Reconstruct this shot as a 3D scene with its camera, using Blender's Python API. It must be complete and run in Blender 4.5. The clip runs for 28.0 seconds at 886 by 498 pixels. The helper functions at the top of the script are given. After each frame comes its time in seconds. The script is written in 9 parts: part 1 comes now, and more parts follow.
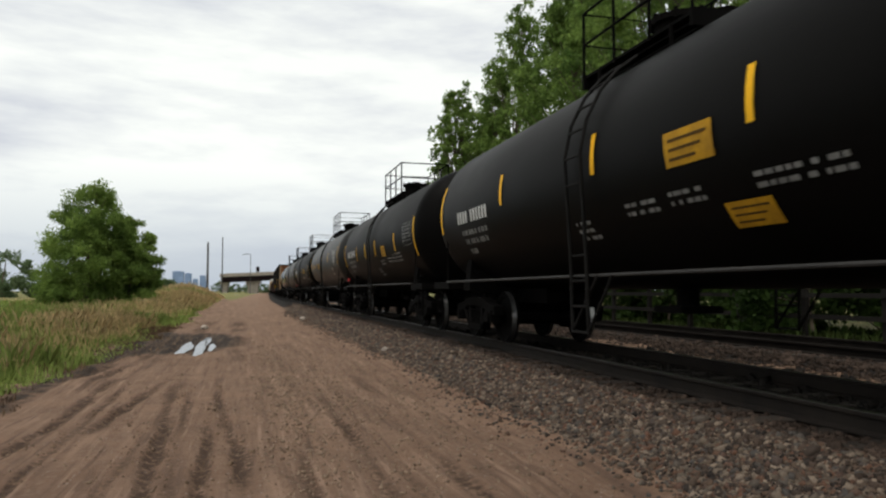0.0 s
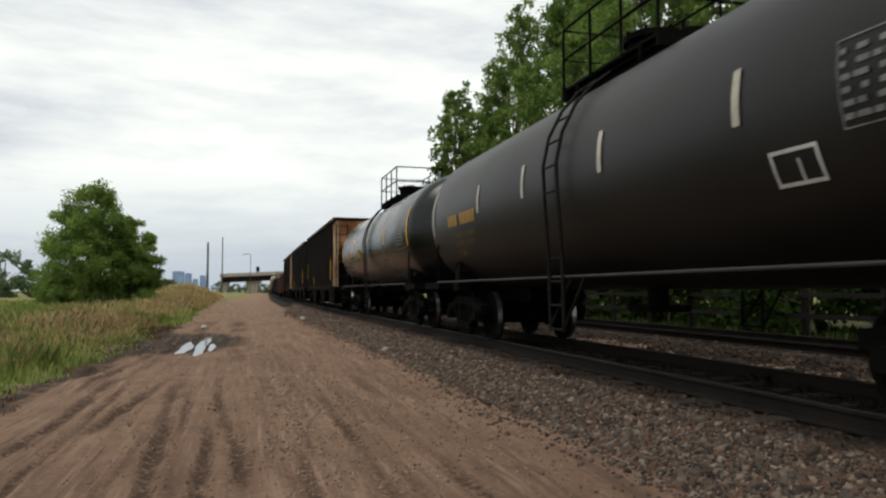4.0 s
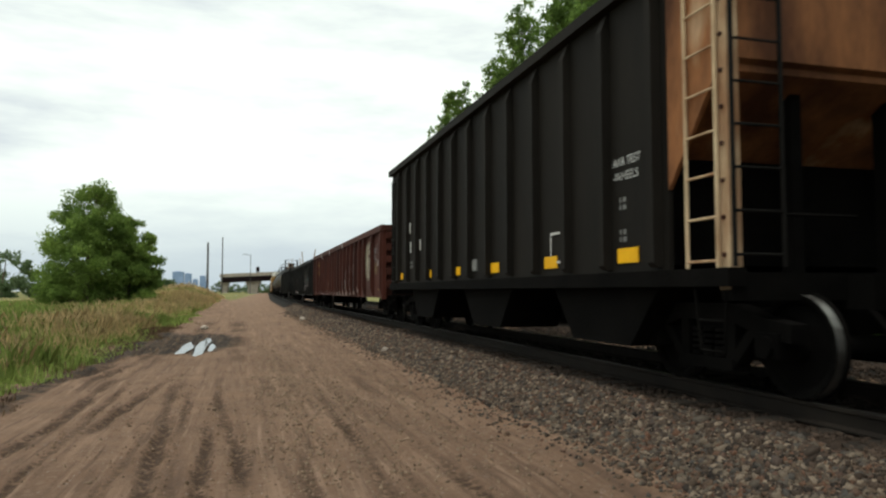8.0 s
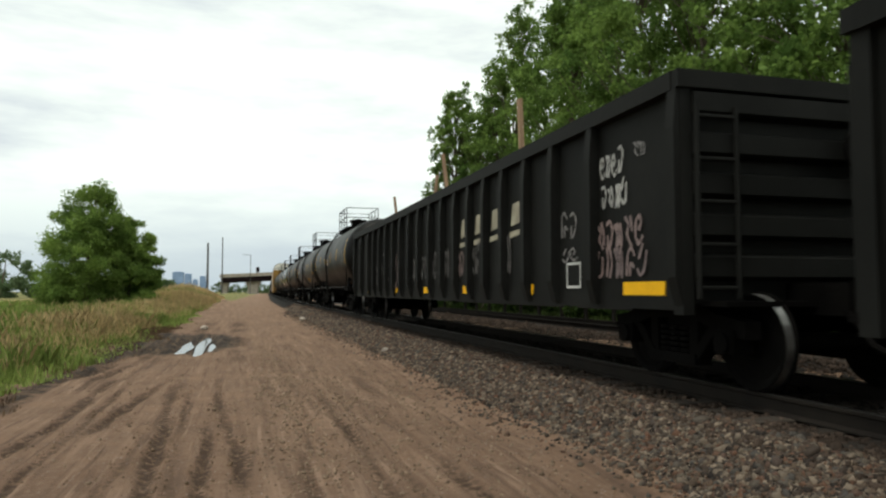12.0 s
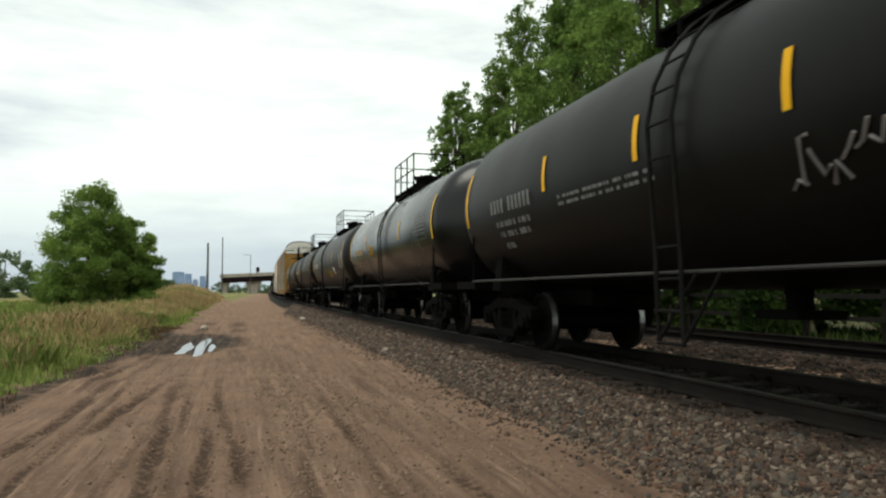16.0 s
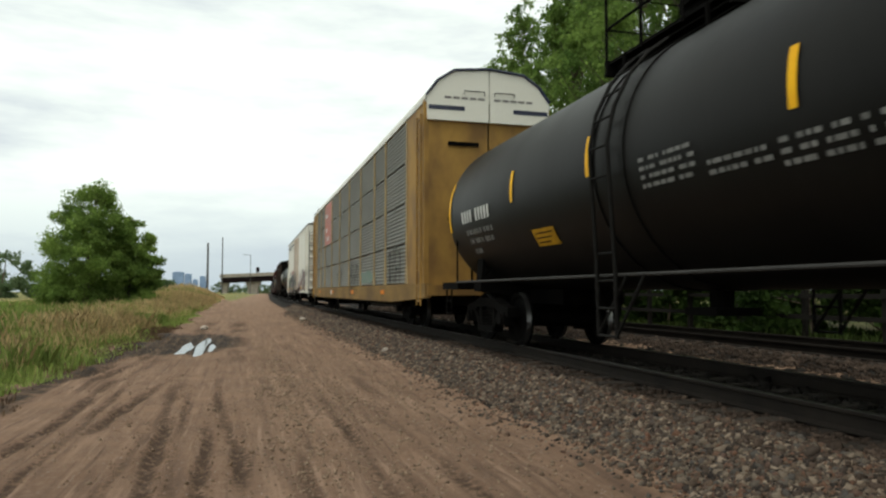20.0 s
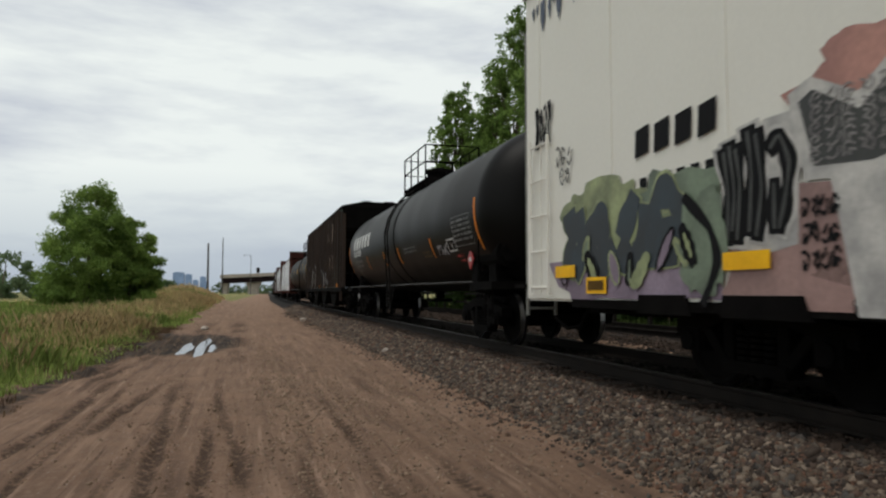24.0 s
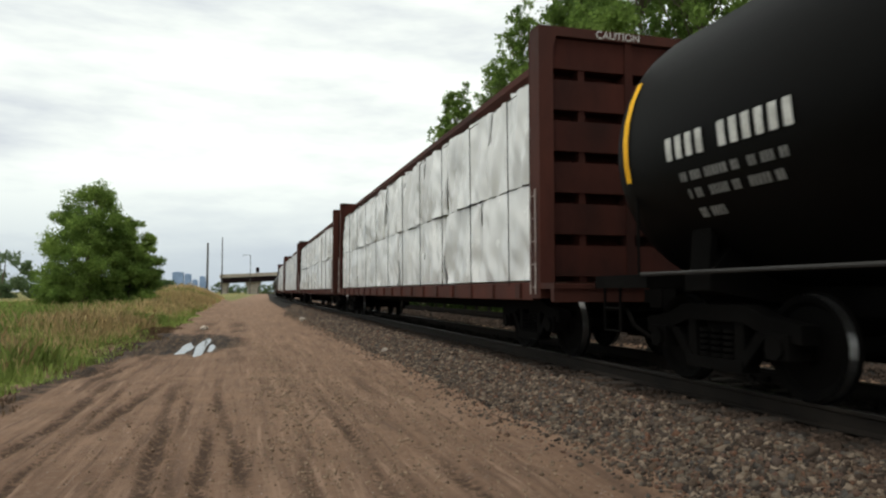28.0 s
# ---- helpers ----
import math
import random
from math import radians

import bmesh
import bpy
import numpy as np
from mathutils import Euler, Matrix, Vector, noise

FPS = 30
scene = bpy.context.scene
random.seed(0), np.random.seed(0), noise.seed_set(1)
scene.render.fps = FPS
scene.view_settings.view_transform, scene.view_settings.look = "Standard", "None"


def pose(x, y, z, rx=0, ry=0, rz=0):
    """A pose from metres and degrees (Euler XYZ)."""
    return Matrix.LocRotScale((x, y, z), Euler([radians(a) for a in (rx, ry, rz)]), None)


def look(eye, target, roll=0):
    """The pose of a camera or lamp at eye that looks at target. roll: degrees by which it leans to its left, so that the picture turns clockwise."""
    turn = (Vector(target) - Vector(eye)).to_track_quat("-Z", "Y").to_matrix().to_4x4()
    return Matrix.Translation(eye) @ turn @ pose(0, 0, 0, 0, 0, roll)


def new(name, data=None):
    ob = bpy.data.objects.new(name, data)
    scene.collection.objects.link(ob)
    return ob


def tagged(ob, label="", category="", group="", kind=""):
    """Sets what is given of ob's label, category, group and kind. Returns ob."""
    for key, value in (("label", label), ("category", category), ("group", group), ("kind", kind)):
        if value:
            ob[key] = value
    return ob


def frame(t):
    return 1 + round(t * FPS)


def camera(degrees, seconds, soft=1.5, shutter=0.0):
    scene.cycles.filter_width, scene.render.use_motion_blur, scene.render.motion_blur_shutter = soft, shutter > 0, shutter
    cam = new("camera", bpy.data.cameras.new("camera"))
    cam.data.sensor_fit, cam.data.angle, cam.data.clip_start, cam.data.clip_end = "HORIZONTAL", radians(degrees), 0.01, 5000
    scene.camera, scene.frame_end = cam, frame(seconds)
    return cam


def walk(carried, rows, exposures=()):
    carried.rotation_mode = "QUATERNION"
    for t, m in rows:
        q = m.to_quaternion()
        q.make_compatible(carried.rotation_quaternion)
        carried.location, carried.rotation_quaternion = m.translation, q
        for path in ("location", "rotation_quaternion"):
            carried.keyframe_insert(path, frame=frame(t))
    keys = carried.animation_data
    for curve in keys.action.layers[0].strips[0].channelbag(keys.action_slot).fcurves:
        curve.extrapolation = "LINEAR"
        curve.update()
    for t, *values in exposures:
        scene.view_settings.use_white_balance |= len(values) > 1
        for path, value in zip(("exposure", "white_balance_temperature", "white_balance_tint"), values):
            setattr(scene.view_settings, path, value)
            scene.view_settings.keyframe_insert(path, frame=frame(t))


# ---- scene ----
# Camera: on a tripod beside the gravel road; the train runs along +y, toward the camera.
EYE_H = 1.50                 # eye above the road
RAIL_Z = 0.56                # top of the rails above the road
TRACK_X = 5.45               # middle of the near track
SPEED = 15.0                 # metres per second
YAW, PITCH = -15.49, 93.335  # the camera looks right of the track and slightly up

cam = camera(63.38, 28.0, soft=2.3, shutter=0.08)


def eye(dx=0.0, dy=0.0):
    """Camera pose; dx, dy: small sway in thousandths of the focal length."""
    return pose(0, 0, EYE_H, PITCH + dy * 0.0451, 0, YAW + dx * 0.0451)


walk(cam, [(0.0, eye(0, 0)), (5.0, eye(0, 0)), (10.0, eye(0, 0.8)), (21.0, eye(0, 1.2)), (22.5, eye(0.5, 2.0)),
           (24.2, eye(0.5, 1.8)), (25.0, eye(-2.6, 2.4)), (26.3, eye(-1.6, 2.6)), (27.2, eye(-0.8, 1.8)), (28.0, eye(-0.3, 1.4))],
     exposures=[(0.0, -0.08, 6500, 10), (3.5, -0.08, 6500, 10), (6.5, 0.10, 6530, 2), (21.0, 0.10, 6530, 2), (22.0, 0.1, 6500, 3),
                (23.5, -0.32, 6280, 7), (24.6, -0.22, 6400, 10), (26.0, -0.06, 6420, 5), (28.0, 0.02, 6520, 6)])


def track(s, off=0.0):
    """Place and heading of the near track s metres ahead; a gentle right curve between 40 and 140 m."""
    if s < 40:
        x, a = 0.0, 0.0
    elif s < 140:
        x, a = (s - 40) ** 2 / 6600, (s - 40) / 3300
    else:
        x, a = 1.515 + (s - 140) * 0.0303, 0.0303
    return Vector((TRACK_X + x + off * math.cos(a), s - off * math.sin(a), 0)), a


# ---- light ----
world = bpy.data.worlds.new("overcast")
scene.world = world
world.use_nodes = True
wt = world.node_tree
wt.nodes.clear()


def wn(kind, **sockets):
    n = wt.nodes.new(kind)
    for k, val in sockets.items():
        n.inputs[k.replace("_", " ")].default_value = val
    return n


w_out, w_bg = wn("ShaderNodeOutputWorld"), wn("ShaderNodeBackground", Strength=1.0)
w_sky = wt.nodes.new("ShaderNodeTexSky")
w_sky.sky_type, w_sky.sun_disc, w_sky.sun_elevation, w_sky.sun_rotation = "NISHITA", False, radians(71), radians(227)
w_tc, w_map = wn("ShaderNodeTexCoord"), wn("ShaderNodeMapping")
w_map.inputs["Scale"].default_value = (1.0, 1.0, 4.5)
w_map.inputs["Rotation"].default_value = (0.0, radians(-3), 0)
w_noise = wn("ShaderNodeTexNoise", Scale=2.1, Detail=6.0, Roughness=0.58)
w_ramp = wn("ShaderNodeValToRGB")
w_ramp.color_ramp.elements[0].position, w_ramp.color_ramp.elements[0].color = 0.35, (0.75, 0.78, 0.83, 1)
w_ramp.color_ramp.elements[1].position, w_ramp.color_ramp.elements[1].color = 0.56, (1.13, 1.16, 1.10, 1)
w_sep = wn("ShaderNodeSeparateXYZ")
w_elev = wn("ShaderNodeMapRange", From_Min=0.0, From_Max=0.16)
w_low = wn("ShaderNodeMix")
w_low.data_type = "RGBA"
w_low.inputs["A"].default_value = (0.55, 0.62, 0.71, 1)
w_mix = wn("ShaderNodeMix")
w_mix.data_type = "RGBA"
w_mix.inputs["Factor"].default_value = 0.92
w_scale = wn("ShaderNodeVectorMath")
w_scale.operation = "SCALE"
w_scale.inputs["Scale"].default_value = 0.09
L = wt.links.new
L(w_tc.outputs["Generated"], w_map.inputs["Vector"])
L(w_map.outputs["Vector"], w_noise.inputs["Vector"])
L(w_noise.outputs["Fac"], w_ramp.inputs["Fac"])
L(w_tc.outputs["Generated"], w_sep.inputs["Vector"])
L(w_sep.outputs["Z"], w_elev.inputs["Value"])
L(w_elev.outputs["Result"], w_low.inputs["Factor"])
L(w_ramp.outputs["Color"], w_low.inputs["B"])
L(w_sky.outputs["Color"], w_scale.inputs[0])
L(w_scale.outputs["Vector"], w_mix.inputs["A"])
L(w_low.outputs["Result"], w_mix.inputs["B"])
L(w_mix.outputs["Result"], w_bg.inputs["Color"])
L(w_bg.outputs["Background"], w_out.inputs["Surface"])

sun = new("sun", bpy.data.lights.new("sun", "SUN"))
sun.data.energy, sun.data.angle, sun.data.color = 1.8, radians(28), (1.0, 0.94, 0.85)
sun.matrix_world = look((-15, -14, 60), (0, 0, 0))

# ---- materials ----
def material(name, base, dark=None, rough=0.7, metal=0.0, scale=2.0, fine=30.0, bump=0.15, spread=0.5, random_tint=0.0, stretch=(1, 1, 1), coat=0.0, spec=0.5, second=None, second_at=0.6, grain_depth=0.28):
    """A surface with two scales of variation: broad stains (dark) and fine grain, with relief."""
    m = bpy.data.materials.new(name)
    m.use_nodes = True
    nt = m.node_tree
    b = nt.nodes["Principled BSDF"]
    b.inputs["Roughness"].default_value, b.inputs["Metallic"].default_value = rough, metal
    b.inputs["Coat Weight"].default_value = coat
    b.inputs["Specular IOR Level"].default_value = spec
    tc, mp = nt.nodes.new("ShaderNodeTexCoord"), nt.nodes.new("ShaderNodeMapping")
    mp.inputs["Scale"].default_value = stretch
    nt.links.new(tc.outputs["Object"], mp.inputs["Vector"])
    info = nt.nodes.new("ShaderNodeObjectInfo")
    shift = nt.nodes.new("ShaderNodeVectorMath")
    shift.operation = "MULTIPLY_ADD"
    shift.inputs[1].default_value = (17.0, 31.0, 23.0)
    nt.links.new(info.outputs["Random"], shift.inputs[0])
    nt.links.new(mp.outputs["Vector"], shift.inputs[2])
    broad, grain = nt.nodes.new("ShaderNodeTexNoise"), nt.nodes.new("ShaderNodeTexNoise")
    broad.inputs["Scale"].default_value, broad.inputs["Detail"].default_value = scale, 6.0
    grain.inputs["Scale"].default_value, grain.inputs["Detail"].default_value = fine, 4.0
    for n in (broad, grain):
        nt.links.new(shift.outputs["Vector"], n.inputs["Vector"])
    ramp = nt.nodes.new("ShaderNodeValToRGB")
    dark = dark or tuple(x * 0.7 for x in base)
    ramp.color_ramp.elements[0].position, ramp.color_ramp.elements[0].color = 0.5 - spread * 0.3, (*dark, 1)
    ramp.color_ramp.elements[1].position, ramp.color_ramp.elements[1].color = 0.5 + spread * 0.3, (*base, 1)
    if second:
        e = ramp.color_ramp.elements.new(second_at)
        e.color = (*base, 1)
        ramp.color_ramp.elements[2].position, ramp.color_ramp.elements[2].color = min(1.0, second_at + 0.1), (*second, 1)
    nt.links.new(broad.outputs["Fac"], ramp.inputs["Fac"])
    mul = nt.nodes.new("ShaderNodeMapRange")
    mul.inputs["To Min"].default_value, mul.inputs["To Max"].default_value = 1 - grain_depth, 1 + grain_depth
    nt.links.new(grain.outputs["Fac"], mul.inputs["Value"])
    hsv = nt.nodes.new("ShaderNodeHueSaturation")
    nt.links.new(ramp.outputs["Color"], hsv.inputs["Color"])
    val = mul.outputs["Result"]
    if random_tint:
        geo = nt.nodes.new("ShaderNodeNewGeometry")
        add = nt.nodes.new("ShaderNodeMath")
        add.operation = "ADD"
        nt.links.new(info.outputs["Random"], add.inputs[0])
        nt.links.new(geo.outputs["Random Per Island"], add.inputs[1])
        fr = nt.nodes.new("ShaderNodeMath")
        fr.operation = "FRACT"
        nt.links.new(add.outputs["Value"], fr.inputs[0])
        rr = nt.nodes.new("ShaderNodeMapRange")
        rr.inputs["To Min"].default_value, rr.inputs["To Max"].default_value = 1 - random_tint, 1 + random_tint
        nt.links.new(fr.outputs["Value"], rr.inputs["Value"])
        mm = nt.nodes.new("ShaderNodeMath")
        mm.operation = "MULTIPLY"
        nt.links.new(val, mm.inputs[0])
        nt.links.new(rr.outputs["Result"], mm.inputs[1])
        val = mm.outputs["Value"]
    nt.links.new(val, hsv.inputs["Value"])
    nt.links.new(hsv.outputs["Color"], b.inputs["Base Color"])
    if bump:
        bp = nt.nodes.new("ShaderNodeBump")
        bp.inputs["Strength"].default_value, bp.inputs["Distance"].default_value = bump, 0.02
        nt.links.new(grain.outputs["Fac"], bp.inputs["Height"])
        nt.links.new(bp.outputs["Normal"], b.inputs["Normal"])
    rg = nt.nodes.new("ShaderNodeMapRange")
    rg.inputs["To Min"].default_value, rg.inputs["To Max"].default_value = max(0.03, rough - 0.12), min(1.0, rough + 0.12)
    nt.links.new(broad.outputs["Fac"], rg.inputs["Value"])
    nt.links.new(rg.outputs["Result"], b.inputs["Roughness"])
    return m



# Near black: the train's shade between the rails is painted in here.
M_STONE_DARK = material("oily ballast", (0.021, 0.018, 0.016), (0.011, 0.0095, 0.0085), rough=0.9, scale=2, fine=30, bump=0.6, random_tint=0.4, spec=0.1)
M_RAIL = material("rail steel", (0.018, 0.0145, 0.012), (0.010, 0.008, 0.007), rough=0.8, metal=0.0, scale=3, fine=60, spec=0.1)
M_RAILTOP = material("polished rail head", (0.06, 0.056, 0.052), rough=0.4, metal=1.0, scale=3, fine=80, bump=0.05)
M_TIE = material("creosoted timber", (0.035, 0.028, 0.023), (0.02, 0.016, 0.013), rough=0.9, scale=2, fine=25, stretch=(0.4, 3, 3), random_tint=0.3, spec=0.2)
M_GRASS = material("meadow grass", (0.29, 0.37, 0.095), (0.20, 0.27, 0.065), rough=0.8, scale=0.12, fine=3, bump=0, random_tint=0.35, spec=0.2)
M_STRAW = material("dry grass", (0.66, 0.49, 0.26), (0.50, 0.37, 0.18), rough=0.85, scale=0.4, fine=4, bump=0, random_tint=0.3, spec=0.2)
# Tree shade over the trackside grass is put into these dark greens.
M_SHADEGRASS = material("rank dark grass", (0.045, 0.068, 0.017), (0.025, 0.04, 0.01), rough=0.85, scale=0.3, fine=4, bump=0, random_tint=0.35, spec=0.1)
M_DEADGRASS = material("dead brown grass", (0.16, 0.105, 0.062), (0.08, 0.052, 0.032), rough=0.9, scale=0.4, fine=4, bump=0, random_tint=0.35, spec=0.1)

M_BARK = material("bark", (0.12, 0.09, 0.065), rough=0.9, scale=3, fine=18, bump=0.6)
M_BLACK = material("black tank paint", (0.0046, 0.0043, 0.0041), (0.0024, 0.0022, 0.0021), rough=0.47, scale=0.7, fine=12, bump=0.03, stretch=(1, 0.5, 1), spec=0.035, grain_depth=0.16)
M_GLOSS = material("glossy black tank paint", (0.0045, 0.005, 0.0058), (0.003, 0.003, 0.0034), rough=0.25, scale=0.6, fine=10, bump=0.015, spec=0.34, grain_depth=0.12)
M_DUSTY = material("dusty black tank paint", (0.0135, 0.0122, 0.0110), (0.0055, 0.0050, 0.0046), rough=0.46, scale=0.8, fine=12, bump=0.05, stretch=(1, 0.5, 1), spec=0.26, grain_depth=0.2)
M_FADEDBLACK = material("weathered black tank paint", (0.0080, 0.0074, 0.0068), (0.0040, 0.0037, 0.0035), rough=0.45, scale=0.6, fine=9, bump=0.04, stretch=(1, 1, 0.35), spec=0.11, grain_depth=0.18)
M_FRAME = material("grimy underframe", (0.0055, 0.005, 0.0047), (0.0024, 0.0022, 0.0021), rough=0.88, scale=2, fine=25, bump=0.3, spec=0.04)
M_TREAD = material("polished wheel tread", (0.40, 0.39, 0.38), rough=0.4, metal=1.0, scale=4, fine=60, bump=0.03)
M_HOPPER = material("black hopper paint", (0.0150, 0.0128, 0.0106), (0.0082, 0.0070, 0.0058), rough=0.75, scale=0.8, fine=10, bump=0.12, stretch=(1, 1, 0.35), spec=0.1, grain_depth=0.2)
M_RUST = material("orange rust", (0.27, 0.115, 0.048), (0.085, 0.035, 0.018), rough=0.9, scale=1.6, fine=16, bump=0.4, stretch=(1, 1, 0.45), second=(0.44, 0.28, 0.17), spec=0.2)
M_RUSTPALE = material("pale paint over rust", (0.56, 0.44, 0.29), (0.26, 0.14, 0.075), rough=0.85, scale=2.2, fine=18, bump=0.2, stretch=(1, 1, 0.4), spec=0.2)
M_OXIDE = material("oxide red paint", (0.070, 0.0195, 0.0128), (0.036, 0.0115, 0.0082), rough=0.75, scale=0.8, fine=12, bump=0.12, stretch=(1, 1, 0.35), spec=0.2, grain_depth=0.2)
M_GONDOLA = material("black gondola paint", (0.0135, 0.0135, 0.0125), (0.0072, 0.0072, 0.0066), rough=0.65, scale=0.8, fine=10, bump=0.1, spec=0.08, grain_depth=0.2)
M_YELLOW = material("yellow reflective tape", (0.85, 0.47, 0.012), (0.72, 0.38, 0.012), spec=0.1, rough=0.5, scale=3, fine=30, bump=0.03, grain_depth=0.1)
M_ORANGE = material("orange reflective tape", (0.66, 0.20, 0.015), (0.46, 0.14, 0.015), spec=0.1, rough=0.5, scale=3, fine=30, bump=0.03, grain_depth=0.12)
M_WHITE = material("white paint marking", (0.62, 0.62, 0.60), (0.42, 0.42, 0.40), rough=0.6, scale=5, fine=40, bump=0.03, grain_depth=0.15)
M_FADED = material("faded white marking", (0.20, 0.20, 0.195), (0.11, 0.11, 0.107), rough=0.7, scale=5, fine=40, bump=0.03)
M_GOLD = material("yellow paint marking", (0.50, 0.27, 0.035), (0.3, 0.17, 0.03), rough=0.6, scale=5, fine=40, bump=0.03)
M_RACKYEL = material("yellow rack paint", (0.33, 0.19, 0.050), (0.17, 0.095, 0.034), rough=0.6, scale=1.4, fine=10, bump=0.08, stretch=(1, 1, 0.6), spec=0.15, grain_depth=0.12)
M_SILLYEL = material("scuffed yellow sill paint", (0.25, 0.155, 0.055), (0.13, 0.080, 0.034), rough=0.7, scale=1.0, fine=10, bump=0.1, stretch=(1, 0.6, 1), spec=0.12, grain_depth=0.2)
M_GALV = material("galvanised steel screen", (0.205, 0.204, 0.186), (0.150, 0.149, 0.135), rough=0.55, metal=0.1, scale=0.7, fine=14, bump=0.05, stretch=(1, 0.6, 1), spec=0.3, grain_depth=0.14)
M_CREAM = material("cream white paint", (0.71, 0.69, 0.63), (0.65, 0.625, 0.56), rough=0.55, scale=0.5, fine=20, bump=0.03, spread=0.9, grain_depth=0.05)
M_DOOR = material("grimy cream paint", (0.62, 0.55, 0.48), (0.40, 0.33, 0.27), rough=0.65, scale=1.3, fine=12, bump=0.08, stretch=(1, 1, 0.5))
M_PALE = material("pale tan steel paint", (0.36, 0.26, 0.115), (0.22, 0.15, 0.07), rough=0.6, scale=1.5, fine=14, bump=0.05)
# Darker copy of the oxide red: shade between the cars as colour.
M_OXIDE_SHADED = material("sooty oxide red steel", (0.050, 0.0145, 0.0105), (0.024, 0.0085, 0.0068), rough=0.8, scale=1.2, fine=10, bump=0.12, stretch=(1, 1, 0.5), spec=0.12, grain_depth=0.2)
M_OXIDE_PALE = material("scuffed pale grab iron", (0.34, 0.30, 0.28), (0.12, 0.07, 0.06), rough=0.7, scale=4, fine=20, bump=0.05)
M_BROWN = material("weathered brown paint", (0.040, 0.027, 0.021), (0.024, 0.017, 0.014), rough=0.75, scale=0.8, fine=10, bump=0.12, stretch=(1, 1, 0.4), spec=0.15, grain_depth=0.2)
M_GREEN = material("faded green paint", (0.042, 0.098, 0.066), (0.026, 0.063, 0.042), rough=0.65, scale=1.0, fine=12, bump=0.08, spec=0.3, grain_depth=0.16)
M_WRAP = material("white lumber wrap", (0.74, 0.74, 0.735), (0.62, 0.625, 0.63), rough=0.24, scale=0.9, fine=2.6, bump=0.12, grain_depth=0.03, spec=0.6)
M_CONC = material("concrete", (0.36, 0.315, 0.265), (0.27, 0.235, 0.20), rough=0.9, scale=0.3, fine=3, bump=0.2)
M_GIRDER = material("dark maroon steel girder", (0.016, 0.010, 0.011), rough=0.85, scale=0.5, fine=5, bump=0.1, spec=0.05)
# Distance haze is put into this pale blue base colour.
M_TOWER = material("distant tower", (0.23, 0.32, 0.50), (0.17, 0.25, 0.41), rough=0.6, scale=0.05, fine=0.3, bump=0)
M_WOOD = material("raw timber", (0.34, 0.22, 0.13), (0.24, 0.15, 0.09), rough=0.85, scale=2, fine=20, bump=0.2, stretch=(3, 3, 0.4))
M_FENCE = material("dark fence steel", (0.020, 0.018, 0.016), rough=0.8, scale=1, fine=10, bump=0.1, spec=0.1)
M_POLE = material("weathered pole", (0.07, 0.065, 0.06), rough=0.9, scale=1, fine=10, bump=0.2)


def stone_material():
    """Crushed stone: every stone takes its own tone between grey, buff, rust and near black."""
    m = material("ballast stone", (0.2, 0.16, 0.13), rough=0.92, scale=6, fine=60, bump=0.3, spec=0.2)
    nt = m.node_tree
    hsv = next(n for n in nt.nodes if n.type == "HUE_SAT")
    geo, ramp = nt.nodes.new("ShaderNodeNewGeometry"), nt.nodes.new("ShaderNodeValToRGB")
    tones = ((0.0, (0.016, 0.0125, 0.011)), (0.22, (0.046, 0.034, 0.027)), (0.40, (0.080, 0.056, 0.040)), (0.55, (0.098, 0.050, 0.032)), (0.66, (0.050, 0.046, 0.043)), (0.82, (0.100, 0.078, 0.059)), (1.0, (0.205, 0.16, 0.122)))
    e = ramp.color_ramp.elements
    e[0].color, e[1].color = (*tones[0][1], 1), (*tones[-1][1], 1)
    for p, c in tones[1:-1]:
        e.new(p).color = (*c, 1)
    nt.links.new(geo.outputs["Random Per Island"], ramp.inputs["Fac"])
    nt.links.new(ramp.outputs["Color"], hsv.inputs["Color"])
    return m


def leaf_material(name, base, dark):
    """Leaves that let some light through."""
    m = material(name, base, dark, rough=0.6, scale=0.5, fine=3, bump=0, random_tint=0.28, spec=0.06, grain_depth=0.2)
    nt = m.node_tree
    b, out = nt.nodes["Principled BSDF"], nt.nodes["Material Output"]
    tr, mix = nt.nodes.new("ShaderNodeBsdfTranslucent"), nt.nodes.new("ShaderNodeMixShader")
    hsv = next(n for n in nt.nodes if n.type == "HUE_SAT")
    nt.links.new(hsv.outputs["Color"], tr.inputs["Color"])
    mix.inputs["Fac"].default_value = 0.5
    nt.links.new(b.outputs["BSDF"], mix.inputs[1])
    nt.links.new(tr.outputs["BSDF"], mix.inputs[2])
    nt.links.new(mix.outputs["Shader"], out.inputs["Surface"])
    return m


M_STONE = stone_material()
M_LEAF = leaf_material("cottonwood leaves", (0.215, 0.31, 0.078), (0.085, 0.145, 0.035))
# Leaf colour is darkened for the shade under the tall trees.
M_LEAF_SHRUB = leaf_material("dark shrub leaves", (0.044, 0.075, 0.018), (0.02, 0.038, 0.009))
M_LEAF_MEADOW = leaf_material("meadow tree leaves", (0.225, 0.315, 0.078), (0.115, 0.185, 0.044))
# Far greens with the haze mixed into the leaf colour.
M_LEAF_FAR = leaf_material("hazy far leaves", (0.15, 0.20, 0.10), (0.10, 0.15, 0.075))
M_LEAF_LIGHT = leaf_material("fresh light leaves", (0.20, 0.28, 0.05), (0.13, 0.21, 0.035))


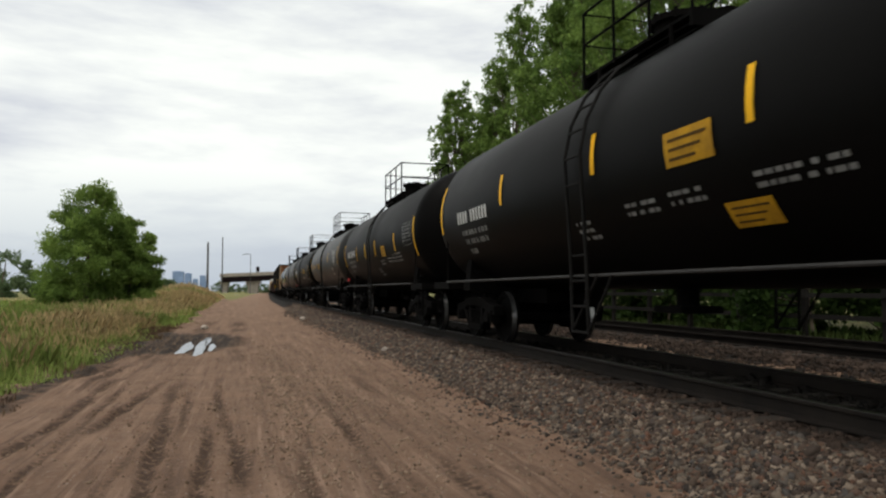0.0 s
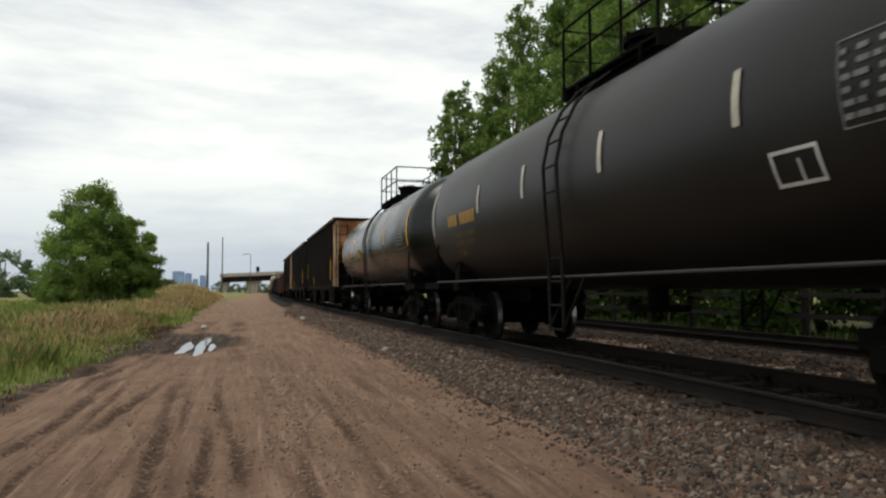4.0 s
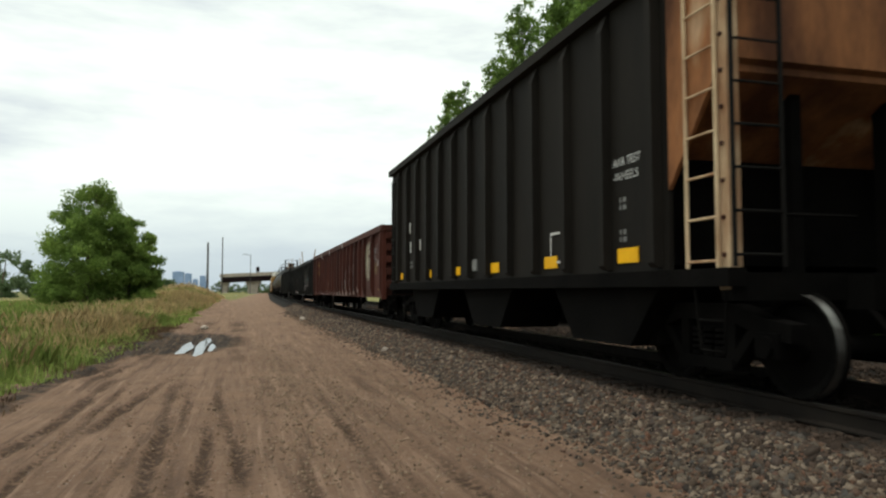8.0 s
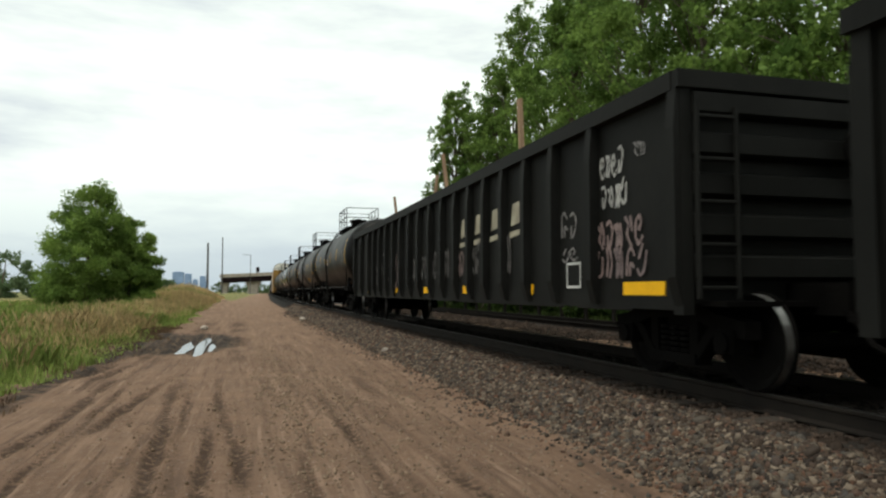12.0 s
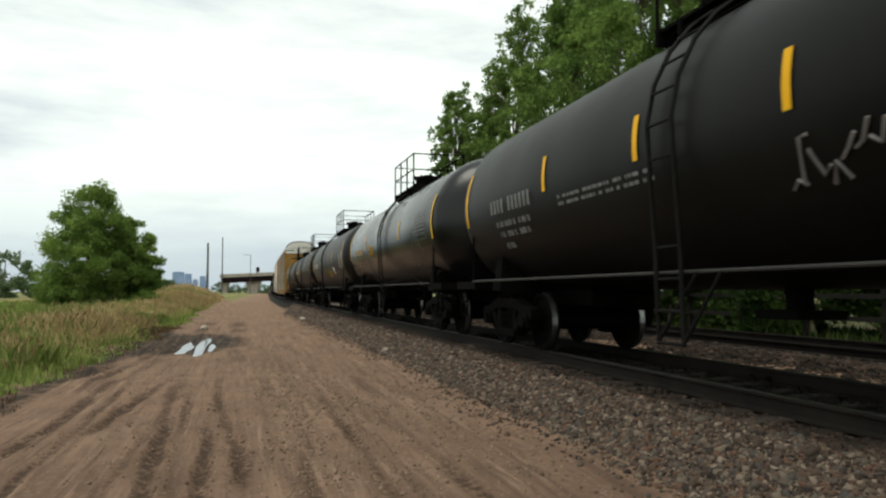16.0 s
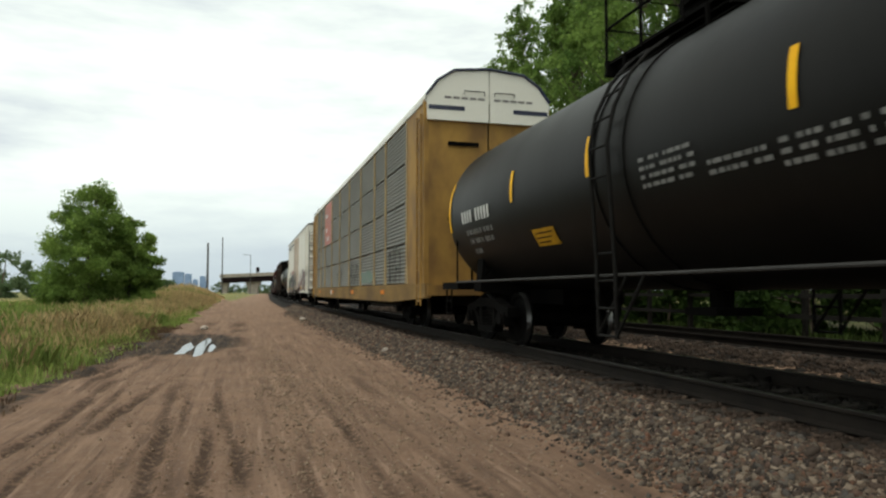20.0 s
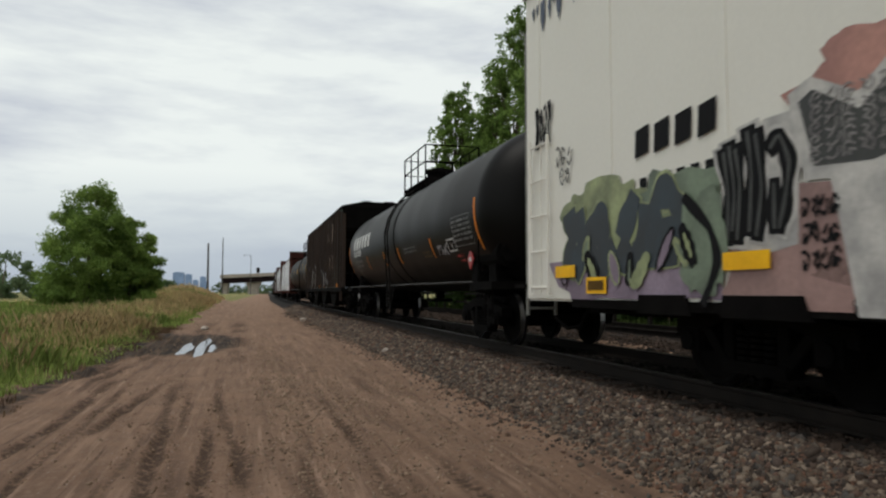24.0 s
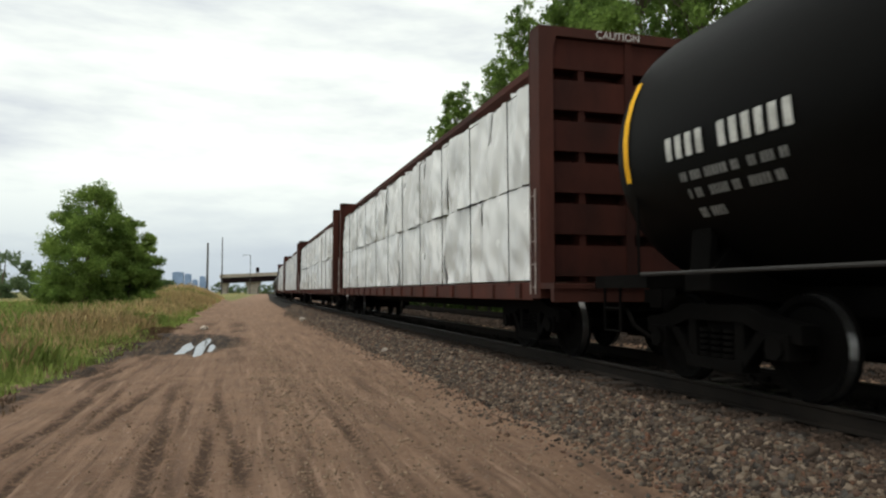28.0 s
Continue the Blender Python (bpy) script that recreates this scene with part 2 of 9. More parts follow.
# ---- building tools ----
def part(name, bm, mat, parent=None, label="", smooth=False, at=None):
    """Links a bmesh as one mesh object under a thing or a part."""
    me = bpy.data.meshes.new(name)
    bm.to_mesh(me)
    bm.free()
    me.materials.append(mat)
    if smooth:
        me.polygons.foreach_set("use_smooth", [True] * len(me.polygons))
        me.set_sharp_from_angle(angle=radians(40))
    ob = new(name, me)
    ob.parent = parent
    if at is not None:
        ob.matrix_basis = at
    return tagged(ob, label)


def again(ob, m, parent=None):
    """The same mesh once more, as an object of its own."""
    o = new(ob.name.split(".")[0], ob.data)
    o.parent = parent or ob.parent
    o.matrix_basis = m
    if "label" in ob:
        o["label"] = ob["label"]
    return o


def raw(name, verts, faces, mat, parent=None, label="", smooth=False):
    me = bpy.data.meshes.new(name)
    me.from_pydata([tuple(v) for v in verts], [], [tuple(f) for f in faces])
    me.materials.append(mat)
    if smooth:
        me.polygons.foreach_set("use_smooth", [True] * len(me.polygons))
    ob = new(name, me)
    ob.parent = parent
    return tagged(ob, label)


def BM():
    return bmesh.new()


def box(bm, x0, x1, y0, y1, z0, z1, m=None):
    r = bmesh.ops.create_cube(bm, size=1.0, matrix=Matrix.Translation(((x0 + x1) / 2, (y0 + y1) / 2, (z0 + z1) / 2)) @ Matrix.Diagonal((abs(x1 - x0), abs(y1 - y0), abs(z1 - z0), 1)))
    if m is not None:
        bmesh.ops.transform(bm, matrix=m, verts=r["verts"])
    return r["verts"]


def rod(bm, a, b, r, seg=8, r2=None):
    a, b = Vector(a), Vector(b)
    d = b - a
    m = Matrix.Translation((a + b) / 2) @ d.to_track_quat("Z", "Y").to_matrix().to_4x4()
    return bmesh.ops.create_cone(bm, cap_ends=True, segments=seg, radius1=r, radius2=r if r2 is None else r2, depth=d.length, matrix=m)["verts"]


def path_rod(bm, pts, r, seg=6):
    """One bent tube through the points."""
    pts = [Vector(p) for p in pts]
    rings = []
    for k, p in enumerate(pts):
        a, b = pts[max(0, k - 1)], pts[min(len(pts) - 1, k + 1)]
        d = b - a if (b - a).length > 1e-6 else Vector((0, 0, 1))
        q = d.to_track_quat("Z", "Y").to_matrix()
        rings.append([bm.verts.new(p + q @ Vector((r * math.cos(2 * math.pi * i / seg), r * math.sin(2 * math.pi * i / seg), 0))) for i in range(seg)])
    for a, b in zip(rings, rings[1:]):
        # join each corner to the nearest one of the next ring
        o = min(range(seg), key=lambda j: (b[j].co - b[0].co - (a[0].co - sum((v.co for v in a), Vector()) / seg) + (b[0].co - sum((v.co for v in b), Vector()) / seg)).length)
        for i in range(seg):
            bm.faces.new((a[i], a[(i + 1) % seg], b[(i + 1 + o) % seg], b[(i + o) % seg]))
    bm.faces.new(rings[0][::-1])
    bm.faces.new(rings[-1])


def lathe_y(bm, profile, cx, cz, seg=48):
    """A body of revolution about the y direction: profile of (y, radius)."""
    rings = []
    for y, r in profile:
        rings.append([bm.verts.new((cx + r * math.sin(2 * math.pi * i / seg), y, cz + r * math.cos(2 * math.pi * i / seg))) for i in range(seg)])
    for a, b in zip(rings, rings[1:]):
        for i in range(seg):
            j = (i + 1) % seg
            bm.faces.new((a[i], a[j], b[j], b[i]))
    bm.faces.new(rings[0][::-1])
    bm.faces.new(rings[-1])
    bmesh.ops.recalc_face_normals(bm, faces=bm.faces)


def prism(bm, outline, y0, y1, axis="y"):
    """Extrudes an outline of (x, z) along y, or of (y, z) along x."""
    mk = (lambda p, t: (p[0], t, p[1])) if axis == "y" else (lambda p, t: (t, p[0], p[1]))
    a = [bm.verts.new(mk(p, y0)) for p in outline]
    b = [bm.verts.new(mk(p, y1)) for p in outline]
    n = len(outline)
    fs = [bm.faces.new((a[i], a[(i + 1) % n], b[(i + 1) % n], b[i])) for i in range(n)]
    fs += [bm.faces.new(a[::-1]), bm.faces.new(b)]
    bmesh.ops.recalc_face_normals(bm, faces=fs)


def thing(name, label, category, group=""):
    return tagged(new(name), label, category, group)


# ---- railway cars: x across (the camera's side is -x), y along, z above the rails ----
M_PRINT = material("dark label print", (0.10, 0.055, 0.012), rough=0.7, scale=5, fine=40, bump=0.0, spec=0.1)
M_LADDER = material("worn black ladder steel", (0.0085, 0.0078, 0.0072), (0.004, 0.0037, 0.0034), rough=0.7, scale=3, fine=30, bump=0.1, spec=0.1)
WHEEL_R = 0.457
SHARED = {}
SPINNING = []


def ring_x(bm, profile, seg=28):
    """A body of revolution about the x direction: profile of (x, radius)."""
    rings = [[bm.verts.new((x, r * math.sin(2 * math.pi * i / seg), r * math.cos(2 * math.pi * i / seg))) for i in range(seg)] for x, r in profile]
    for k, (a, b) in enumerate(zip(rings, rings[1:])):
        for i in range(seg):
            j = (i + 1) % seg
            f = bm.faces.new((a[i], a[j], b[j], b[i]))
            ra, rb = profile[k][1], profile[k + 1][1]
            if WHEEL_R - 0.001 < min(ra, rb) and max(ra, rb) < WHEEL_R + 0.004:
                f.material_index = 1
    bm.faces.new(rings[0][::-1])
    bm.faces.new(rings[-1])


def wheelset_mesh():
    bm = BM()
    for s in (-1, 1):
        c = 0.755 * s
        prof = [(-0.075, 0.09), (-0.075, 0.13), (-0.03, 0.15), (-0.01, 0.36), (-0.05, 0.40), (-0.065, WHEEL_R - 0.012), (-0.055, WHEEL_R), (0.03, WHEEL_R + 0.002), (0.045, WHEEL_R + 0.026), (0.068, WHEEL_R + 0.022),
                (0.07, 0.40), (0.03, 0.36), (0.02, 0.16), (0.08, 0.13), (0.08, 0.09)]
        ring_x(bm, [(c - p[0] * s, p[1]) for p in prof])
    rod(bm, (-1.02, 0, 0), (1.02, 0, 0), 0.085, 12)
    for s in (-1, 1):
        for k in range(3):
            a = k * 2 * math.pi / 3
            rod(bm, (1.0 * s, 0.05 * math.cos(a), 0.05 * math.sin(a)), (1.05 * s, 0.05 * math.cos(a), 0.05 * math.sin(a)), 0.016, 6)
    bmesh.ops.recalc_face_normals(bm, faces=bm.faces)
    me = bpy.data.meshes.new("wheelset")
    bm.to_mesh(me)
    bm.free()
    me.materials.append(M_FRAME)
    me.materials.append(M_TREAD)
    return me


def side_frame_mesh():
    bm = BM()
    # cast frame: arched top member, sloping tension members and a spring opening
    top = [(-1.15, 0.50), (-1.15, 0.66), (-0.75, 0.72), (-0.45, 0.82), (0.45, 0.82), (0.75, 0.72), (1.15, 0.66), (1.15, 0.50), (0.72, 0.56), (0.42, 0.66), (-0.42, 0.66), (-0.72, 0.56)]
    prism(bm, top, -0.09, 0.09, "x")
    for s in (-1, 1):
        prism(bm, [(0.60 * s, 0.58), (0.74 * s, 0.58), (0.42 * s, 0.24), (0.28 * s, 0.24)], -0.08, 0.08, "x")
        prism(bm, [(0.28 * s, 0.24), (0.42 * s, 0.24), (0.42 * s, 0.70), (0.30 * s, 0.70)], -0.07, 0.07, "x")
        box(bm, -0.12, 0.1, 0.889 * s - 0.14, 0.889 * s + 0.14, 0.36, 0.58)
        rod(bm, (-0.16, 0.889 * s, WHEEL_R), (0, 0.889 * s, WHEEL_R), 0.10, 12)
    box(bm, -0.1, 0.1, -0.42, 0.42, 0.20, 0.31)
    for k in (-0.18, 0, 0.18):
        for z in range(5):
            rod(bm, (-0.02, k, 0.32 + z * 0.058), (-0.02, k, 0.355 + z * 0.058), 0.075, 10)
    bmesh.ops.recalc_face_normals(bm, faces=bm.faces)
    me = bpy.data.meshes.new("side_frame")
    bm.to_mesh(me)
    bm.free()
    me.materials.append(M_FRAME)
    return me


def bolster_mesh():
    bm = BM()
    prism(bm, [(-1.0, 0.55), (-1.0, 0.68), (-0.4, 0.78), (0.4, 0.78), (1.0, 0.68), (1.0, 0.55), (0.4, 0.42), (-0.4, 0.42)], -0.2, 0.2)
    rod(bm, (0, 0, 0.75), (0, 0, 0.86), 0.2, 16)
    for s in (-1, 1):
        box(bm, -0.85, 0.85, 0.42 * s - 0.05, 0.42 * s + 0.05, 0.30, 0.40)
        for x in (-0.72, 0.72):
            box(bm, x - 0.06, x + 0.06, s * 0.44 - 0.05, s * 0.44 + 0.03, 0.26, 0.62)
    me = bpy.data.meshes.new("truck")
    bm.to_mesh(me)
    bm.free()
    me.materials.append(M_FRAME)
    return me


def add_truck(car, y):
    if not SHARED:
        SHARED.update(wheelset=wheelset_mesh(), side=side_frame_mesh(), bolster=bolster_mesh())
    t = new("truck", SHARED["bolster"])
    t.parent = car
    t.location = (0, y, 0)
    tagged(t, "four-wheel cast steel truck, grimy")
    for s in (-1, 1):
        f = new("side_frame", SHARED["side"])
        f.parent, f.location = t, (1.0 * s, 0, 0)
        f.rotation_euler = (0, 0, 0 if s < 0 else math.pi)
        w = new("wheelset", SHARED["wheelset"])
        w.parent = t
        w.matrix_parent_inverse = Matrix.Translation((0, 0.889 * s, WHEEL_R))
        tagged(w, "steel wheels with polished treads on an axle")
        SPINNING.append(w)


def add_couplers(car, hl, z=0.88, draw=0.0):
    for s in (-1, 1):
        bm = BM()
        box(bm, -0.09, 0.09, s * (hl - 0.75), s * (hl - 0.28), z - 0.09, z + 0.09)
        box(bm, -0.2, 0.2, s * (hl - 0.30), s * (hl - 0.02), z - 0.15, z + 0.15)
        rod(bm, (0.12, s * (hl - 0.02), z - 0.16), (0.12, s * (hl - 0.02), z + 0.16), 0.1, 10)
        path_rod(bm, [(-0.3, s * (hl - 0.8), z - 0.1), (-0.32, s * (hl - 0.5), z - 0.4), (-0.25, s * (hl - 0.2), z - 0.55), (-0.1, s * (hl - 0.02), z - 0.5)], 0.03)
        if draw and s < 0:                             # long cushioned drawbar at the front
            box(bm, -0.09, 0.09, -hl - draw, -hl + 0.1, z - 0.1, z + 0.1)
        part("coupler", bm, M_FRAME, car)


def side_patch(bm, y0, y1, z0, z1, R, cz, lift=0.012, n=5):
    """A thin curved patch on the camera side of a round tank."""
    prev = None
    for k in range(n + 1):
        z = z0 + (z1 - z0) * k / n
        x = -math.sqrt(max(0.01, R * R - (z - cz) ** 2)) - lift
        row = (bm.verts.new((x, y0, z)), bm.verts.new((x, y1, z)))
        if prev:
            bm.faces.new((prev[0], prev[1], row[1], row[0]))
        prev = row


def marks(bm, spec, y, z, h, R=None, cz=0.0, x=0.0, w=0.62, lift=0.012):
    """Plain bars in place of characters: a word pattern, read toward -y; on a round tank or on a flat side at x."""
    cw = h * w
    for ch in spec:
        if ch != " ":
            y0, y1 = y - cw * 0.8, y
            if R:
                side_patch(bm, y0, y1, z, z + h, R, cz, lift, 3)
            else:
                flat(bm, x, y0, y1, z, z + h)
        y -= cw


def block_marks(car, spec, y, z, h, cell, mat, R=None, cz=0.0, x=0.0):
    """Large block marks, each an object of its own on one shared mesh."""
    first = None
    for ch in spec:
        if ch != " ":
            if first is None:
                bm = BM()
                if R:
                    side_patch(bm, -cell * 0.60, 0, z, z + h, R, cz, 0.012, 4)
                else:
                    flat(bm, x, -cell * 0.60, 0, z, z + h)
                first = part("block_mark", bm, mat, car, at=Matrix.Translation((0, y, 0)))
            else:
                again(first, Matrix.Translation((0, y, 0)))
        y -= cell


def flat(bm, x, y0, y1, z0, z1):
    bm.faces.new([bm.verts.new(p) for p in ((x, y0, z0), (x, y0, z1), (x, y1, z1), (x, y1, z0))])


def grate_top(car, zt, ylen, style, hl):
    """Platform with railing round the manway on top of a tank."""
    bm = BM()
    box(bm, -0.065, 0.065, -ylen / 2, ylen / 2, 0.03, 0.07)
    plank = part("grating_plank", bm, M_FRAME, car, at=Matrix.Translation((-0.68, 0, zt)))
    for k in range(1, 9):
        again(plank, Matrix.Translation((-0.68 + k * 0.17, 0, zt)))
    for s in (-1, 1):
        bm = BM()
        box(bm, -0.78, 0.78, s * ylen / 2 - 0.03, s * ylen / 2 + 0.03, zt - 0.12, zt + 0.09)
        part("platform_beam", bm, M_FRAME, car)
        for y in (-ylen / 3, ylen / 3):
            bm = BM()
            rod(bm, (s * 0.74, y, zt - 0.35), (s * 0.74, y, zt + 0.05), 0.03)
            part("platform_strut", bm, M_FRAME, car)
    bm = BM()
    rod(bm, (0, 0, 0), (0, 0, 0.98), 0.022)
    post = None
    n = max(4, round(ylen / 1.2) + 1)
    for x in (-0.76, 0.76):
        for k in range(n):
            m = Matrix.Translation((x, -ylen / 2 + ylen * k / (n - 1), zt))
            if post is None:
                post = part("railing_post", bm, M_FRAME, car, at=m)
            else:
                again(post, m)
    for z in (0.52, 0.98):
        bm = BM()
        path_rod(bm, [(-0.76, -ylen / 2, zt + z), (0.76, -ylen / 2, zt + z), (0.76, ylen / 2, zt + z), (-0.76, ylen / 2, zt + z), (-0.76, -ylen / 2, zt + z)], 0.02)
        part("railing_bar", bm, M_FRAME, car)
    bm = BM()
    rod(bm, (0, 0, zt - 0.25), (0, 0, zt + 0.42), 0.36, 20)
    rod(bm, (0, 0, zt + 0.42), (0, 0, zt + 0.50), 0.42, 20)
    rod(bm, (0, 0, zt + 0.50), (0, 0, zt + 0.58), 0.30, 16, 0.1)
    for k in range(8):
        a = k * math.pi / 4
        rod(bm, (0.4 * math.cos(a), 0.4 * math.sin(a), zt + 0.4), (0.4 * math.cos(a), 0.4 * math.sin(a), zt + 0.54), 0.03, 6)
    part("manway", bm, M_FRAME, car)
    for y in (-0.75, 0.8):
        bm = BM()
        rod(bm, (0.1, y, zt - 0.15), (0.1, y, zt + 0.28), 0.1, 10)
        rod(bm, (0.1, y, zt + 0.28), (0.1, y, zt + 0.36), 0.14, 10)
        part("valve", bm, M_FRAME, car)
    if style == "long":
        bm = BM()
        for s in (-1, 1):
            y0 = s * ylen / 2
            path_rod(bm, [(-0.3, y0, zt), (-0.3, s * (ylen / 2 + 2.0), zt + 0.02)], 0.03)
            path_rod(bm, [(0.1, y0, zt), (0.1, s * (ylen / 2 + 2.0), zt + 0.02)], 0.03)
        part("pipe_run", bm, M_FRAME, car)


def add_rungs(lad, spots, width, along="y", r=0.016):
    """Rungs of a ladder, one mesh shared by all of them."""
    bm = BM()
    d = Vector((0, width / 2, 0)) if along == "y" else Vector((width / 2, 0, 0))
    rod(bm, -d, d, r, 6)
    first = part("rung", bm, lad.data.materials[0], lad, at=spots[0])
    for m in spots[1:]:
        again(first, m)


def tank_car(L, R=1.5, cz=2.46, mat=None, label="", letter=None, letter_mat=None, letter_at=5.2, small_mat=None, stripes=(), stripe_mat=None, ylen=2.6, top="short",
             decals=(), ladder_y=0.0, band=False, valve_box=False, girth=0.0, skirt=None, inset=1.28, head=0.72):
    car = thing("tank_car", label, "tank car", "cars of the train")
    mat, stripe_mat, letter_mat = mat or M_BLACK, stripe_mat or M_YELLOW, letter_mat or M_WHITE
    hl, yt = L / 2, L / 2 - inset                       # coupler face; head seam
    bm = BM()
    prof = [(-yt - head * math.sin(a), R * math.cos(a)) for a in [radians(x) for x in (88, 80, 70, 60, 50, 40, 30, 20, 10)]]
    body = [(-yt, R)]
    body += [(-yt * 0.5, R), (0, R), (yt * 0.5, R)]
    body.append((yt, R))
    lathe_y(bm, prof + body + [(-y, r) for y, r in prof[::-1]], 0, cz, 56)
    part("tank", bm, mat, car, smooth=True)
    if girth:
        for y in (-girth, girth):
            bm = BM()
            lathe_y(bm, [(y - 0.05, R - 0.01), (y - 0.05, R + 0.02), (y + 0.05, R + 0.02), (y + 0.05, R - 0.01)], 0, cz, 48)
            part("girth_band", bm, mat, car)
    for s in (-1, 1):                                  # stub sills, bolsters and end platforms
        bm = BM()
        box(bm, -0.28, 0.28, s * (hl - 0.75), s * (hl - 3.9), 0.72, 1.06)
        part("stub_sill", bm, M_FRAME, car)
        bm = BM()
        prism(bm, [(-1.25, 0.95), (-1.25, 1.10), (-0.95, 1.42), (0.95, 1.42), (1.25, 1.10), (1.25, 0.95), (0.3, 0.80), (-0.3, 0.80)], s * (hl - 2.05), s * (hl - 2.45))
        for x in (-1.2, 1.2):
            prism(bm, [(x - 0.04, 0.98), (x + 0.04, 0.98), (x * 0.95 + 0.04, 1.85), (x * 0.95 - 0.02, 1.85)], s * (hl - 2.1), s * (hl - 2.4))
        part("bolster", bm, M_FRAME, car)
        bm = BM()
        ya, yz = sorted((s * (hl - 0.58), s * (hl - 1.7)))
        outer = [(-1.46, ya), (1.46, ya), (1.46, yz), (-1.46, yz)]
        inner = [(-1.40, ya + 0.06), (1.40, ya + 0.06), (1.40, yz - 0.06), (-1.40, yz - 0.06)]
        rings = [[bm.verts.new((q[0], q[1], z)) for q in loop] for loop, z in ((outer, 0.98), (outer, 1.12), (inner, 1.12), (inner, 0.98))]
        for u, v in zip(rings, rings[1:] + rings[:1]):
            for i in range(4):
                bm.faces.new((u[i], u[(i + 1) % 4], v[(i + 1) % 4], v[i]))
        bmesh.ops.recalc_face_normals(bm, faces=bm.faces)
        deck = part("end_platform", bm, M_FRAME, car)
        slat = None
        for k in range(5):
            m = Matrix.Translation((0, (ya + yz) / 2 - 0.42 + 0.21 * k, 1.09))
            if slat is None:
                bm = BM()
                box(bm, -1.39, 1.39, -0.075, 0.075, -0.02, 0.02)
                slat = part("slat", bm, M_FRAME, deck, at=m)
            else:
                again(slat, m)
        bm = BM()
        for x in (-1.40, 1.40):
            path_rod(bm, [(x, s * (hl - 1.45), 1.1), (x, s * (hl - 1.45), 1.98), (x * 0.8, s * (hl - 1.1), 2.02), (0, s * (hl - 0.82), 2.02)], 0.02)
            path_rod(bm, [(x, s * (hl - 0.7), 1.0), (x, s * (hl - 0.7), 0.5), (x, s * (hl - 1.05), 0.5), (x, s * (hl - 1.05), 1.0)], 0.02)
            rod(bm, (x, s * (hl - 0.7), 0.75), (x, s * (hl - 1.05), 0.75), 0.018)
        part("end_handrail", bm, M_FRAME, car)
    for x in (-1.46, 1.46):                            # long side rail at platform height
        bm = BM()
        rod(bm, (x, -hl + 1.6, 1.12), (x, hl - 1.6, 1.12), 0.02, 8)
        part("side_rail", bm, skirt or M_SIDERAIL, car)
    for s in (-1, 1):                                  # ladders that bend over the tank
        bm = BM()
        for y in (ladder_y - 0.21, ladder_y + 0.21):
            pts = [(s * 1.5, y, 0.42), (s * 1.52, y, 1.3)]
            pts += [(s * (R + 0.10) * math.sin(a), y, cz + (R + 0.10) * math.cos(a)) for a in [radians(q) for q in (100, 85, 70, 55, 42, 30)]]
            path_rod(bm, pts, 0.024)
        lad = part("ladder", bm, M_LADDER, car)
        for y0, y1 in ((ladder_y - 0.21, ladder_y - 0.75), (ladder_y + 0.21, ladder_y - 0.40)):
            bm = BM()
            rod(bm, (s * 1.5, y0, 0.45), (s * 1.47, y1, 1.12), 0.02, 6)
            part("ladder_brace", bm, M_LADDER, lad)
        spots = [(s * 1.51, 0.44 + k * 0.31) for k in range(4)]
        spots += [(s * (R + 0.10) * math.sin(radians(q)), cz + (R + 0.10) * math.cos(radians(q))) for q in (98, 86, 74, 62, 50, 38)]
        add_rungs(lad, [Matrix.Translation((p[0], ladder_y, p[1])) for p in spots], 0.42)
    grate_top(car, cz + R, ylen, top, hl)
    bm = BM()
    box(bm, -0.3, 0.3, -0.3, 0.3, 0.66, 0.75)
    rod(bm, (0, 0, 0.7), (0, 0, 1.05), 0.14, 12)
    part("bottom_outlet", bm, M_FRAME, car)
    bm = BM()
    rod(bm, (0.45, hl - 4.3, 0.85), (0.45, hl - 3.1, 0.85), 0.2, 14)
    part("air_reservoir", bm, M_FRAME, car)
    for y, z0, z1, w in stripes:                       # reflective tape
        bm = BM()
        side_patch(bm, y - w / 2, y + w / 2, z0, z1, R, cz)
        part("reflective_stripe", bm, stripe_mat, car, "reflective tape strip")
    if letter:
        block_marks(car, letter, letter_at, cz - 0.26, 0.22, 0.158, letter_mat, R, cz)
        bm = BM()
        for k, (z, txt) in enumerate(((cz - 0.48, "XX XXX XXXXXX XX  XX XXX XX"), (cz - 0.64, " X XX  XXXXX XX  XXXXX XX"), (cz - 0.82, "  XX XXXX"))):
            marks(bm, txt, letter_at - 0.15, z, 0.085, R, cz)
        tagged(part("small_lettering", bm, small_mat or M_FADED, car, "faded rows of small painted marks"), kind="stuff")
    for kind, y, z, w, h, dm in decals:
        bm = BM()
        if kind == "block":                            # stencilled data block
            for r in range(max(2, int(h / 0.09))):
                zz = z + h - 0.09 * (r + 1)
                yy = y
                while yy > y - w + 0.1:
                    n = random.uniform(0.04, 0.13)
                    side_patch(bm, max(yy - n, y - w), yy, zz, zz + 0.042, R, cz, 0.012, 1)
                    yy -= n + random.choice((0.025, 0.025, 0.09))
            if h >= 0.5:                               # ruled border
                for a in ((y - w - 0.04, y + 0.03, z + h + 0.01, z + h + 0.022), (y - w - 0.04, y + 0.03, z - 0.05, z - 0.038), (y - w - 0.04, y - w - 0.028, z - 0.05, z + h + 0.02), (y + 0.018, y + 0.03, z - 0.05, z + h + 0.02)):
                    side_patch(bm, *a, R, cz, 0.012, 3)
            tagged(part("data_block", bm, dm, car, "stencilled rows of small marks"), kind="stuff")
        elif kind == "frame":
            t = 0.03
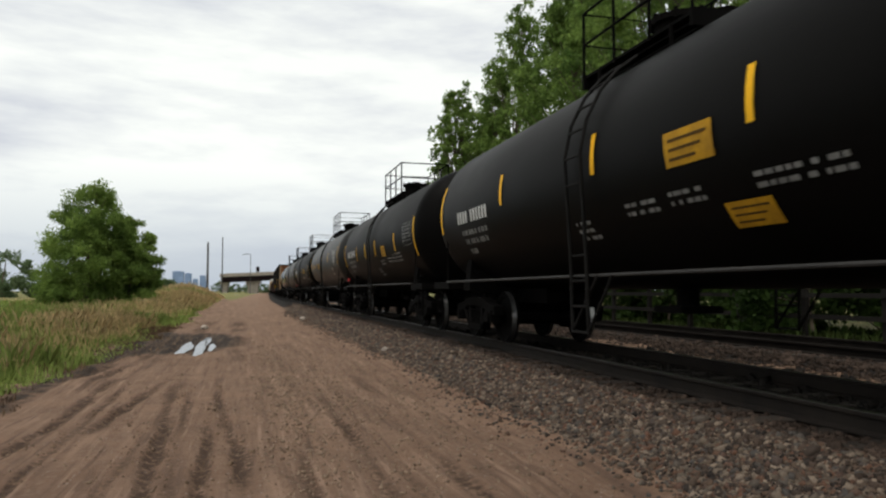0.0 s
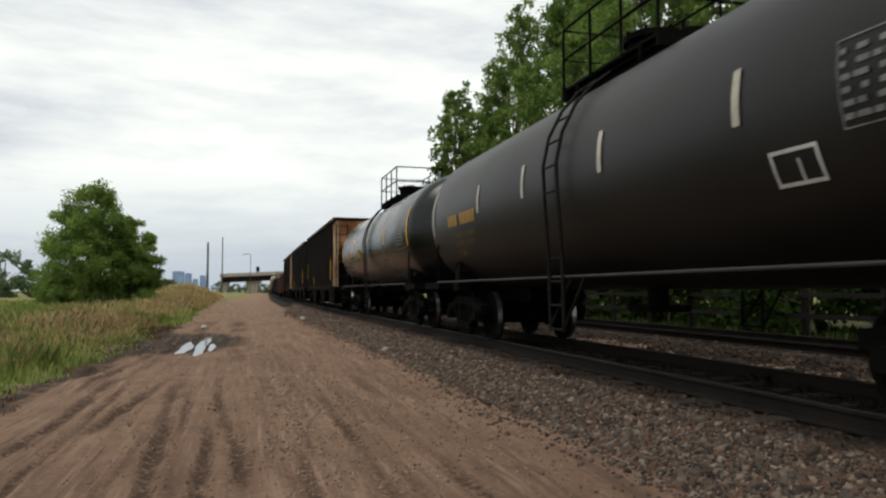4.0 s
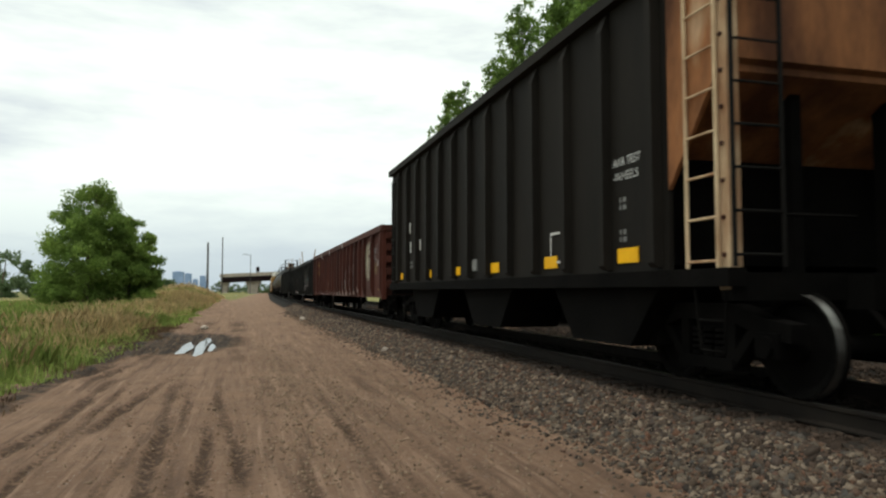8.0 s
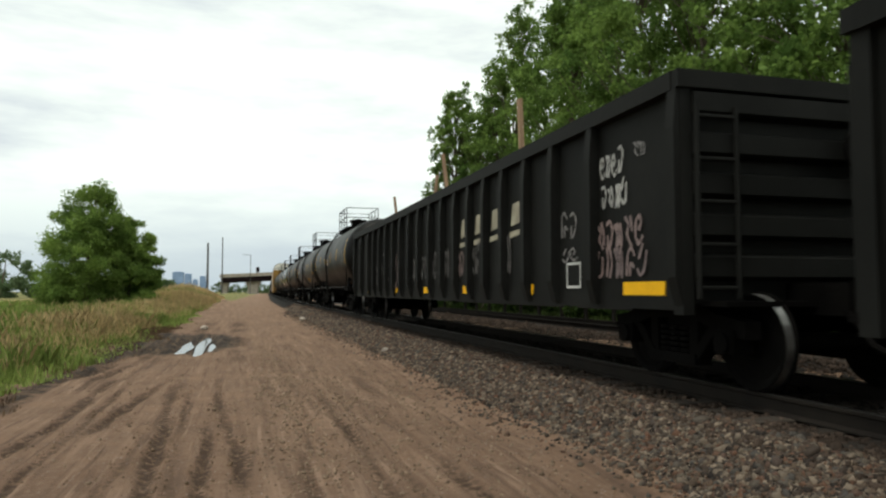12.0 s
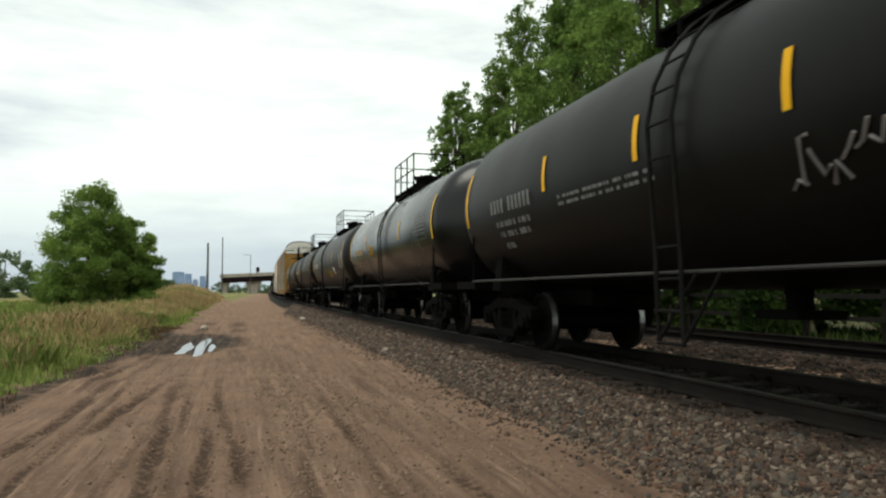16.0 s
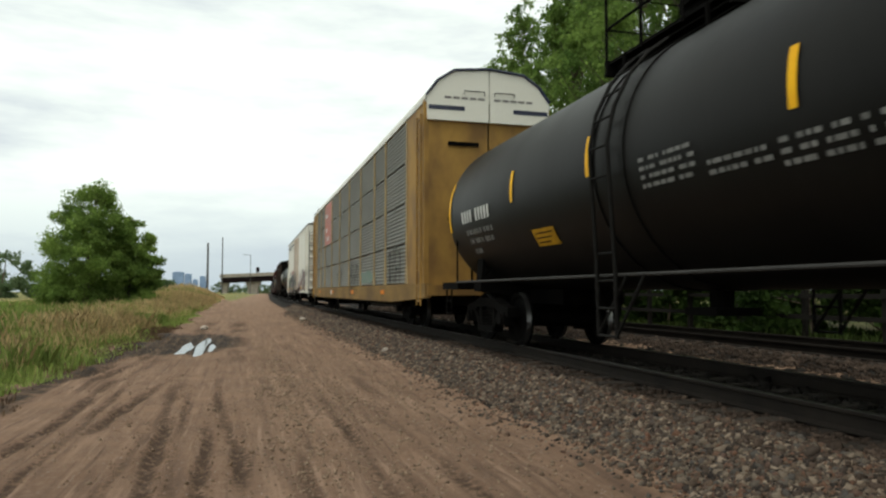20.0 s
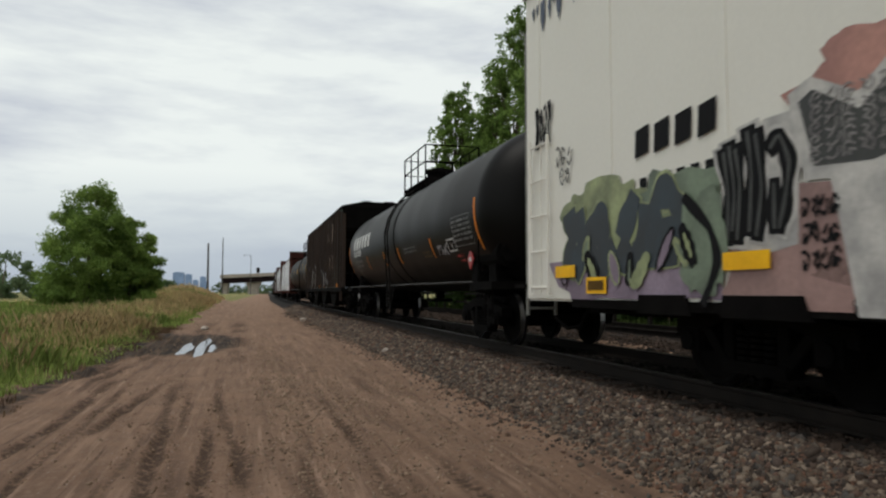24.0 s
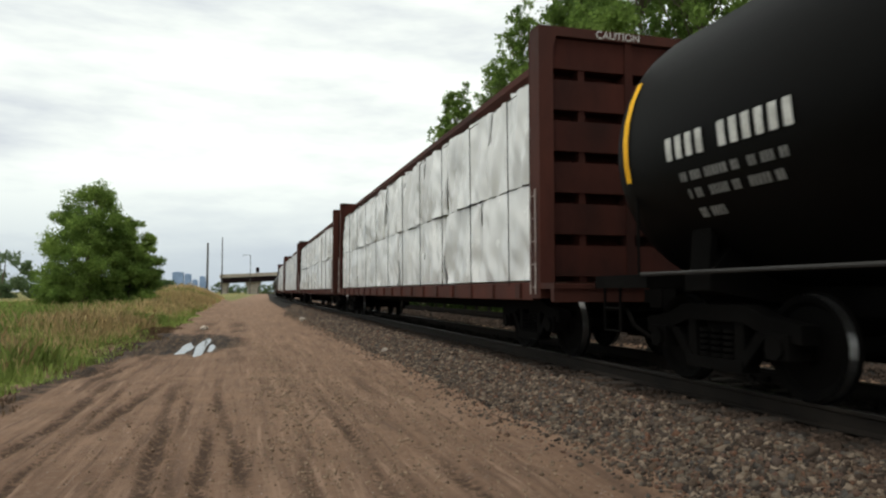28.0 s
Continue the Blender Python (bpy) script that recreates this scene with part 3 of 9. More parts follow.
            for a in ((y - w, y, z, z + t), (y - w, y, z + h - t, z + h), (y - w, y - w + t, z, z + h), (y - t, y, z, z + h), (y - w * 0.6, y - w * 0.55, z, z + h * 0.7)):
                side_patch(bm, a[0], a[1], a[2], a[3], R, cz, 0.012, 2)
            part("outlined_panel", bm, dm, car, "white outlined stencil square")
        elif kind == "diamond":
            pts = [(y - w / 2, z), (y - w, z + h / 2), (y - w / 2, z + h), (y, z + h / 2)]
            x = -math.sqrt(max(0.01, R * R - (z + h / 2 - cz) ** 2)) - 0.1
            a = [bm.verts.new((x, p[0], p[1])) for p in pts]
            b = [bm.verts.new((x + 0.02, p[0], p[1])) for p in pts]
            bm.faces.new(a)
            bm.faces.new(b[::-1])
            for i in range(4):
                bm.faces.new((a[i], a[(i + 1) % 4], b[(i + 1) % 4], b[i]))
            pl = part("hazard_placard", bm, dm, car, "red diamond hazard placard")
            bm = BM()
            flat(bm, x - 0.006, y - w * 0.72, y - w * 0.28, z + h * 0.40, z + h * 0.60)
            part("placard_panel", bm, M_WHITE, pl, "white bar across the placard")
        elif kind == "scrawl":
            for k in range(7):
                y0 = y - w * k / 7
                path_rod(bm, [(-math.sqrt(R * R - (q[1] - cz) ** 2) - 0.01, q[0], q[1]) for q in ((y0, z + random.uniform(0, h)), (y0 - w / 12, z + random.uniform(0, h)), (y0 - w / 6, z + random.uniform(0, h)))], 0.018, 4)
            part("scrawl", bm, dm, car, "sprayed tag scrawl")
        elif kind == "big":
            bm.free()
            block_marks(car, "XXXXXX", y, z, h, w, dm, R, cz)
        elif kind == "lamp":
            box(bm, -1.45, -1.38, y - w / 2, y + w / 2, z, z + h)
            part("red_reflector", bm, dm, car, "small red reflector")
        elif kind == "ring":
            pts = [(y + w / 2 * math.cos(q * math.pi / 8), z + h / 2 + h / 2 * math.sin(q * math.pi / 8)) for q in range(17)]
            path_rod(bm, [(-math.sqrt(R * R - (q[1] - cz) ** 2) - 0.008, q[0], q[1]) for q in pts], 0.016, 4)
            part("round_emblem", bm, dm, car, "thin white ring emblem")
        elif kind == "band":
            lathe_y(bm, [(y - w, R - 0.01), (y - w, R + 0.006), (y, R + 0.006), (y, R - 0.01)], 0, cz, 48)
            part("repainted_band", bm, dm, car, "band of different paint")
        else:
            side_patch(bm, y - w, y, z, z + h, R, cz)
            pl = part("placard", bm, dm, car, "rectangular sticker panel")
            if dm == M_LABEL:                          # dark rows of print
                for r in range(3):
                    bm = BM()
                    zz = z + h * (0.70 - 0.27 * r)
                    side_patch(bm, y - w * (0.9 - 0.12 * r), y - w * 0.1, zz, zz + h * 0.09, R, cz, 0.016, 1)
                    part("print_row", bm, M_PRINT, pl, "dark row of print")
    if valve_box:
        for s in (-1,):
            bm = BM()
            rod(bm, (-1.0, -hl + 0.95, 1.62), (-1.0, -hl + 1.95, 1.62), 0.24, 18)
            rod(bm, (-1.0, -hl + 0.9, 1.62), (-1.0, -hl + 0.95, 1.62), 0.16, 14)
            box(bm, -1.15, -0.85, -hl + 1.2, -hl + 1.6, 1.1, 1.45)
            part("brake_reservoir", bm, M_FRAME, car)
    for s in (-1, 1):
        add_truck(car, s * (hl - 2.25))
    add_couplers(car, hl)
    return car


M_SIDERAIL = material("worn side rail", (0.019, 0.017, 0.016), (0.009, 0.008, 0.0075), rough=0.75, scale=2, fine=20, bump=0.1)


def ladder_flat(car, name, mat, x, y0, y1, z0, z1, n, r=0.02, axis="y", label=""):
    """Upright ladder along y on a side, or along x on an end."""
    pt = (lambda t, z: (x, t, z)) if axis == "y" else (lambda t, z: (t, x, z))
    bm = BM()
    for t in (y0, y1):
        rod(bm, pt(t, z0), pt(t, z1), r * 1.4)
    lad = part(name, bm, mat, car, label)
    mid = (y0 + y1) / 2
    add_rungs(lad, [Matrix.Translation(pt(mid, z0 + 0.1 + (z1 - z0 - 0.2) * k / (n - 1))) for k in range(n)], abs(y1 - y0), axis, r)


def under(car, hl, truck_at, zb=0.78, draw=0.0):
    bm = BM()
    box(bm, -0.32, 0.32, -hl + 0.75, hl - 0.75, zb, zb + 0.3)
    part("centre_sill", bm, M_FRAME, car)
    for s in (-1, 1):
        add_truck(car, s * (hl - truck_at))
    add_couplers(car, hl, draw=draw)


def open_hopper(L, label, rusty=(), patches=(), tag=False, panel=False):
    """Coal hopper: ribbed sides, open sloping ends with corner ladders, three pairs of pockets."""
    car = thing("hopper_car", label, "hopper car", "cars of the train")
    hl, mat = L / 2, M_HOPPER
    end_mat = {e: M_RUST if e in rusty else M_HOPPER for e in (-1, 1)}
    W, z0, z1 = 1.50, 1.12, 4.12
    ys, pe = hl - 1.95, hl - 1.05                      # side sheets end; end posts
    for s in (-1, 1):
        bm = BM()
        box(bm, s * (W - 0.05), s * W, -ys, ys, z0, z1)
        part("side_sheet", bm, mat, car)
        rib = None
        ribs = [-6.1 + 1.012 * k for k in range(13)]
        for y in ribs:
            if rib is None:
                bm = BM()
                prism(bm, [(0, z0 + 0.05), (0, z1 - 0.02), (-0.03, z1 - 0.05), (-0.11, z1 - 0.25), (-0.11, z0 + 0.1), (-0.06, z0 + 0.05)], -0.06, 0.06)
                rib = part("side_post", bm, mat, car)
                rib.matrix_basis = Matrix.Translation((-W, y, 0)) if s < 0 else pose(W, y, 0, 0, 0, 180)
            else:
                again(rib, Matrix.Translation((-W, y, 0)) if s < 0 else pose(W, y, 0, 0, 0, 180))
        bm = BM()
        box(bm, s * (W - 0.06), s * (W + 0.12), -ys - 0.9, ys + 0.9, z1 - 0.02, z1 + 0.12)
        part("top_chord", bm, mat, car)
        bm = BM()
        box(bm, s * (W - 0.12), s * (W + 0.06), -pe - 0.05, pe + 0.05, z0 - 0.14, z0 + 0.02)
        part("side_sill", bm, M_FRAME, car)
        for e in (-1, 1):                              # corner posts and side ladders
            bm = BM()
            box(bm, s * (W - 0.12), s * W, e * pe, e * (pe - 0.14), 0.95, z1)
            part("corner_post", bm, M_RUSTPALE if e in rusty else mat, car)
            ladder_flat(car, "corner_ladder", M_RUSTPALE if e in rusty else M_HOPPER, s * (W + 0.03), e * (pe - 0.12), e * (pe - 0.56), 1.1, 3.95, 8, 0.014)
            ladder_flat(car, "end_ladder", M_LADDER, e * (pe + 0.035), s * (W - 0.02), s * (W - 0.52), 1.15, 3.95, 8, 0.014, axis="x")
            bolt = None
            for q in range(9):
                m = Matrix.Translation((s * W, e * (pe - 0.07), 1.25 + 0.32 * q))
                if bolt is None:
                    bm = BM()
                    rod(bm, (-0.02, 0, 0), (0.02, 0, 0), 0.022, 6)
                    bolt = part("bolt", bm, M_RUSTSPOT if e in rusty else M_FRAME, car, at=m)
                else:
                    again(bolt, m)
    for e in (-1, 1):
        bm = BM()
        pts = [(e * pe, z1), (e * (pe - 0.04), z1 - 1.15), (e * (pe - 2.8), 1.35), (e * (pe - 2.8), 1.25), (e * (pe - 0.1), z1 - 1.25), (e * (pe - 0.1), z1)]
        prism(bm, pts, -W + 0.02, W - 0.02, "x")
        part("slope_sheet", bm, end_mat[e], car)
        for s in (-1, 1):                              # gusset at the side above the slope
            bm = BM()
            prism(bm, [(e * ys, z1), (e * (pe - 0.14), z1), (e * (pe - 0.14), z1 - 1.25), (e * ys, z1 - 2.2)], s * (W - 0.05), s * (W - 0.004), "x")
            part("end_gusset", bm, end_mat[e], car)
        bm = BM()
        for x in (-0.55, 0.55):
            prism(bm, [(e * (pe - 0.28), 1.05), (e * (pe - 0.43), 1.05), (e * (pe - 0.43), 2.75), (e * (pe - 0.28), 2.85)], x - 0.06, x + 0.06, "x")
        box(bm, -W, W, e * (pe + 0.02), e * (pe - 0.13), 0.86, 1.1)
        for x in (-1.0, 0.2):
            path_rod(bm, [(x, e * (pe + 0.02), 1.6), (x + 0.8, e * (pe + 0.02), 1.6)], 0.02)
        part("end_frame", bm, M_FRAME, car)
        bm = BM()
        box(bm, -W, W, e * (pe + 0.02), e * (pe - 0.16), z1 - 0.02, z1 + 0.12)
        part("end_chord", bm, mat, car)
        for s in (-1, 1):
            bm = BM()
            path_rod(bm, [(s * W, e * (pe - 0.06), 0.95), (s * W, e * (pe - 0.1), 0.42), (s * W, e * (pe - 0.42), 0.42), (s * W, e * (pe - 0.5), 0.95)], 0.018)
            rod(bm, (s * W, e * (pe - 0.08), 0.68), (s * W, e * (pe - 0.45), 0.68), 0.015)
            part("step", bm, M_FRAME, car)
    for k, y in enumerate((-4.6, -0.45, 3.95)):
        for s in (-1, 1):                              # discharge pockets
            bm = BM()
            a = [(y - 1.3, 1.0), (y + 1.3, 1.0), (y + 0.7, 0.34), (y - 0.7, 0.34)]
            prism(bm, a, s * 0.35, s * (W - 0.12), "x")
            part("pocket", bm, M_FRAME, car)
    bm = BM()
    box(bm, -W + 0.06, W - 0.06, -ys + 0.2, ys - 0.2, 1.2, z1 - 0.75)
    part("load", bm, M_FRAME, car, "dark load below the rim")
    x = -W - 0.013
    block_marks(car, "XXX", 5.35, 2.36, 0.26, 0.19, M_WHITE, x=x)
    block_marks(car, "XX", 5.1, 1.88, 0.26, 0.19, M_WHITE, x=x)
    block_marks(car, "XXX", 4.3, 1.88, 0.26, 0.19, M_WHITE, x=x)
    bm = BM()
    for k, z in enumerate((1.9, 1.82, 1.55, 1.47)):
        marks(bm, "X XX", -5.35, z, 0.055, x=x)
    for z in (1.6, 1.5):
        marks(bm, "XX XXXXX", 4.9, z, 0.06, x=x)
    tagged(part("small_lettering", bm, M_FADED, car, "faded rows of small marks"), kind="stuff")
    letters(car, "AAR TEST", x - 0.004, -5.22, 2.30, 0.095, M_WHITE)
    letters(car, "-WHEELS", x - 0.004, -5.22, 2.14, 0.095, M_WHITE)
    for y, z, w, h, m in patches:
        bm = BM()
        if w < 0.15:                                   # upright strip: on the nearest post
            y = min(ribs, key=lambda q: abs(q - y))
            box(bm, -W - 0.116, -W - 0.108, y - 0.04, y + 0.04, z, z + h)
        else:
            box(bm, x - 0.002, x + 0.012, y - w / 2, y + w / 2, z, z + h)
        part("reflective_patch", bm, m, car, "reflective tape patch")
    if tag:
        tag_line(car, x - 0.004, -1.15, 1.42, 0.85, 0.5, (4, 1, 3, 6), M_SPRAYGRY, 0.012, 17)
        tag_line(car, x - 0.004, 0.2, 1.5, 0.8, 0.25, (6, 2, 7), M_SPRAYGRY, 0.010, 18)
    if panel:
        bm = BM()
        for a in ((-3.5, -3.95, 1.30, 1.33), (-3.5, -3.95, 1.68, 1.71), (-3.5, -3.53, 1.30, 1.71), (-3.92, -3.95, 1.30, 1.71)):
            flat(bm, x, a[1], a[0], a[2], a[3])
        part("outlined_panel", bm, M_WHITE, car, "white outlined stencil square")
    under(car, hl, 2.0)
    return car


def letters(car, txt, x, y, z, h, mat):
    """Readable stencilled words on a flat side, read toward -y."""
    cu = bpy.data.curves.new("words", "FONT")
    cu.body, cu.size = txt, h * 1.38
    tmp = bpy.data.objects.new("words", cu)
    me = bpy.data.meshes.new_from_object(tmp)
    bpy.data.objects.remove(tmp)
    bpy.data.curves.remove(cu)
    me.materials.clear()
    me.materials.append(mat)
    ob = new("stencil", me)
    ob.parent = car
    ob.matrix_basis = Matrix(((0, 0, -1, x), (-1, 0, 0, y), (0, 1, 0, z), (0, 0, 0, 1)))
    return tagged(ob, "white stencilled words")


def paint_patch(car, x, pts, mat, name="graffiti", label="sprayed graffiti shape"):
    """A flat sprayed shape on a side at x, outline of (y, z)."""
    bm = BM()
    bm.faces.new([bm.verts.new((x, p[0], p[1])) for p in pts])
    bmesh.ops.triangulate(bm, faces=bm.faces)
    return part(name, bm, mat, car, label)


def scribble(car, x, y, z, w, h, n, mat, r=0.02, seed=1):
    """One continuous sprayed looping line, read toward -y."""
    rnd = random.Random(seed)
    pts = []
    for k in range(n):
        cy = y - w * (k + 0.5) / n
        top, bot = z + h * rnd.uniform(0.75, 1.05), z + h * rnd.uniform(-0.05, 0.25)
        d = w / n
        pts += [(cy + d * rnd.uniform(0.2, 0.6), bot), (cy + d * rnd.uniform(-0.1, 0.4), top), (cy - d * rnd.uniform(0.1, 0.5), top - h * rnd.uniform(0, 0.3)), (cy + d * rnd.uniform(-0.3, 0.3), z + h * 0.5), (cy - d * rnd.uniform(0.1, 0.5), bot + h * rnd.uniform(0, 0.2))]
    smooth = []
    for a, b, c, d in zip(pts, pts[1:], pts[2:], pts[3:]):
        for q in range(4):
            t = q / 4
            smooth.append(tuple(0.5 * (2 * b[i] + (c[i] - a[i]) * t + (2 * a[i] - 5 * b[i] + 4 * c[i] - d[i]) * t * t + (3 * b[i] - a[i] - 3 * c[i] + d[i]) * t ** 3) for i in (0, 1)))
    bm = BM()
    prev = None
    for p, q in zip(smooth, smooth[1:]):
        d = Vector((q[0] - p[0], q[1] - p[1]))
        d = d.normalized() * r if d.length > 1e-6 else Vector((r, 0))
        row = (bm.verts.new((x, p[0] - d.y, p[1] + d.x)), bm.verts.new((x, p[0] + d.y, p[1] - d.x)))
        if prev:
            bm.faces.new((prev[0], prev[1], row[1], row[0]))
        prev = row
    return part("graffiti", bm, mat, car, "sprayed tag lines")


# abstract stroke shapes for sprayed pieces (waves, hooks, arcs; no characters)
SHAPES = ((((0.1, 0.05), (0.3, 0.6), (0.15, 1)), ((0.5, 0), (0.78, 0.45), (0.6, 0.95))), (((0.1, 0.9), (0.55, 1), (0.9, 0.7), (0.7, 0.35), (0.35, 0.05)), ((0.15, 0.05), (0.2, 0.5))),
          (((0.05, 0.2), (0.4, 0.0), (0.8, 0.2), (0.95, 0.75)), ((0.15, 0.55), (0.5, 0.98))), (((0.12, 0), (0.3, 0.5), (0.08, 0.95)), ((0.42, 0.1), (0.62, 0.5), (0.42, 1)), ((0.75, 0), (0.95, 0.55), (0.8, 0.95))),
          (((0.1, 1), (0.5, 0.75), (0.3, 0.4), (0.8, 0.05)), ((0.75, 1), (0.95, 0.55))), (((0.5, 0.5), (0.75, 0.7), (0.55, 0.95), (0.15, 0.8), (0.1, 0.3), (0.5, 0.02), (0.95, 0.25)),),
          (((0.1, 0.85), (0.5, 0.6), (0.2, 0.35), (0.7, 0.05)), ((0.65, 0.95), (0.95, 0.5), (0.8, 0.2))), (((0.05, 0.1), (0.15, 0.8), (0.55, 1), (0.9, 0.75)), ((0.45, 0.1), (0.5, 0.5), (0.9, 0.35))))


def ribbon(bm, pts, x, half):
    """A flat painted stroke with round turns, along points of (y, z)."""
    fine = []
    for i in range(len(pts) - 1):
        a, b, c, d = pts[max(0, i - 1)], pts[i], pts[i + 1], pts[min(len(pts) - 1, i + 2)]
        for q in range(6):
            t = q / 6
            m = tuple(0.5 * (2 * b[k] + (c[k] - a[k]) * t + (2 * a[k] - 5 * b[k] + 4 * c[k] - d[k]) * t * t + (3 * b[k] - a[k] - 3 * c[k] + d[k]) * t ** 3) for k in (0, 1))
            fine.append(tuple(0.6 * m[k] + 0.4 * (b[k] + (c[k] - b[k]) * t) for k in (0, 1)))
    fine.append(pts[-1])
    prev = None
    for i, p in enumerate(fine):
        a, b = fine[max(0, i - 1)], fine[min(len(fine) - 1, i + 1)]
        d = Vector((b[0] - a[0], b[1] - a[1]))
        d = d.normalized() if d.length > 1e-6 else Vector((1, 0))
        w = half * (1 + 0.25 * math.sin(i * 0.7))
        e = d * (half * (0.7 if i == len(fine) - 1 else -0.7 if i == 0 else 0))
        lift = x - 0.00004 * i
        row = (bm.verts.new((lift, p[0] + e.x - d.y * w, p[1] + e.y + d.x * w)), bm.verts.new((lift, p[0] + e.x + d.y * w, p[1] + e.y - d.x * w)))
        if prev:
            bm.faces.new((prev[0], prev[1], row[1], row[0]))
        prev = row


def tag_line(car, x, y, z, w, h, which, mat, half=0.015, seed=1):
    """A row of thin sprayed marks, each of two or three strokes, read toward -y."""
    rnd = random.Random(seed)
    cw = w / len(which)
    for k, g in enumerate(which):
        y0, dz, hh, slant = y - cw * k - cw * 0.1, h * rnd.uniform(-0.06, 0.06), h * rnd.uniform(0.85, 1.12), rnd.uniform(-0.2, 0.2) * cw
        bm = BM()
        for q, line in enumerate(SHAPES[g]):
            ribbon(bm, [(y0 - p[0] * cw * 0.8 + slant * p[1], z + dz + p[1] * hh) for p in line], x - 0.0012 * q - 0.0004 * k, half)
        part("graffiti", bm, mat, car, "thin sprayed tag strokes")


def throw_up(car, x, y, z, w, h, which, fill, outline, half=0.13, edge=0.05, seed=1, third=None):
    """Fat sprayed strokes standing side by side: a wide outline, a body over it and thin lines inside."""
    rnd = random.Random(seed)
    n = len(which)
    for k, g in enumerate(which):
        cw = w / n
        y0, hh, dz = y - cw * k - cw * 0.12, h * rnd.uniform(0.88, 1.08), h * rnd.uniform(-0.03, 0.05)
        slant = rnd.uniform(-0.15, 0.15) * cw
        for layer, (mat, hw) in enumerate(((outline, half + edge), (fill, half), (third, half * 0.22))):
            if mat is None:
                continue
            for q, line in enumerate(SHAPES[g]):
                bm = BM()
                ribbon(bm, [(y0 - p[0] * cw * 0.78 + slant * p[1] + rnd.uniform(-0.03, 0.03) * cw * (layer == 2), z + dz + half + p[1] * (hh - 2 * half)) for p in line], x - 0.004 * layer - 0.0018 * q - 0.0006 * k, hw)
                part("graffiti", bm, mat, car, "fat sprayed graffiti stroke")


def swirls(car, x, y, z, w, h, n, fills, outline, seed=1, size=0.55):
    """Wild style graffiti: overlapping curved blades, each with a thin pale outline."""
    rnd = random.Random(seed)
    for k in range(n):
        cy, cz = y - w * ((k + rnd.random()) / n), z + h * rnd.uniform(0.12, 0.72)
        a = rnd.uniform(0.6, 2.4)
        ln, bend, wid = size * rnd.uniform(0.6, 1.5), rnd.uniform(-0.9, 0.9), size * rnd.uniform(0.12, 0.30)
        left, right = [], []
        for i in range(11):
            t = i / 10
            ang = a + bend * (t - 0.5)
            py = cy + ln * (t - 0.5) * math.cos(ang) - 0.3 * ln * bend * math.sin(math.pi * t) * math.sin(a)
            pz = cz + ln * (t - 0.5) * math.sin(ang) + 0.3 * ln * bend * math.sin(math.pi * t) * math.cos(a)
            q = wid * math.sin(math.pi * (0.06 + 0.9 * t)) ** 0.7
            pz = min(max(pz, z + 0.03), z + h)
            left.append((py - q * math.sin(a), min(max(pz + q * math.cos(a), z), z + h * 1.05)))
            right.append((py + q * math.sin(a), min(max(pz - q * math.cos(a), z), z + h * 1.05)))
        lift = x - 0.0007 * k
        bm = BM()
        va, vb = [bm.verts.new((lift, p[0], p[1])) for p in left], [bm.verts.new((lift, p[0], p[1])) for p in right]
        for i in range(10):
            bm.faces.new((va[i], va[i + 1], vb[i + 1], vb[i]))
        part("graffiti", bm, fills[k % len(fills)], car, "curved sprayed graffiti blade")
        bm = BM()
        ribbon(bm, left[::2] + right[::-2], lift - 0.0005, 0.014 + 0.01 * (k % 3))
        part("graffiti", bm, outline[k % len(outline)], car, "thin sprayed outline")


def smear(car, x, y, z, w, h, mat, seed=1):
    """A blotchy sprayed cloud with a scalloped edge."""
    rnd = random.Random(seed)
    ph = [rnd.uniform(0, 6.28) for _ in range(3)]
    pts = []
    for k in range(44):
        a = 2 * math.pi * k / 44
        r = 1 + 0.10 * math.sin(5 * a + ph[0]) + 0.08 * math.sin(9 * a + ph[1]) + 0.05 * math.sin(14 * a + ph[2])
        c, s = math.cos(a), math.sin(a)
        pts.append((y - w / 2 + w / 2 * r * math.copysign(abs(c) ** 0.6, c), max(z, z + h / 2 + h / 2 * r * math.copysign(abs(s) ** 0.6, s))))
    paint_patch(car, x, pts, mat, "graffiti", "blotchy sprayed cloud")


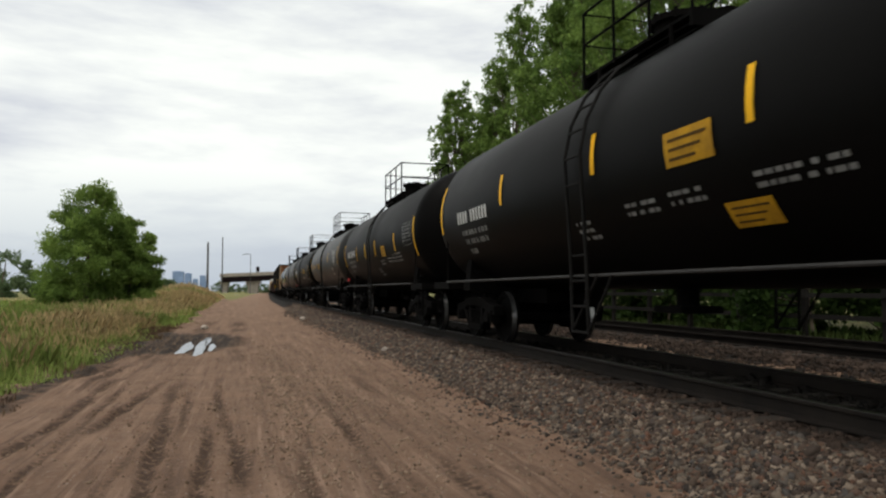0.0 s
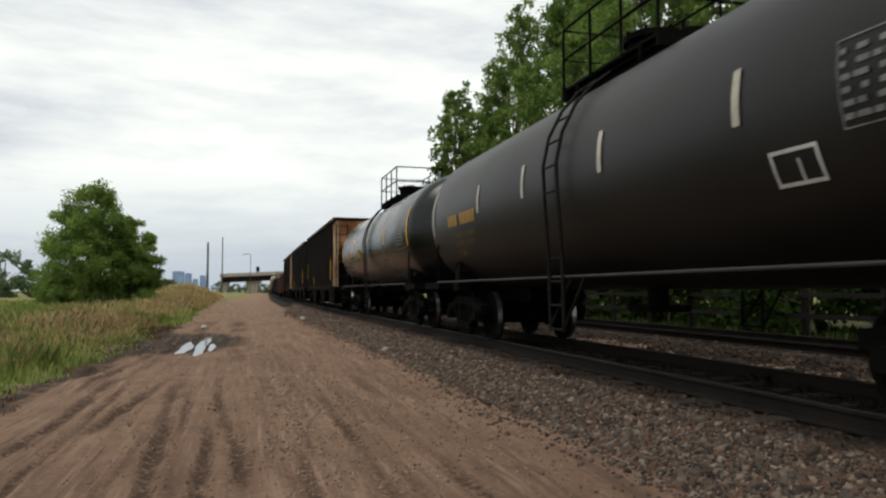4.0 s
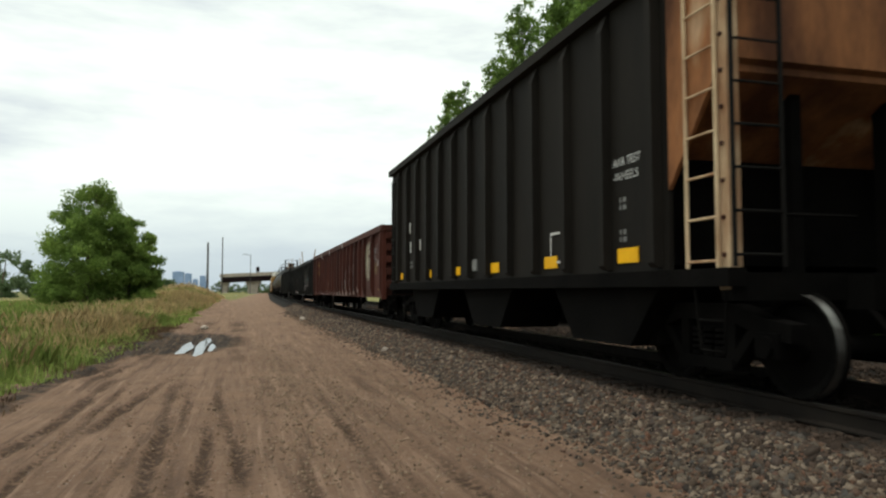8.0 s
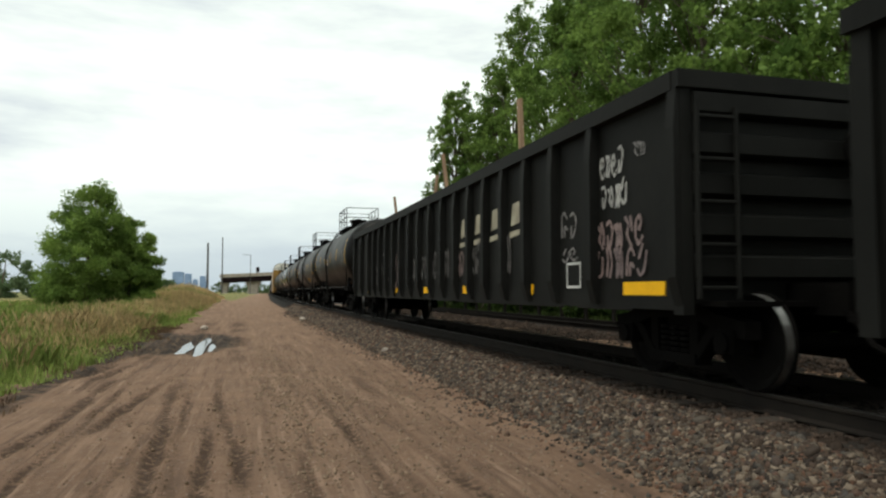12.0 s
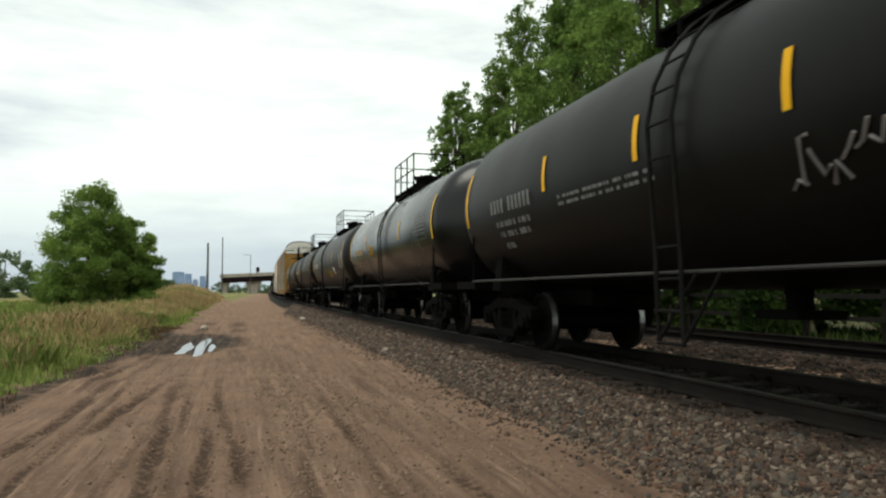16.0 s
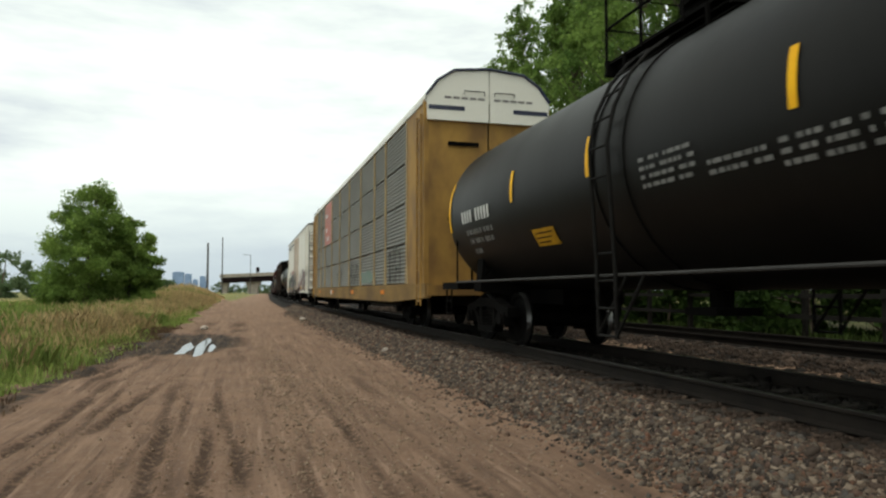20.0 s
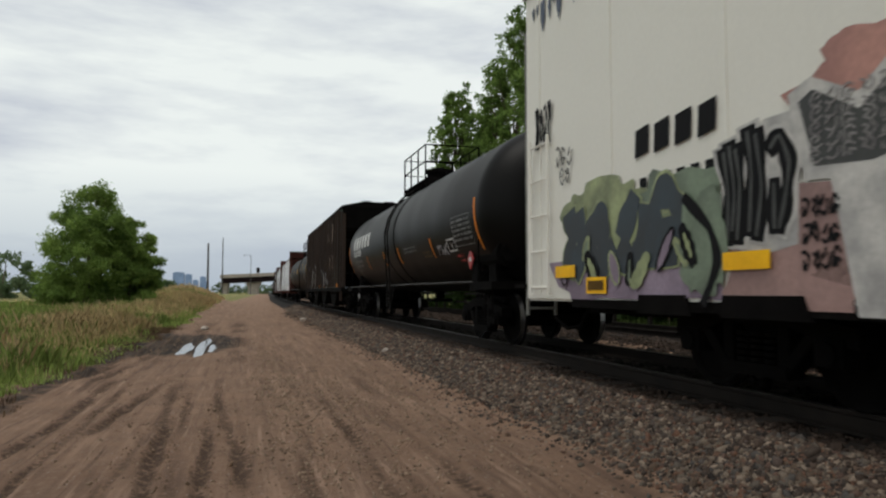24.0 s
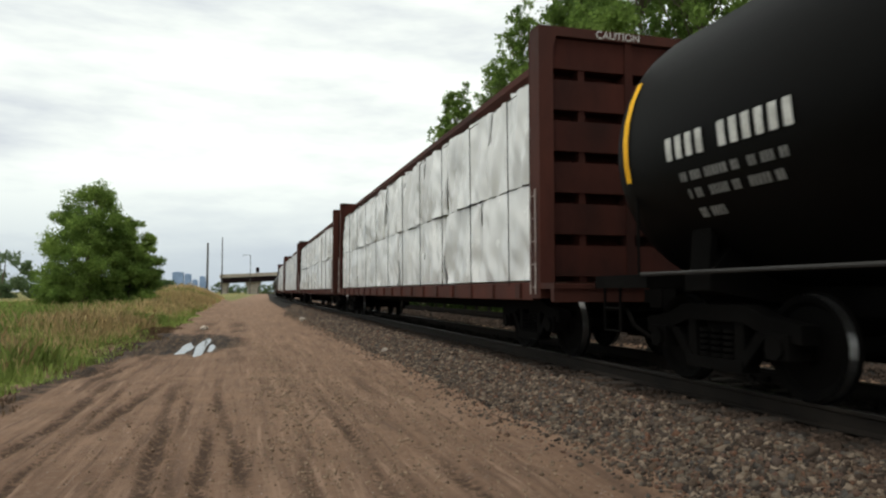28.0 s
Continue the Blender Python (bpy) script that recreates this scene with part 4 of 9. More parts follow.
def gondola(L, label, mat, z0, z1, posts, corrugated=False, patches=(), timber=(), inset=0.62, pw=0.07):
    car = thing("gondola_car", label, "gondola car", "cars of the train")
    hl, W = L / 2, 1.47
    ye = hl - inset
    for s in (-1, 1):
        bm = BM()
        box(bm, s * (W - 0.05), s * W, -ye, ye, z0 + 0.1, z1 - 0.1)
        part("side_sheet", bm, mat, car)
        bm = BM()
        box(bm, s * (W - 0.08), s * (W + 0.11), -ye, ye, z1 - 0.13, z1 + 0.05)
        part("top_chord", bm, mat, car)
        bm = BM()
        box(bm, s * (W - 0.1), s * (W + 0.006), -ye, ye, z0 - 0.06, z0 + 0.14)
        part("side_sill", bm, mat, car)
        rib = None
        for y in posts:
            m = Matrix.Translation((-W, y, 0)) if s < 0 else pose(W, y, 0, 0, 0, 180)
            if rib is None:
                bm = BM()
                prism(bm, [(0, z0 - 0.02), (0, z1 - 0.12), (-0.10, z1 - 0.12), (-0.13, z1 - 0.5), (-0.13, z0 + 0.25), (-0.06, z0 - 0.02)], -pw, pw)
                rib = part("side_post", bm, mat, car, at=m)
            else:
                again(rib, m)
        if corrugated and s < 0:                       # pressed horizontal ridges between the posts
            rid = None
            for ya, yz in zip(posts, posts[1:]):
                wy = (posts[1] - posts[0]) / 2 - 0.07
                for q in range(6):
                    m = Matrix.Translation((-W, (ya + yz) / 2, z0 + 0.35 + (z1 - z0 - 0.7) * q / 5))
                    if rid is None:
                        bm = BM()
                        rows = []
                        for z, d in ((-0.12, 0.002), (-0.07, -0.014), (-0.025, -0.036), (0.025, -0.036), (0.07, -0.014), (0.12, 0.002)):
                            rows.append([bm.verts.new((0.002 + (d - 0.002) * f, wy * t, z * (0.75 + 0.25 * f))) for t, f in ((-1, 0), (-0.8, 0.45), (-0.45, 1), (0.45, 1), (0.8, 0.45), (1, 0))])
                        for u, v in zip(rows, rows[1:]):
                            for i in range(5):
                                bm.faces.new((u[i], u[i + 1], v[i + 1], v[i]))
                        bmesh.ops.recalc_face_normals(bm, faces=bm.faces)
                        rid = part("ridge", bm, mat, car, smooth=True, at=m)
                    else:
                        again(rid, m)
    for e in (-1, 1):
        bm = BM()
        box(bm, -W, W, e * ye, e * (ye - 0.06), z0, z1)
        part("end_sheet", bm, mat, car)
        for k in range(5):
            z = z0 + 0.35 + (z1 - z0 - 0.6) * k / 4
            bm = BM()
            prism(bm, [(e * ye, z - 0.13), (e * (ye + 0.13), z - 0.09), (e * (ye + 0.13), z + 0.09), (e * ye, z + 0.13)], -W + 0.06, W - 0.06, "x")
            part("end_rib", bm, mat, car)
        bm = BM()
        box(bm, -W - 0.1, W + 0.1, e * (ye - 0.08), e * (ye + 0.12), z1 - 0.12, z1 + 0.05)
        part("end_chord", bm, mat, car)
        for s in (-1, 1):
            bm = BM()
            box(bm, s * (W - 0.06), s * (W + 0.06), e * (ye - 0.08), e * (ye + 0.08), z0 - 0.1, z1 - 0.1)
            part("corner_post", bm, mat, car)
            if mat != M_OXIDE or s > 0:
                ladder_flat(car, "end_ladder", mat, e * (ye + 0.17), s * (W - 0.05), s * (W - 0.48), z0 + 0.05, z1 - 0.3, 5, axis="x")
        bm = BM()
        box(bm, -1.3, 1.3, e * (ye + 0.02), e * (ye + 0.4), z0 - 0.02, z0 + 0.03)
        part("end_platform", bm, M_FRAME, car)
        bm = BM()
        rod(bm, (0.45, e * (ye + 0.25), z1 - 0.65), (0.45, e * (ye + 0.29), z1 - 0.65), 0.28, 16)
        rod(bm, (0.45, e * (ye + 0.05), z1 - 0.65), (0.45, e * (ye + 0.3), z1 - 0.65), 0.04, 8)
        part("brake_wheel", bm, M_FRAME, car)
    bm = BM()
    box(bm, -W + 0.06, W - 0.06, -ye + 0.08, ye - 0.08, z0 + 0.1, z0 + 0.2)
    part("floor", bm, M_FRAME, car)
    for y, z, w, h, m in patches:
        bm = BM()
        box(bm, -W - 0.012, -W + 0.01, y - w / 2, y + w / 2, z, z + h)
        part("reflective_patch", bm, m, car, "reflective tape patch")
    for y, h, lean, x in timber:                       # upright dunnage planks inside the rim
        bm = BM()
        m = pose(x, y, z1 - 0.45, lean * 0.4, lean, 0)
        box(bm, -0.03, 0.03, -0.055, 0.055, 0, h + 0.45, m)
        box(bm, -0.07, 0.07, -0.2, 0.13, 0.44, 0.5, m)
        part("dunnage_plank", bm, M_WOOD, car, "upright raw timber plank")
    under(car, hl, 2.3, 0.72)
    return car


def autorack(L, label):
    car = thing("autorack_car", label, "autorack car", "cars of the train")
    hl, W, z0, ze = L / 2, 1.52, 1.12, 5.32
    ye = hl - 0.75
    # corrugated side screens in bays between posts
    ends = 1.85
    posts = (-11.45, -8.6, -6.75, -3.98, -1.12, 1.75, 4.62, 7.48, 9.4, 11.45)
    hgt, n = (ze - z0 - 0.06) / 4 - 0.045, 10
    wave = []
    for q in range(n):
        a, d = hgt * q / n, hgt / n
        wave += [(0.0, a), (-0.024, a + d * 0.2), (-0.024, a + d * 0.5), (0.0, a + d * 0.7)]
    wave += [(0.0, hgt), (0.03, hgt), (0.03, 0.0)]
    for s in (-1, 1):
        post = None
        for ya, yz in zip(posts, posts[1:]):
            pan, y, half = None, (ya + yz) / 2, (yz - ya) / 2 - 0.02
            for r in range(4):
                zz = z0 + 0.02 + r * (ze - z0 - 0.06) / 4
                m = Matrix.Translation((-W + 0.03, y, zz)) if s < 0 else pose(W - 0.03, y, zz, 0, 0, 180)
                if pan is None:
                    bm = BM()
                    prism(bm, wave, -half, half)
                    pan = part("side_screen", bm, M_GALV, car, "corrugated galvanised screen panel", at=m)
                else:
                    again(pan, m)
        for y in posts:
            m = Matrix.Translation((-W, y, 0)) if s < 0 else pose(W, y, 0, 0, 0, 180)
            if post is None:
                bm = BM()
                prism(bm, [(-0.16, z0), (0.16, z0), (0.075, z0 + 0.55), (0.055, ze), (-0.055, ze), (-0.075, z0 + 0.55)], -0.018, 0.03, "x")
                post = part("side_post", bm, M_PALE, car, "pale tan steel post", at=m)
            else:
                again(post, m)
        bm = BM()
        prism(bm, [(-ye - 0.25, z0), (ye + 0.25, z0), (ye + 0.25, 0.80), (ye - 3.5, 0.66), (-ye + 3.5, 0.66), (-ye - 0.25, 0.80)], s * (W + 0.06), s * (W - 0.1), "x")
        part("side_sill", bm, M_SILLYEL, car, "yellow side sill, scuffed")
        for e in (-1, 1):
            bm = BM()
            box(bm, s * (W - 0.04), s * W, e * (ye - ends), e * ye, z0, ze)
            part("end_panel", bm, M_RACKYEL, car)
            bm = BM()
            box(bm, s * (W - 0.08), s * (W + 0.03), e * (ye - 0.06), e * (ye + 0.06), z0 - 0.2, ze)
            part("corner_post", bm, M_RACKYEL, car)
            ladder_flat(car, "side_ladder", M_RACKYEL, s * (W + 0.06), e * (ye - 0.12), e * (ye - 0.5), z0 - 0.5, ze - 0.3, 13, 0.017)
    # roof: arched, white at the ends
    bm = BM()
    arc = [(-W - 0.02, ze - 0.04), (-W, ze + 0.10), (-1.25, ze + 0.46), (-0.85, ze + 0.72), (0, ze + 0.80), (0.85, ze + 0.72), (1.25, ze + 0.46), (W, ze + 0.10), (W + 0.02, ze - 0.04)]
    prism(bm, arc, -ye - 0.10, ye + 0.10)
    part("roof", bm, M_ROOFWHITE, car, "white painted arched roof")
    for e in (-1, 1):
        bm = BM()
        path_rod(bm, [(p[0], e * (ye + 0.14), p[1]) for p in arc[1:-1]], 0.035, 6)
        part("roof_edge", bm, M_NAVY, car, "navy blue roof edge")
    clip = None
    for ya, yz in zip(posts, posts[1:]):
        for r in range(1, 4):
            for y in (ya + 0.13, (ya + yz) / 2):
                m = Matrix.Translation((-W, y, z0 + r * (ze - z0 - 0.06) / 4))
                if clip is None:
                    bm = BM()
                    box(bm, -0.026, 0.0, -0.018, 0.018, -0.075, 0.05)
                    clip = part("screen_clip", bm, M_GALV, car, at=m)
                else:
                    again(clip, m)
    for e in (-1, 1):
        for s in (-1, 1):
            bm = BM()
            box(bm, 0.02 * s, s * (W - 0.06), e * (ye + 0.0), e * (ye + 0.05), z0 - 0.05, ze - 0.46)
            d = part("end_door", bm, M_RACKYEL, car, "yellow end door leaf")
            bm = BM()
            for z in (ze - 1.03, 2.55):
                box(bm, 0.25 * s, 0.98 * s, e * (ye + 0.05), e * (ye + 0.10), z, z + 0.09)
            part("door_bar", bm, M_FRAME, d)
            bm = BM()
            rod(bm, (0.42 * s, e * (ye + 0.08), z0), (0.42 * s, e * (ye + 0.08), 2.5), 0.025)
            part("lock_rod", bm, M_FRAME, d)
            bm = BM()
            cap = [(0.02 * s, ze - 0.46), (s * (W - 0.04), ze - 0.46), (s * (W - 0.02), ze + 0.08), (1.22 * s, ze + 0.44), (0.84 * s, ze + 0.70), (0.02 * s, ze + 0.77)]
            prism(bm, cap, e * (ye + 0.02), e * (ye + 0.13))
            part("end_cap", bm, M_CREAM, car, "white cap above the end door")
            bm = BM()
            box(bm, 0.6 * s, s * (W - 0.06), e * (ye + 0.13), e * (ye + 0.137), ze - 0.22, ze - 0.12)
            part("cap_stripe", bm, M_NAVY, car, "navy blue stripe")
            bm = BM()
            path_rod(bm, [(0.12 * s, e * (ye + 0.15), ze + 0.16), (0.12 * s, e * (ye + 0.17), ze + 0.24), (0.62 * s, e * (ye + 0.17), ze + 0.24), (0.62 * s, e * (ye + 0.15), ze + 0.16)], 0.012, 5)
            part("grab_iron", bm, M_FRAME, car)
            bm = BM()
            for q in range(5):
                box(bm, (0.12 + q * 0.2) * s, (0.28 + q * 0.2) * s, e * (ye + 0.13), e * (ye + 0.136), ze + 0.05, ze + 0.10)
            tagged(part("small_lettering", bm, M_SPRAYGRY, car, "row of small grey marks"), kind="stuff")
        bm = BM()
        box(bm, -W, W, e * (ye + 0.0), e * (ye + 0.35), 0.85, 1.08)
        part("end_sill", bm, M_RACKYEL, car)
    bm = BM()
    box(bm, -W - 0.010, -W - 0.004, 4.70, 7.40, 3.22, 5.22)
    part("sign_panel", bm, M_SIGNRED, car, "faded red sign panel")
    bm = BM()
    for k, z in enumerate((4.55, 3.85, 3.42)):
        marks(bm, ("XXXXXXXX", "XXXXX", "XXXXXXX")[k], 7.2 - 0.25 * k, z, 0.20, x=-W - 0.014)
    part("sign_lettering", bm, M_WHITE, car, "rows of white marks")
    bm = BM()
    marks(bm, "XXX", 4.4, 0.80, 0.22, x=-W - 0.068, w=0.9)
    part("sill_mark", bm, M_WHITE, car)
    for y in (-8.5, -2.5, 3.6, 9.2):
        bm = BM()
        box(bm, -W - 0.07, -W - 0.058, y - 0.3, y + 0.3, 0.86, 0.98)
        part("reflective_patch", bm, M_ORANGE, car)
    xs = -W - 0.001
    tag_line(car, xs, -9.1, 1.15, 1.7, 0.95, (3, 4, 7, 6), M_SPRAYBLK, 0.022, 3)
    tag_line(car, xs, -1.4, 1.45, 2.2, 0.5, (2, 7, 1, 6, 4), M_SPRAYBLK, 0.020, 5)
    tag_line(car, xs, -1.3, 1.2, 2.3, 0.35, (5, 1, 3, 7, 2), M_SPRAYBLK, 0.016, 6)
    tag_line(car, xs, 2.5, 1.2, 1.6, 0.7, (6, 1, 5, 4), M_SPRAYBLK, 0.018, 7)
    tag_line(car, -W - 0.064, -1.6, 0.80, 2.0, 0.32, (0, 3, 1, 4, 0, 6), M_SPRAYBLK, 0.012, 8)
    smear(car, xs, -4.2, 1.2, 2.3, 0.4, M_SPRAYTEALFADED, 6)
    under(car, hl, 4.6, 0.6)
    bm = BM()
    box(bm, -1.3, 1.3, -ye + 3.5, ye - 3.5, 0.55, 0.75)
    part("underframe", bm, M_FRAME, car)
    return car


M_ROOFWHITE = material("weathered white roof paint", (0.62, 0.61, 0.57), (0.46, 0.45, 0.41), rough=0.6, scale=1.0, fine=12, bump=0.05)
M_NAVY = material("navy stripe", (0.012, 0.016, 0.05), rough=0.5, scale=2, fine=20, bump=0.02)
M_BLUE = material("blue paint", (0.03, 0.06, 0.19), rough=0.5, scale=2, fine=20, bump=0.03)
M_SIGNRED = material("faded red sign", (0.42, 0.13, 0.10), (0.32, 0.11, 0.09), rough=0.6, scale=1, fine=20, bump=0.03)
M_SPRAYBLK = material("black spray paint", (0.010, 0.010, 0.011), rough=0.7, scale=2, fine=30, bump=0.02, spec=0.08)
M_SPRAYWHT = material("white spray paint", (0.52, 0.50, 0.47), (0.3, 0.29, 0.28), rough=0.6, scale=3, fine=20, bump=0.02)
M_SPRAYPNK = material("pink spray paint", (0.40, 0.14, 0.17), (0.25, 0.09, 0.11), rough=0.6, scale=2, fine=20, bump=0.02)
M_SPRAYTEAL = material("teal spray paint", (0.045, 0.16, 0.19), (0.02, 0.06, 0.08), rough=0.6, scale=2, fine=20, bump=0.02)
M_SPRAYTEALFADED = material("faded green overspray", (0.10, 0.19, 0.145), (0.15, 0.17, 0.15), rough=0.65, scale=2, fine=20, bump=0.02)
M_SPRAYSLATE = material("dark slate blue spray paint", (0.055, 0.075, 0.12), (0.03, 0.04, 0.07), rough=0.6, scale=3, fine=20, bump=0.02)
M_SPRAYGRY = material("grey spray paint", (0.22, 0.205, 0.20), (0.13, 0.115, 0.115), rough=0.6, scale=2, fine=20, bump=0.02)
M_SPRAYMAUVE = material("mauve spray paint", (0.26, 0.15, 0.15), (0.17, 0.12, 0.12), rough=0.6, scale=1.5, fine=20, bump=0.02)
M_SPRAYGRN = material("grey green spray paint", (0.17, 0.22, 0.15), (0.08, 0.10, 0.07), rough=0.6, scale=2, fine=20, bump=0.02)
M_SPRAYNAVY = material("dark navy spray paint", (0.022, 0.035, 0.045), (0.012, 0.016, 0.02), rough=0.6, scale=2, fine=20, bump=0.02)
M_SPRAYPLUM = material("plum spray paint", (0.20, 0.085, 0.115), (0.11, 0.05, 0.065), rough=0.6, scale=1.5, fine=20, bump=0.02)
M_SPRAYSALMON = material("salmon spray paint", (0.42, 0.21, 0.17), (0.28, 0.13, 0.11), rough=0.6, scale=1.5, fine=20, bump=0.02)
M_SPRAYSALMONDULL = material("dull rose spray paint", (0.30, 0.185, 0.165), (0.20, 0.12, 0.11), rough=0.6, scale=1.5, fine=20, bump=0.02)
M_SPRAYLILAC = material("lilac spray paint", (0.26, 0.20, 0.26), (0.15, 0.11, 0.15), rough=0.6, scale=1.5, fine=20, bump=0.02)
M_RUSTSPOT = material("dark rust spot", (0.055, 0.026, 0.018), (0.03, 0.015, 0.012), rough=0.85, scale=4, fine=20, bump=0.1, spec=0.1)
M_TAN = material("tan paint with rust", (0.46, 0.36, 0.28), (0.36, 0.25, 0.18), rough=0.75, scale=2.0, fine=20, bump=0.1, spread=0.3)
M_SPRAYPINKGREY = material("pinkish grey spray paint", (0.23, 0.16, 0.15), (0.14, 0.10, 0.10), rough=0.6, scale=2, fine=20, bump=0.02)
M_SPRAYDARK = material("dark grey overpaint", (0.05, 0.052, 0.048), (0.03, 0.031, 0.03), rough=0.65, scale=2, fine=20, bump=0.02)
M_SPRAYBRICK = material("brick red spray paint", (0.16, 0.055, 0.045), (0.09, 0.03, 0.03), rough=0.6, scale=3, fine=20, bump=0.02)
M_CREAMMARK = material("cream paint marking", (0.42, 0.38, 0.28), (0.25, 0.22, 0.16), rough=0.65, scale=3, fine=25, bump=0.02)
M_GOLD_FADED = material("faded yellow marking", (0.15, 0.09, 0.022), (0.07, 0.045, 0.015), rough=0.7, scale=5, fine=40, bump=0.02)
M_TAPE_PALE = material("pale reflective tape", (0.45, 0.42, 0.34), (0.3, 0.28, 0.22), rough=0.45, scale=4, fine=30, bump=0.02)
M_PLACARD = material("red placard", (0.42, 0.03, 0.03), rough=0.5, scale=3, fine=20, bump=0)
M_LABEL = material("yellow label", (0.50, 0.27, 0.015), (0.34, 0.18, 0.015), spec=0.1, rough=0.6, scale=4, fine=25, bump=0.02)


def box_car(L, label):
    """Cream insulated car with a plug door, graffiti along its lower side."""
    car = thing("refrigerator_car", label, "box car", "cars of the train")
    hl, W, z0, z1 = L / 2, 1.50, 0.82, 5.30
    ye = hl - 1.1
    bm = BM()
    box(bm, -W, W, -ye, ye, z0, z1)
    bmesh.ops.bevel(bm, geom=bm.edges[:], offset=0.03, segments=2, affect="EDGES")
    part("body", bm, M_CREAM, car)
    bm = BM()
    prism(bm, [(-W - 0.03, z1 - 0.06), (-W - 0.03, z1 + 0.02), (-0.6, z1 + 0.2), (0.6, z1 + 0.2), (W + 0.03, z1 + 0.02), (W + 0.03, z1 - 0.06)], -ye - 0.03, ye + 0.03)
    part("roof", bm, M_GALV, car)
    seam = None
    for k in range(12):
        y = -ye + 0.5 + (2 * ye - 1.0) * k / 11
        if abs(y + 0.7) < 2.2:
            continue
        if seam is None:
            bm = BM()
            box(bm, -0.012, 0.0, -0.035, 0.035, z0 + 0.1, z1 - 0.1)
            seam = part("side_seam", bm, M_CREAM, car, at=Matrix.Translation((-W, y, 0)))
        else:
            again(seam, Matrix.Translation((-W, y, 0)))
    # plug door with bars
    dy = -0.7
    bm = BM()
    box(bm, -W - 0.07, -W + 0.02, dy - 1.85, dy + 1.85, z0 + 0.25, z1 - 0.25)
    door = part("plug_door", bm, M_DOOR, car, "cream plug door with lock bars")
    for y in (dy - 1.75, dy - 0.9, dy + 0.0, dy + 0.9, dy + 1.75):
        bm = BM()
        box(bm, -W - 0.13, -W - 0.07, y - 0.05, y + 0.05, z0 + 0.25, z1 - 0.25)
        part("door_post", bm, M_DOOR, door)
    for z in (1.5, 2.56, 3.2, 3.9, 4.6):
        bm = BM()
        box(bm, -W - 0.12, -W - 0.07, dy - 1.85, dy + 1.85, z - 0.06, z + 0.06)
        part("door_rail", bm, M_DOOR, door)
    for y in (dy - 0.55, dy + 0.45):
        bm = BM()
        rod(bm, (-W - 0.16, y, z0 + 0.3), (-W - 0.16, y, z1 - 0.3), 0.02)
        for z in (1.2, 2.0, 2.8, 3.6, 4.4):
            box(bm, -W - 0.19, -W - 0.07, y - 0.06, y + 0.06, z - 0.05, z + 0.05)
        part("lock_rod", bm, M_DOOR, door)
    for y in (dy + 2.05,):
        for z in (2.45, 3.85):
            bm = BM()
            box(bm, -W - 0.06, -W, y - 0.06, y + 0.06, z, z + 0.38)
            part("door_stop", bm, M_FRAME, car)
    for s in (-1, 1):
        bm = BM()
        box(bm, s * (W - 0.1), s * (W + 0.02), -ye + 1.5, ye - 1.5, z0 - 0.07, z0 + 0.03)
        part("side_sill", bm, M_FRAME, car)
        bm = BM()
        rod(bm, (s * (W + 0.09), dy - 5.0, z0 + 0.35), (s * (W + 0.09), dy + 2.2, z0 + 0.35), 0.03)
        part("door_track", bm, M_BROWN, car)
    for e in (-1, 1):
        bm = BM()
        for k in range(8):
            z = z0 + 0.3 + k * 0.5
            prism(bm, [(e * ye, z - 0.1), (e * (ye + 0.08), z - 0.04), (e * (ye + 0.08), z + 0.04), (e * ye, z + 0.1)], -W + 0.15, W - 0.15, "x")
        part("end_corrugation", bm, M_CREAM, car)
        for s in (-1, 1):
            ladder_flat(car, "side_ladder", M_CREAM, s * (W + 0.07), e * (ye - 0.32), e * (ye - 0.9), 0.9, 3.05 if e > 0 else 4.9, 5 if e > 0 else 11, 0.016)
            ladder_flat(car, "end_ladder", M_GALV, e * (ye + 0.12), s * (W - 0.06), s * (W - 0.5), 0.6, 4.8, 11, axis="x")
        bm = BM()
        box(bm, -W, W, e * (ye + 0.09), e * (ye + 0.5), 1.0, 1.05)
        part("end_platform", bm, M_FRAME, car)
    bm = BM()
    box(bm, -0.9, 0.9, -ye - 0.34, -ye - 0.09, z1 - 0.9, z1 - 0.1)
    part("refrigeration_unit", bm, M_BLUE, car, "blue painted unit housing")
    x = -W - 0.018
    for k in range(4):
        q = 8.46 - 0.36 * k
        paint_patch(car, x, [(q, 2.33), (q - 0.26, 2.36), (q - 0.28, 2.65), (q - 0.02, 2.62)], M_SPRAYBLK, "block_mark", "slanted black block shape")
    block_marks(car, "XXXXXX", 8.37, 1.87, 0.24, 0.22, M_SPRAYBLK, x=x)
    bm = BM()
    box(bm, -W - 0.080, -W - 0.071, -0.30, 0.46, 2.66, 3.02)
    sign = part("door_sign", bm, M_CREAM, door, "pale notice panel with stencilled words")
    for k, words in enumerate(("SECURE BOTH", "HASPS BEFORE", "MOVING CAR")):
        letters(car, words, -W - 0.084, 0.42, 2.92 - 0.105 * k, 0.072, M_SPRAYDARK)
    # blue drips along the top of the side
    rnd = random.Random(4)
    y = ye - 0.3
    while y > dy + 2.6:
        w = rnd.uniform(0.06, 0.16)
        h = rnd.uniform(0.12, 0.5)
        paint_patch(car, x, [(y, z1 - 0.34), (y - w, z1 - 0.3), (y - w, z1 - 0.34 - h * 0.6), (y - w / 2, z1 - 0.34 - h), (y, z1 - 0.34 - h * 0.5)], M_SPRAYSLATE, "paint_drip", "slate blue paint drip")
        y -= w + rnd.uniform(0.02, 0.14)
    # graffiti panels
    smear(car, x, 10.4, z0 + 0.02, 3.3, 0.62, M_SPRAYLILAC, 1)
    smear(car, x - 0.002, 10.2, 1.25, 1.9, 0.95, M_SPRAYLIME, 2)
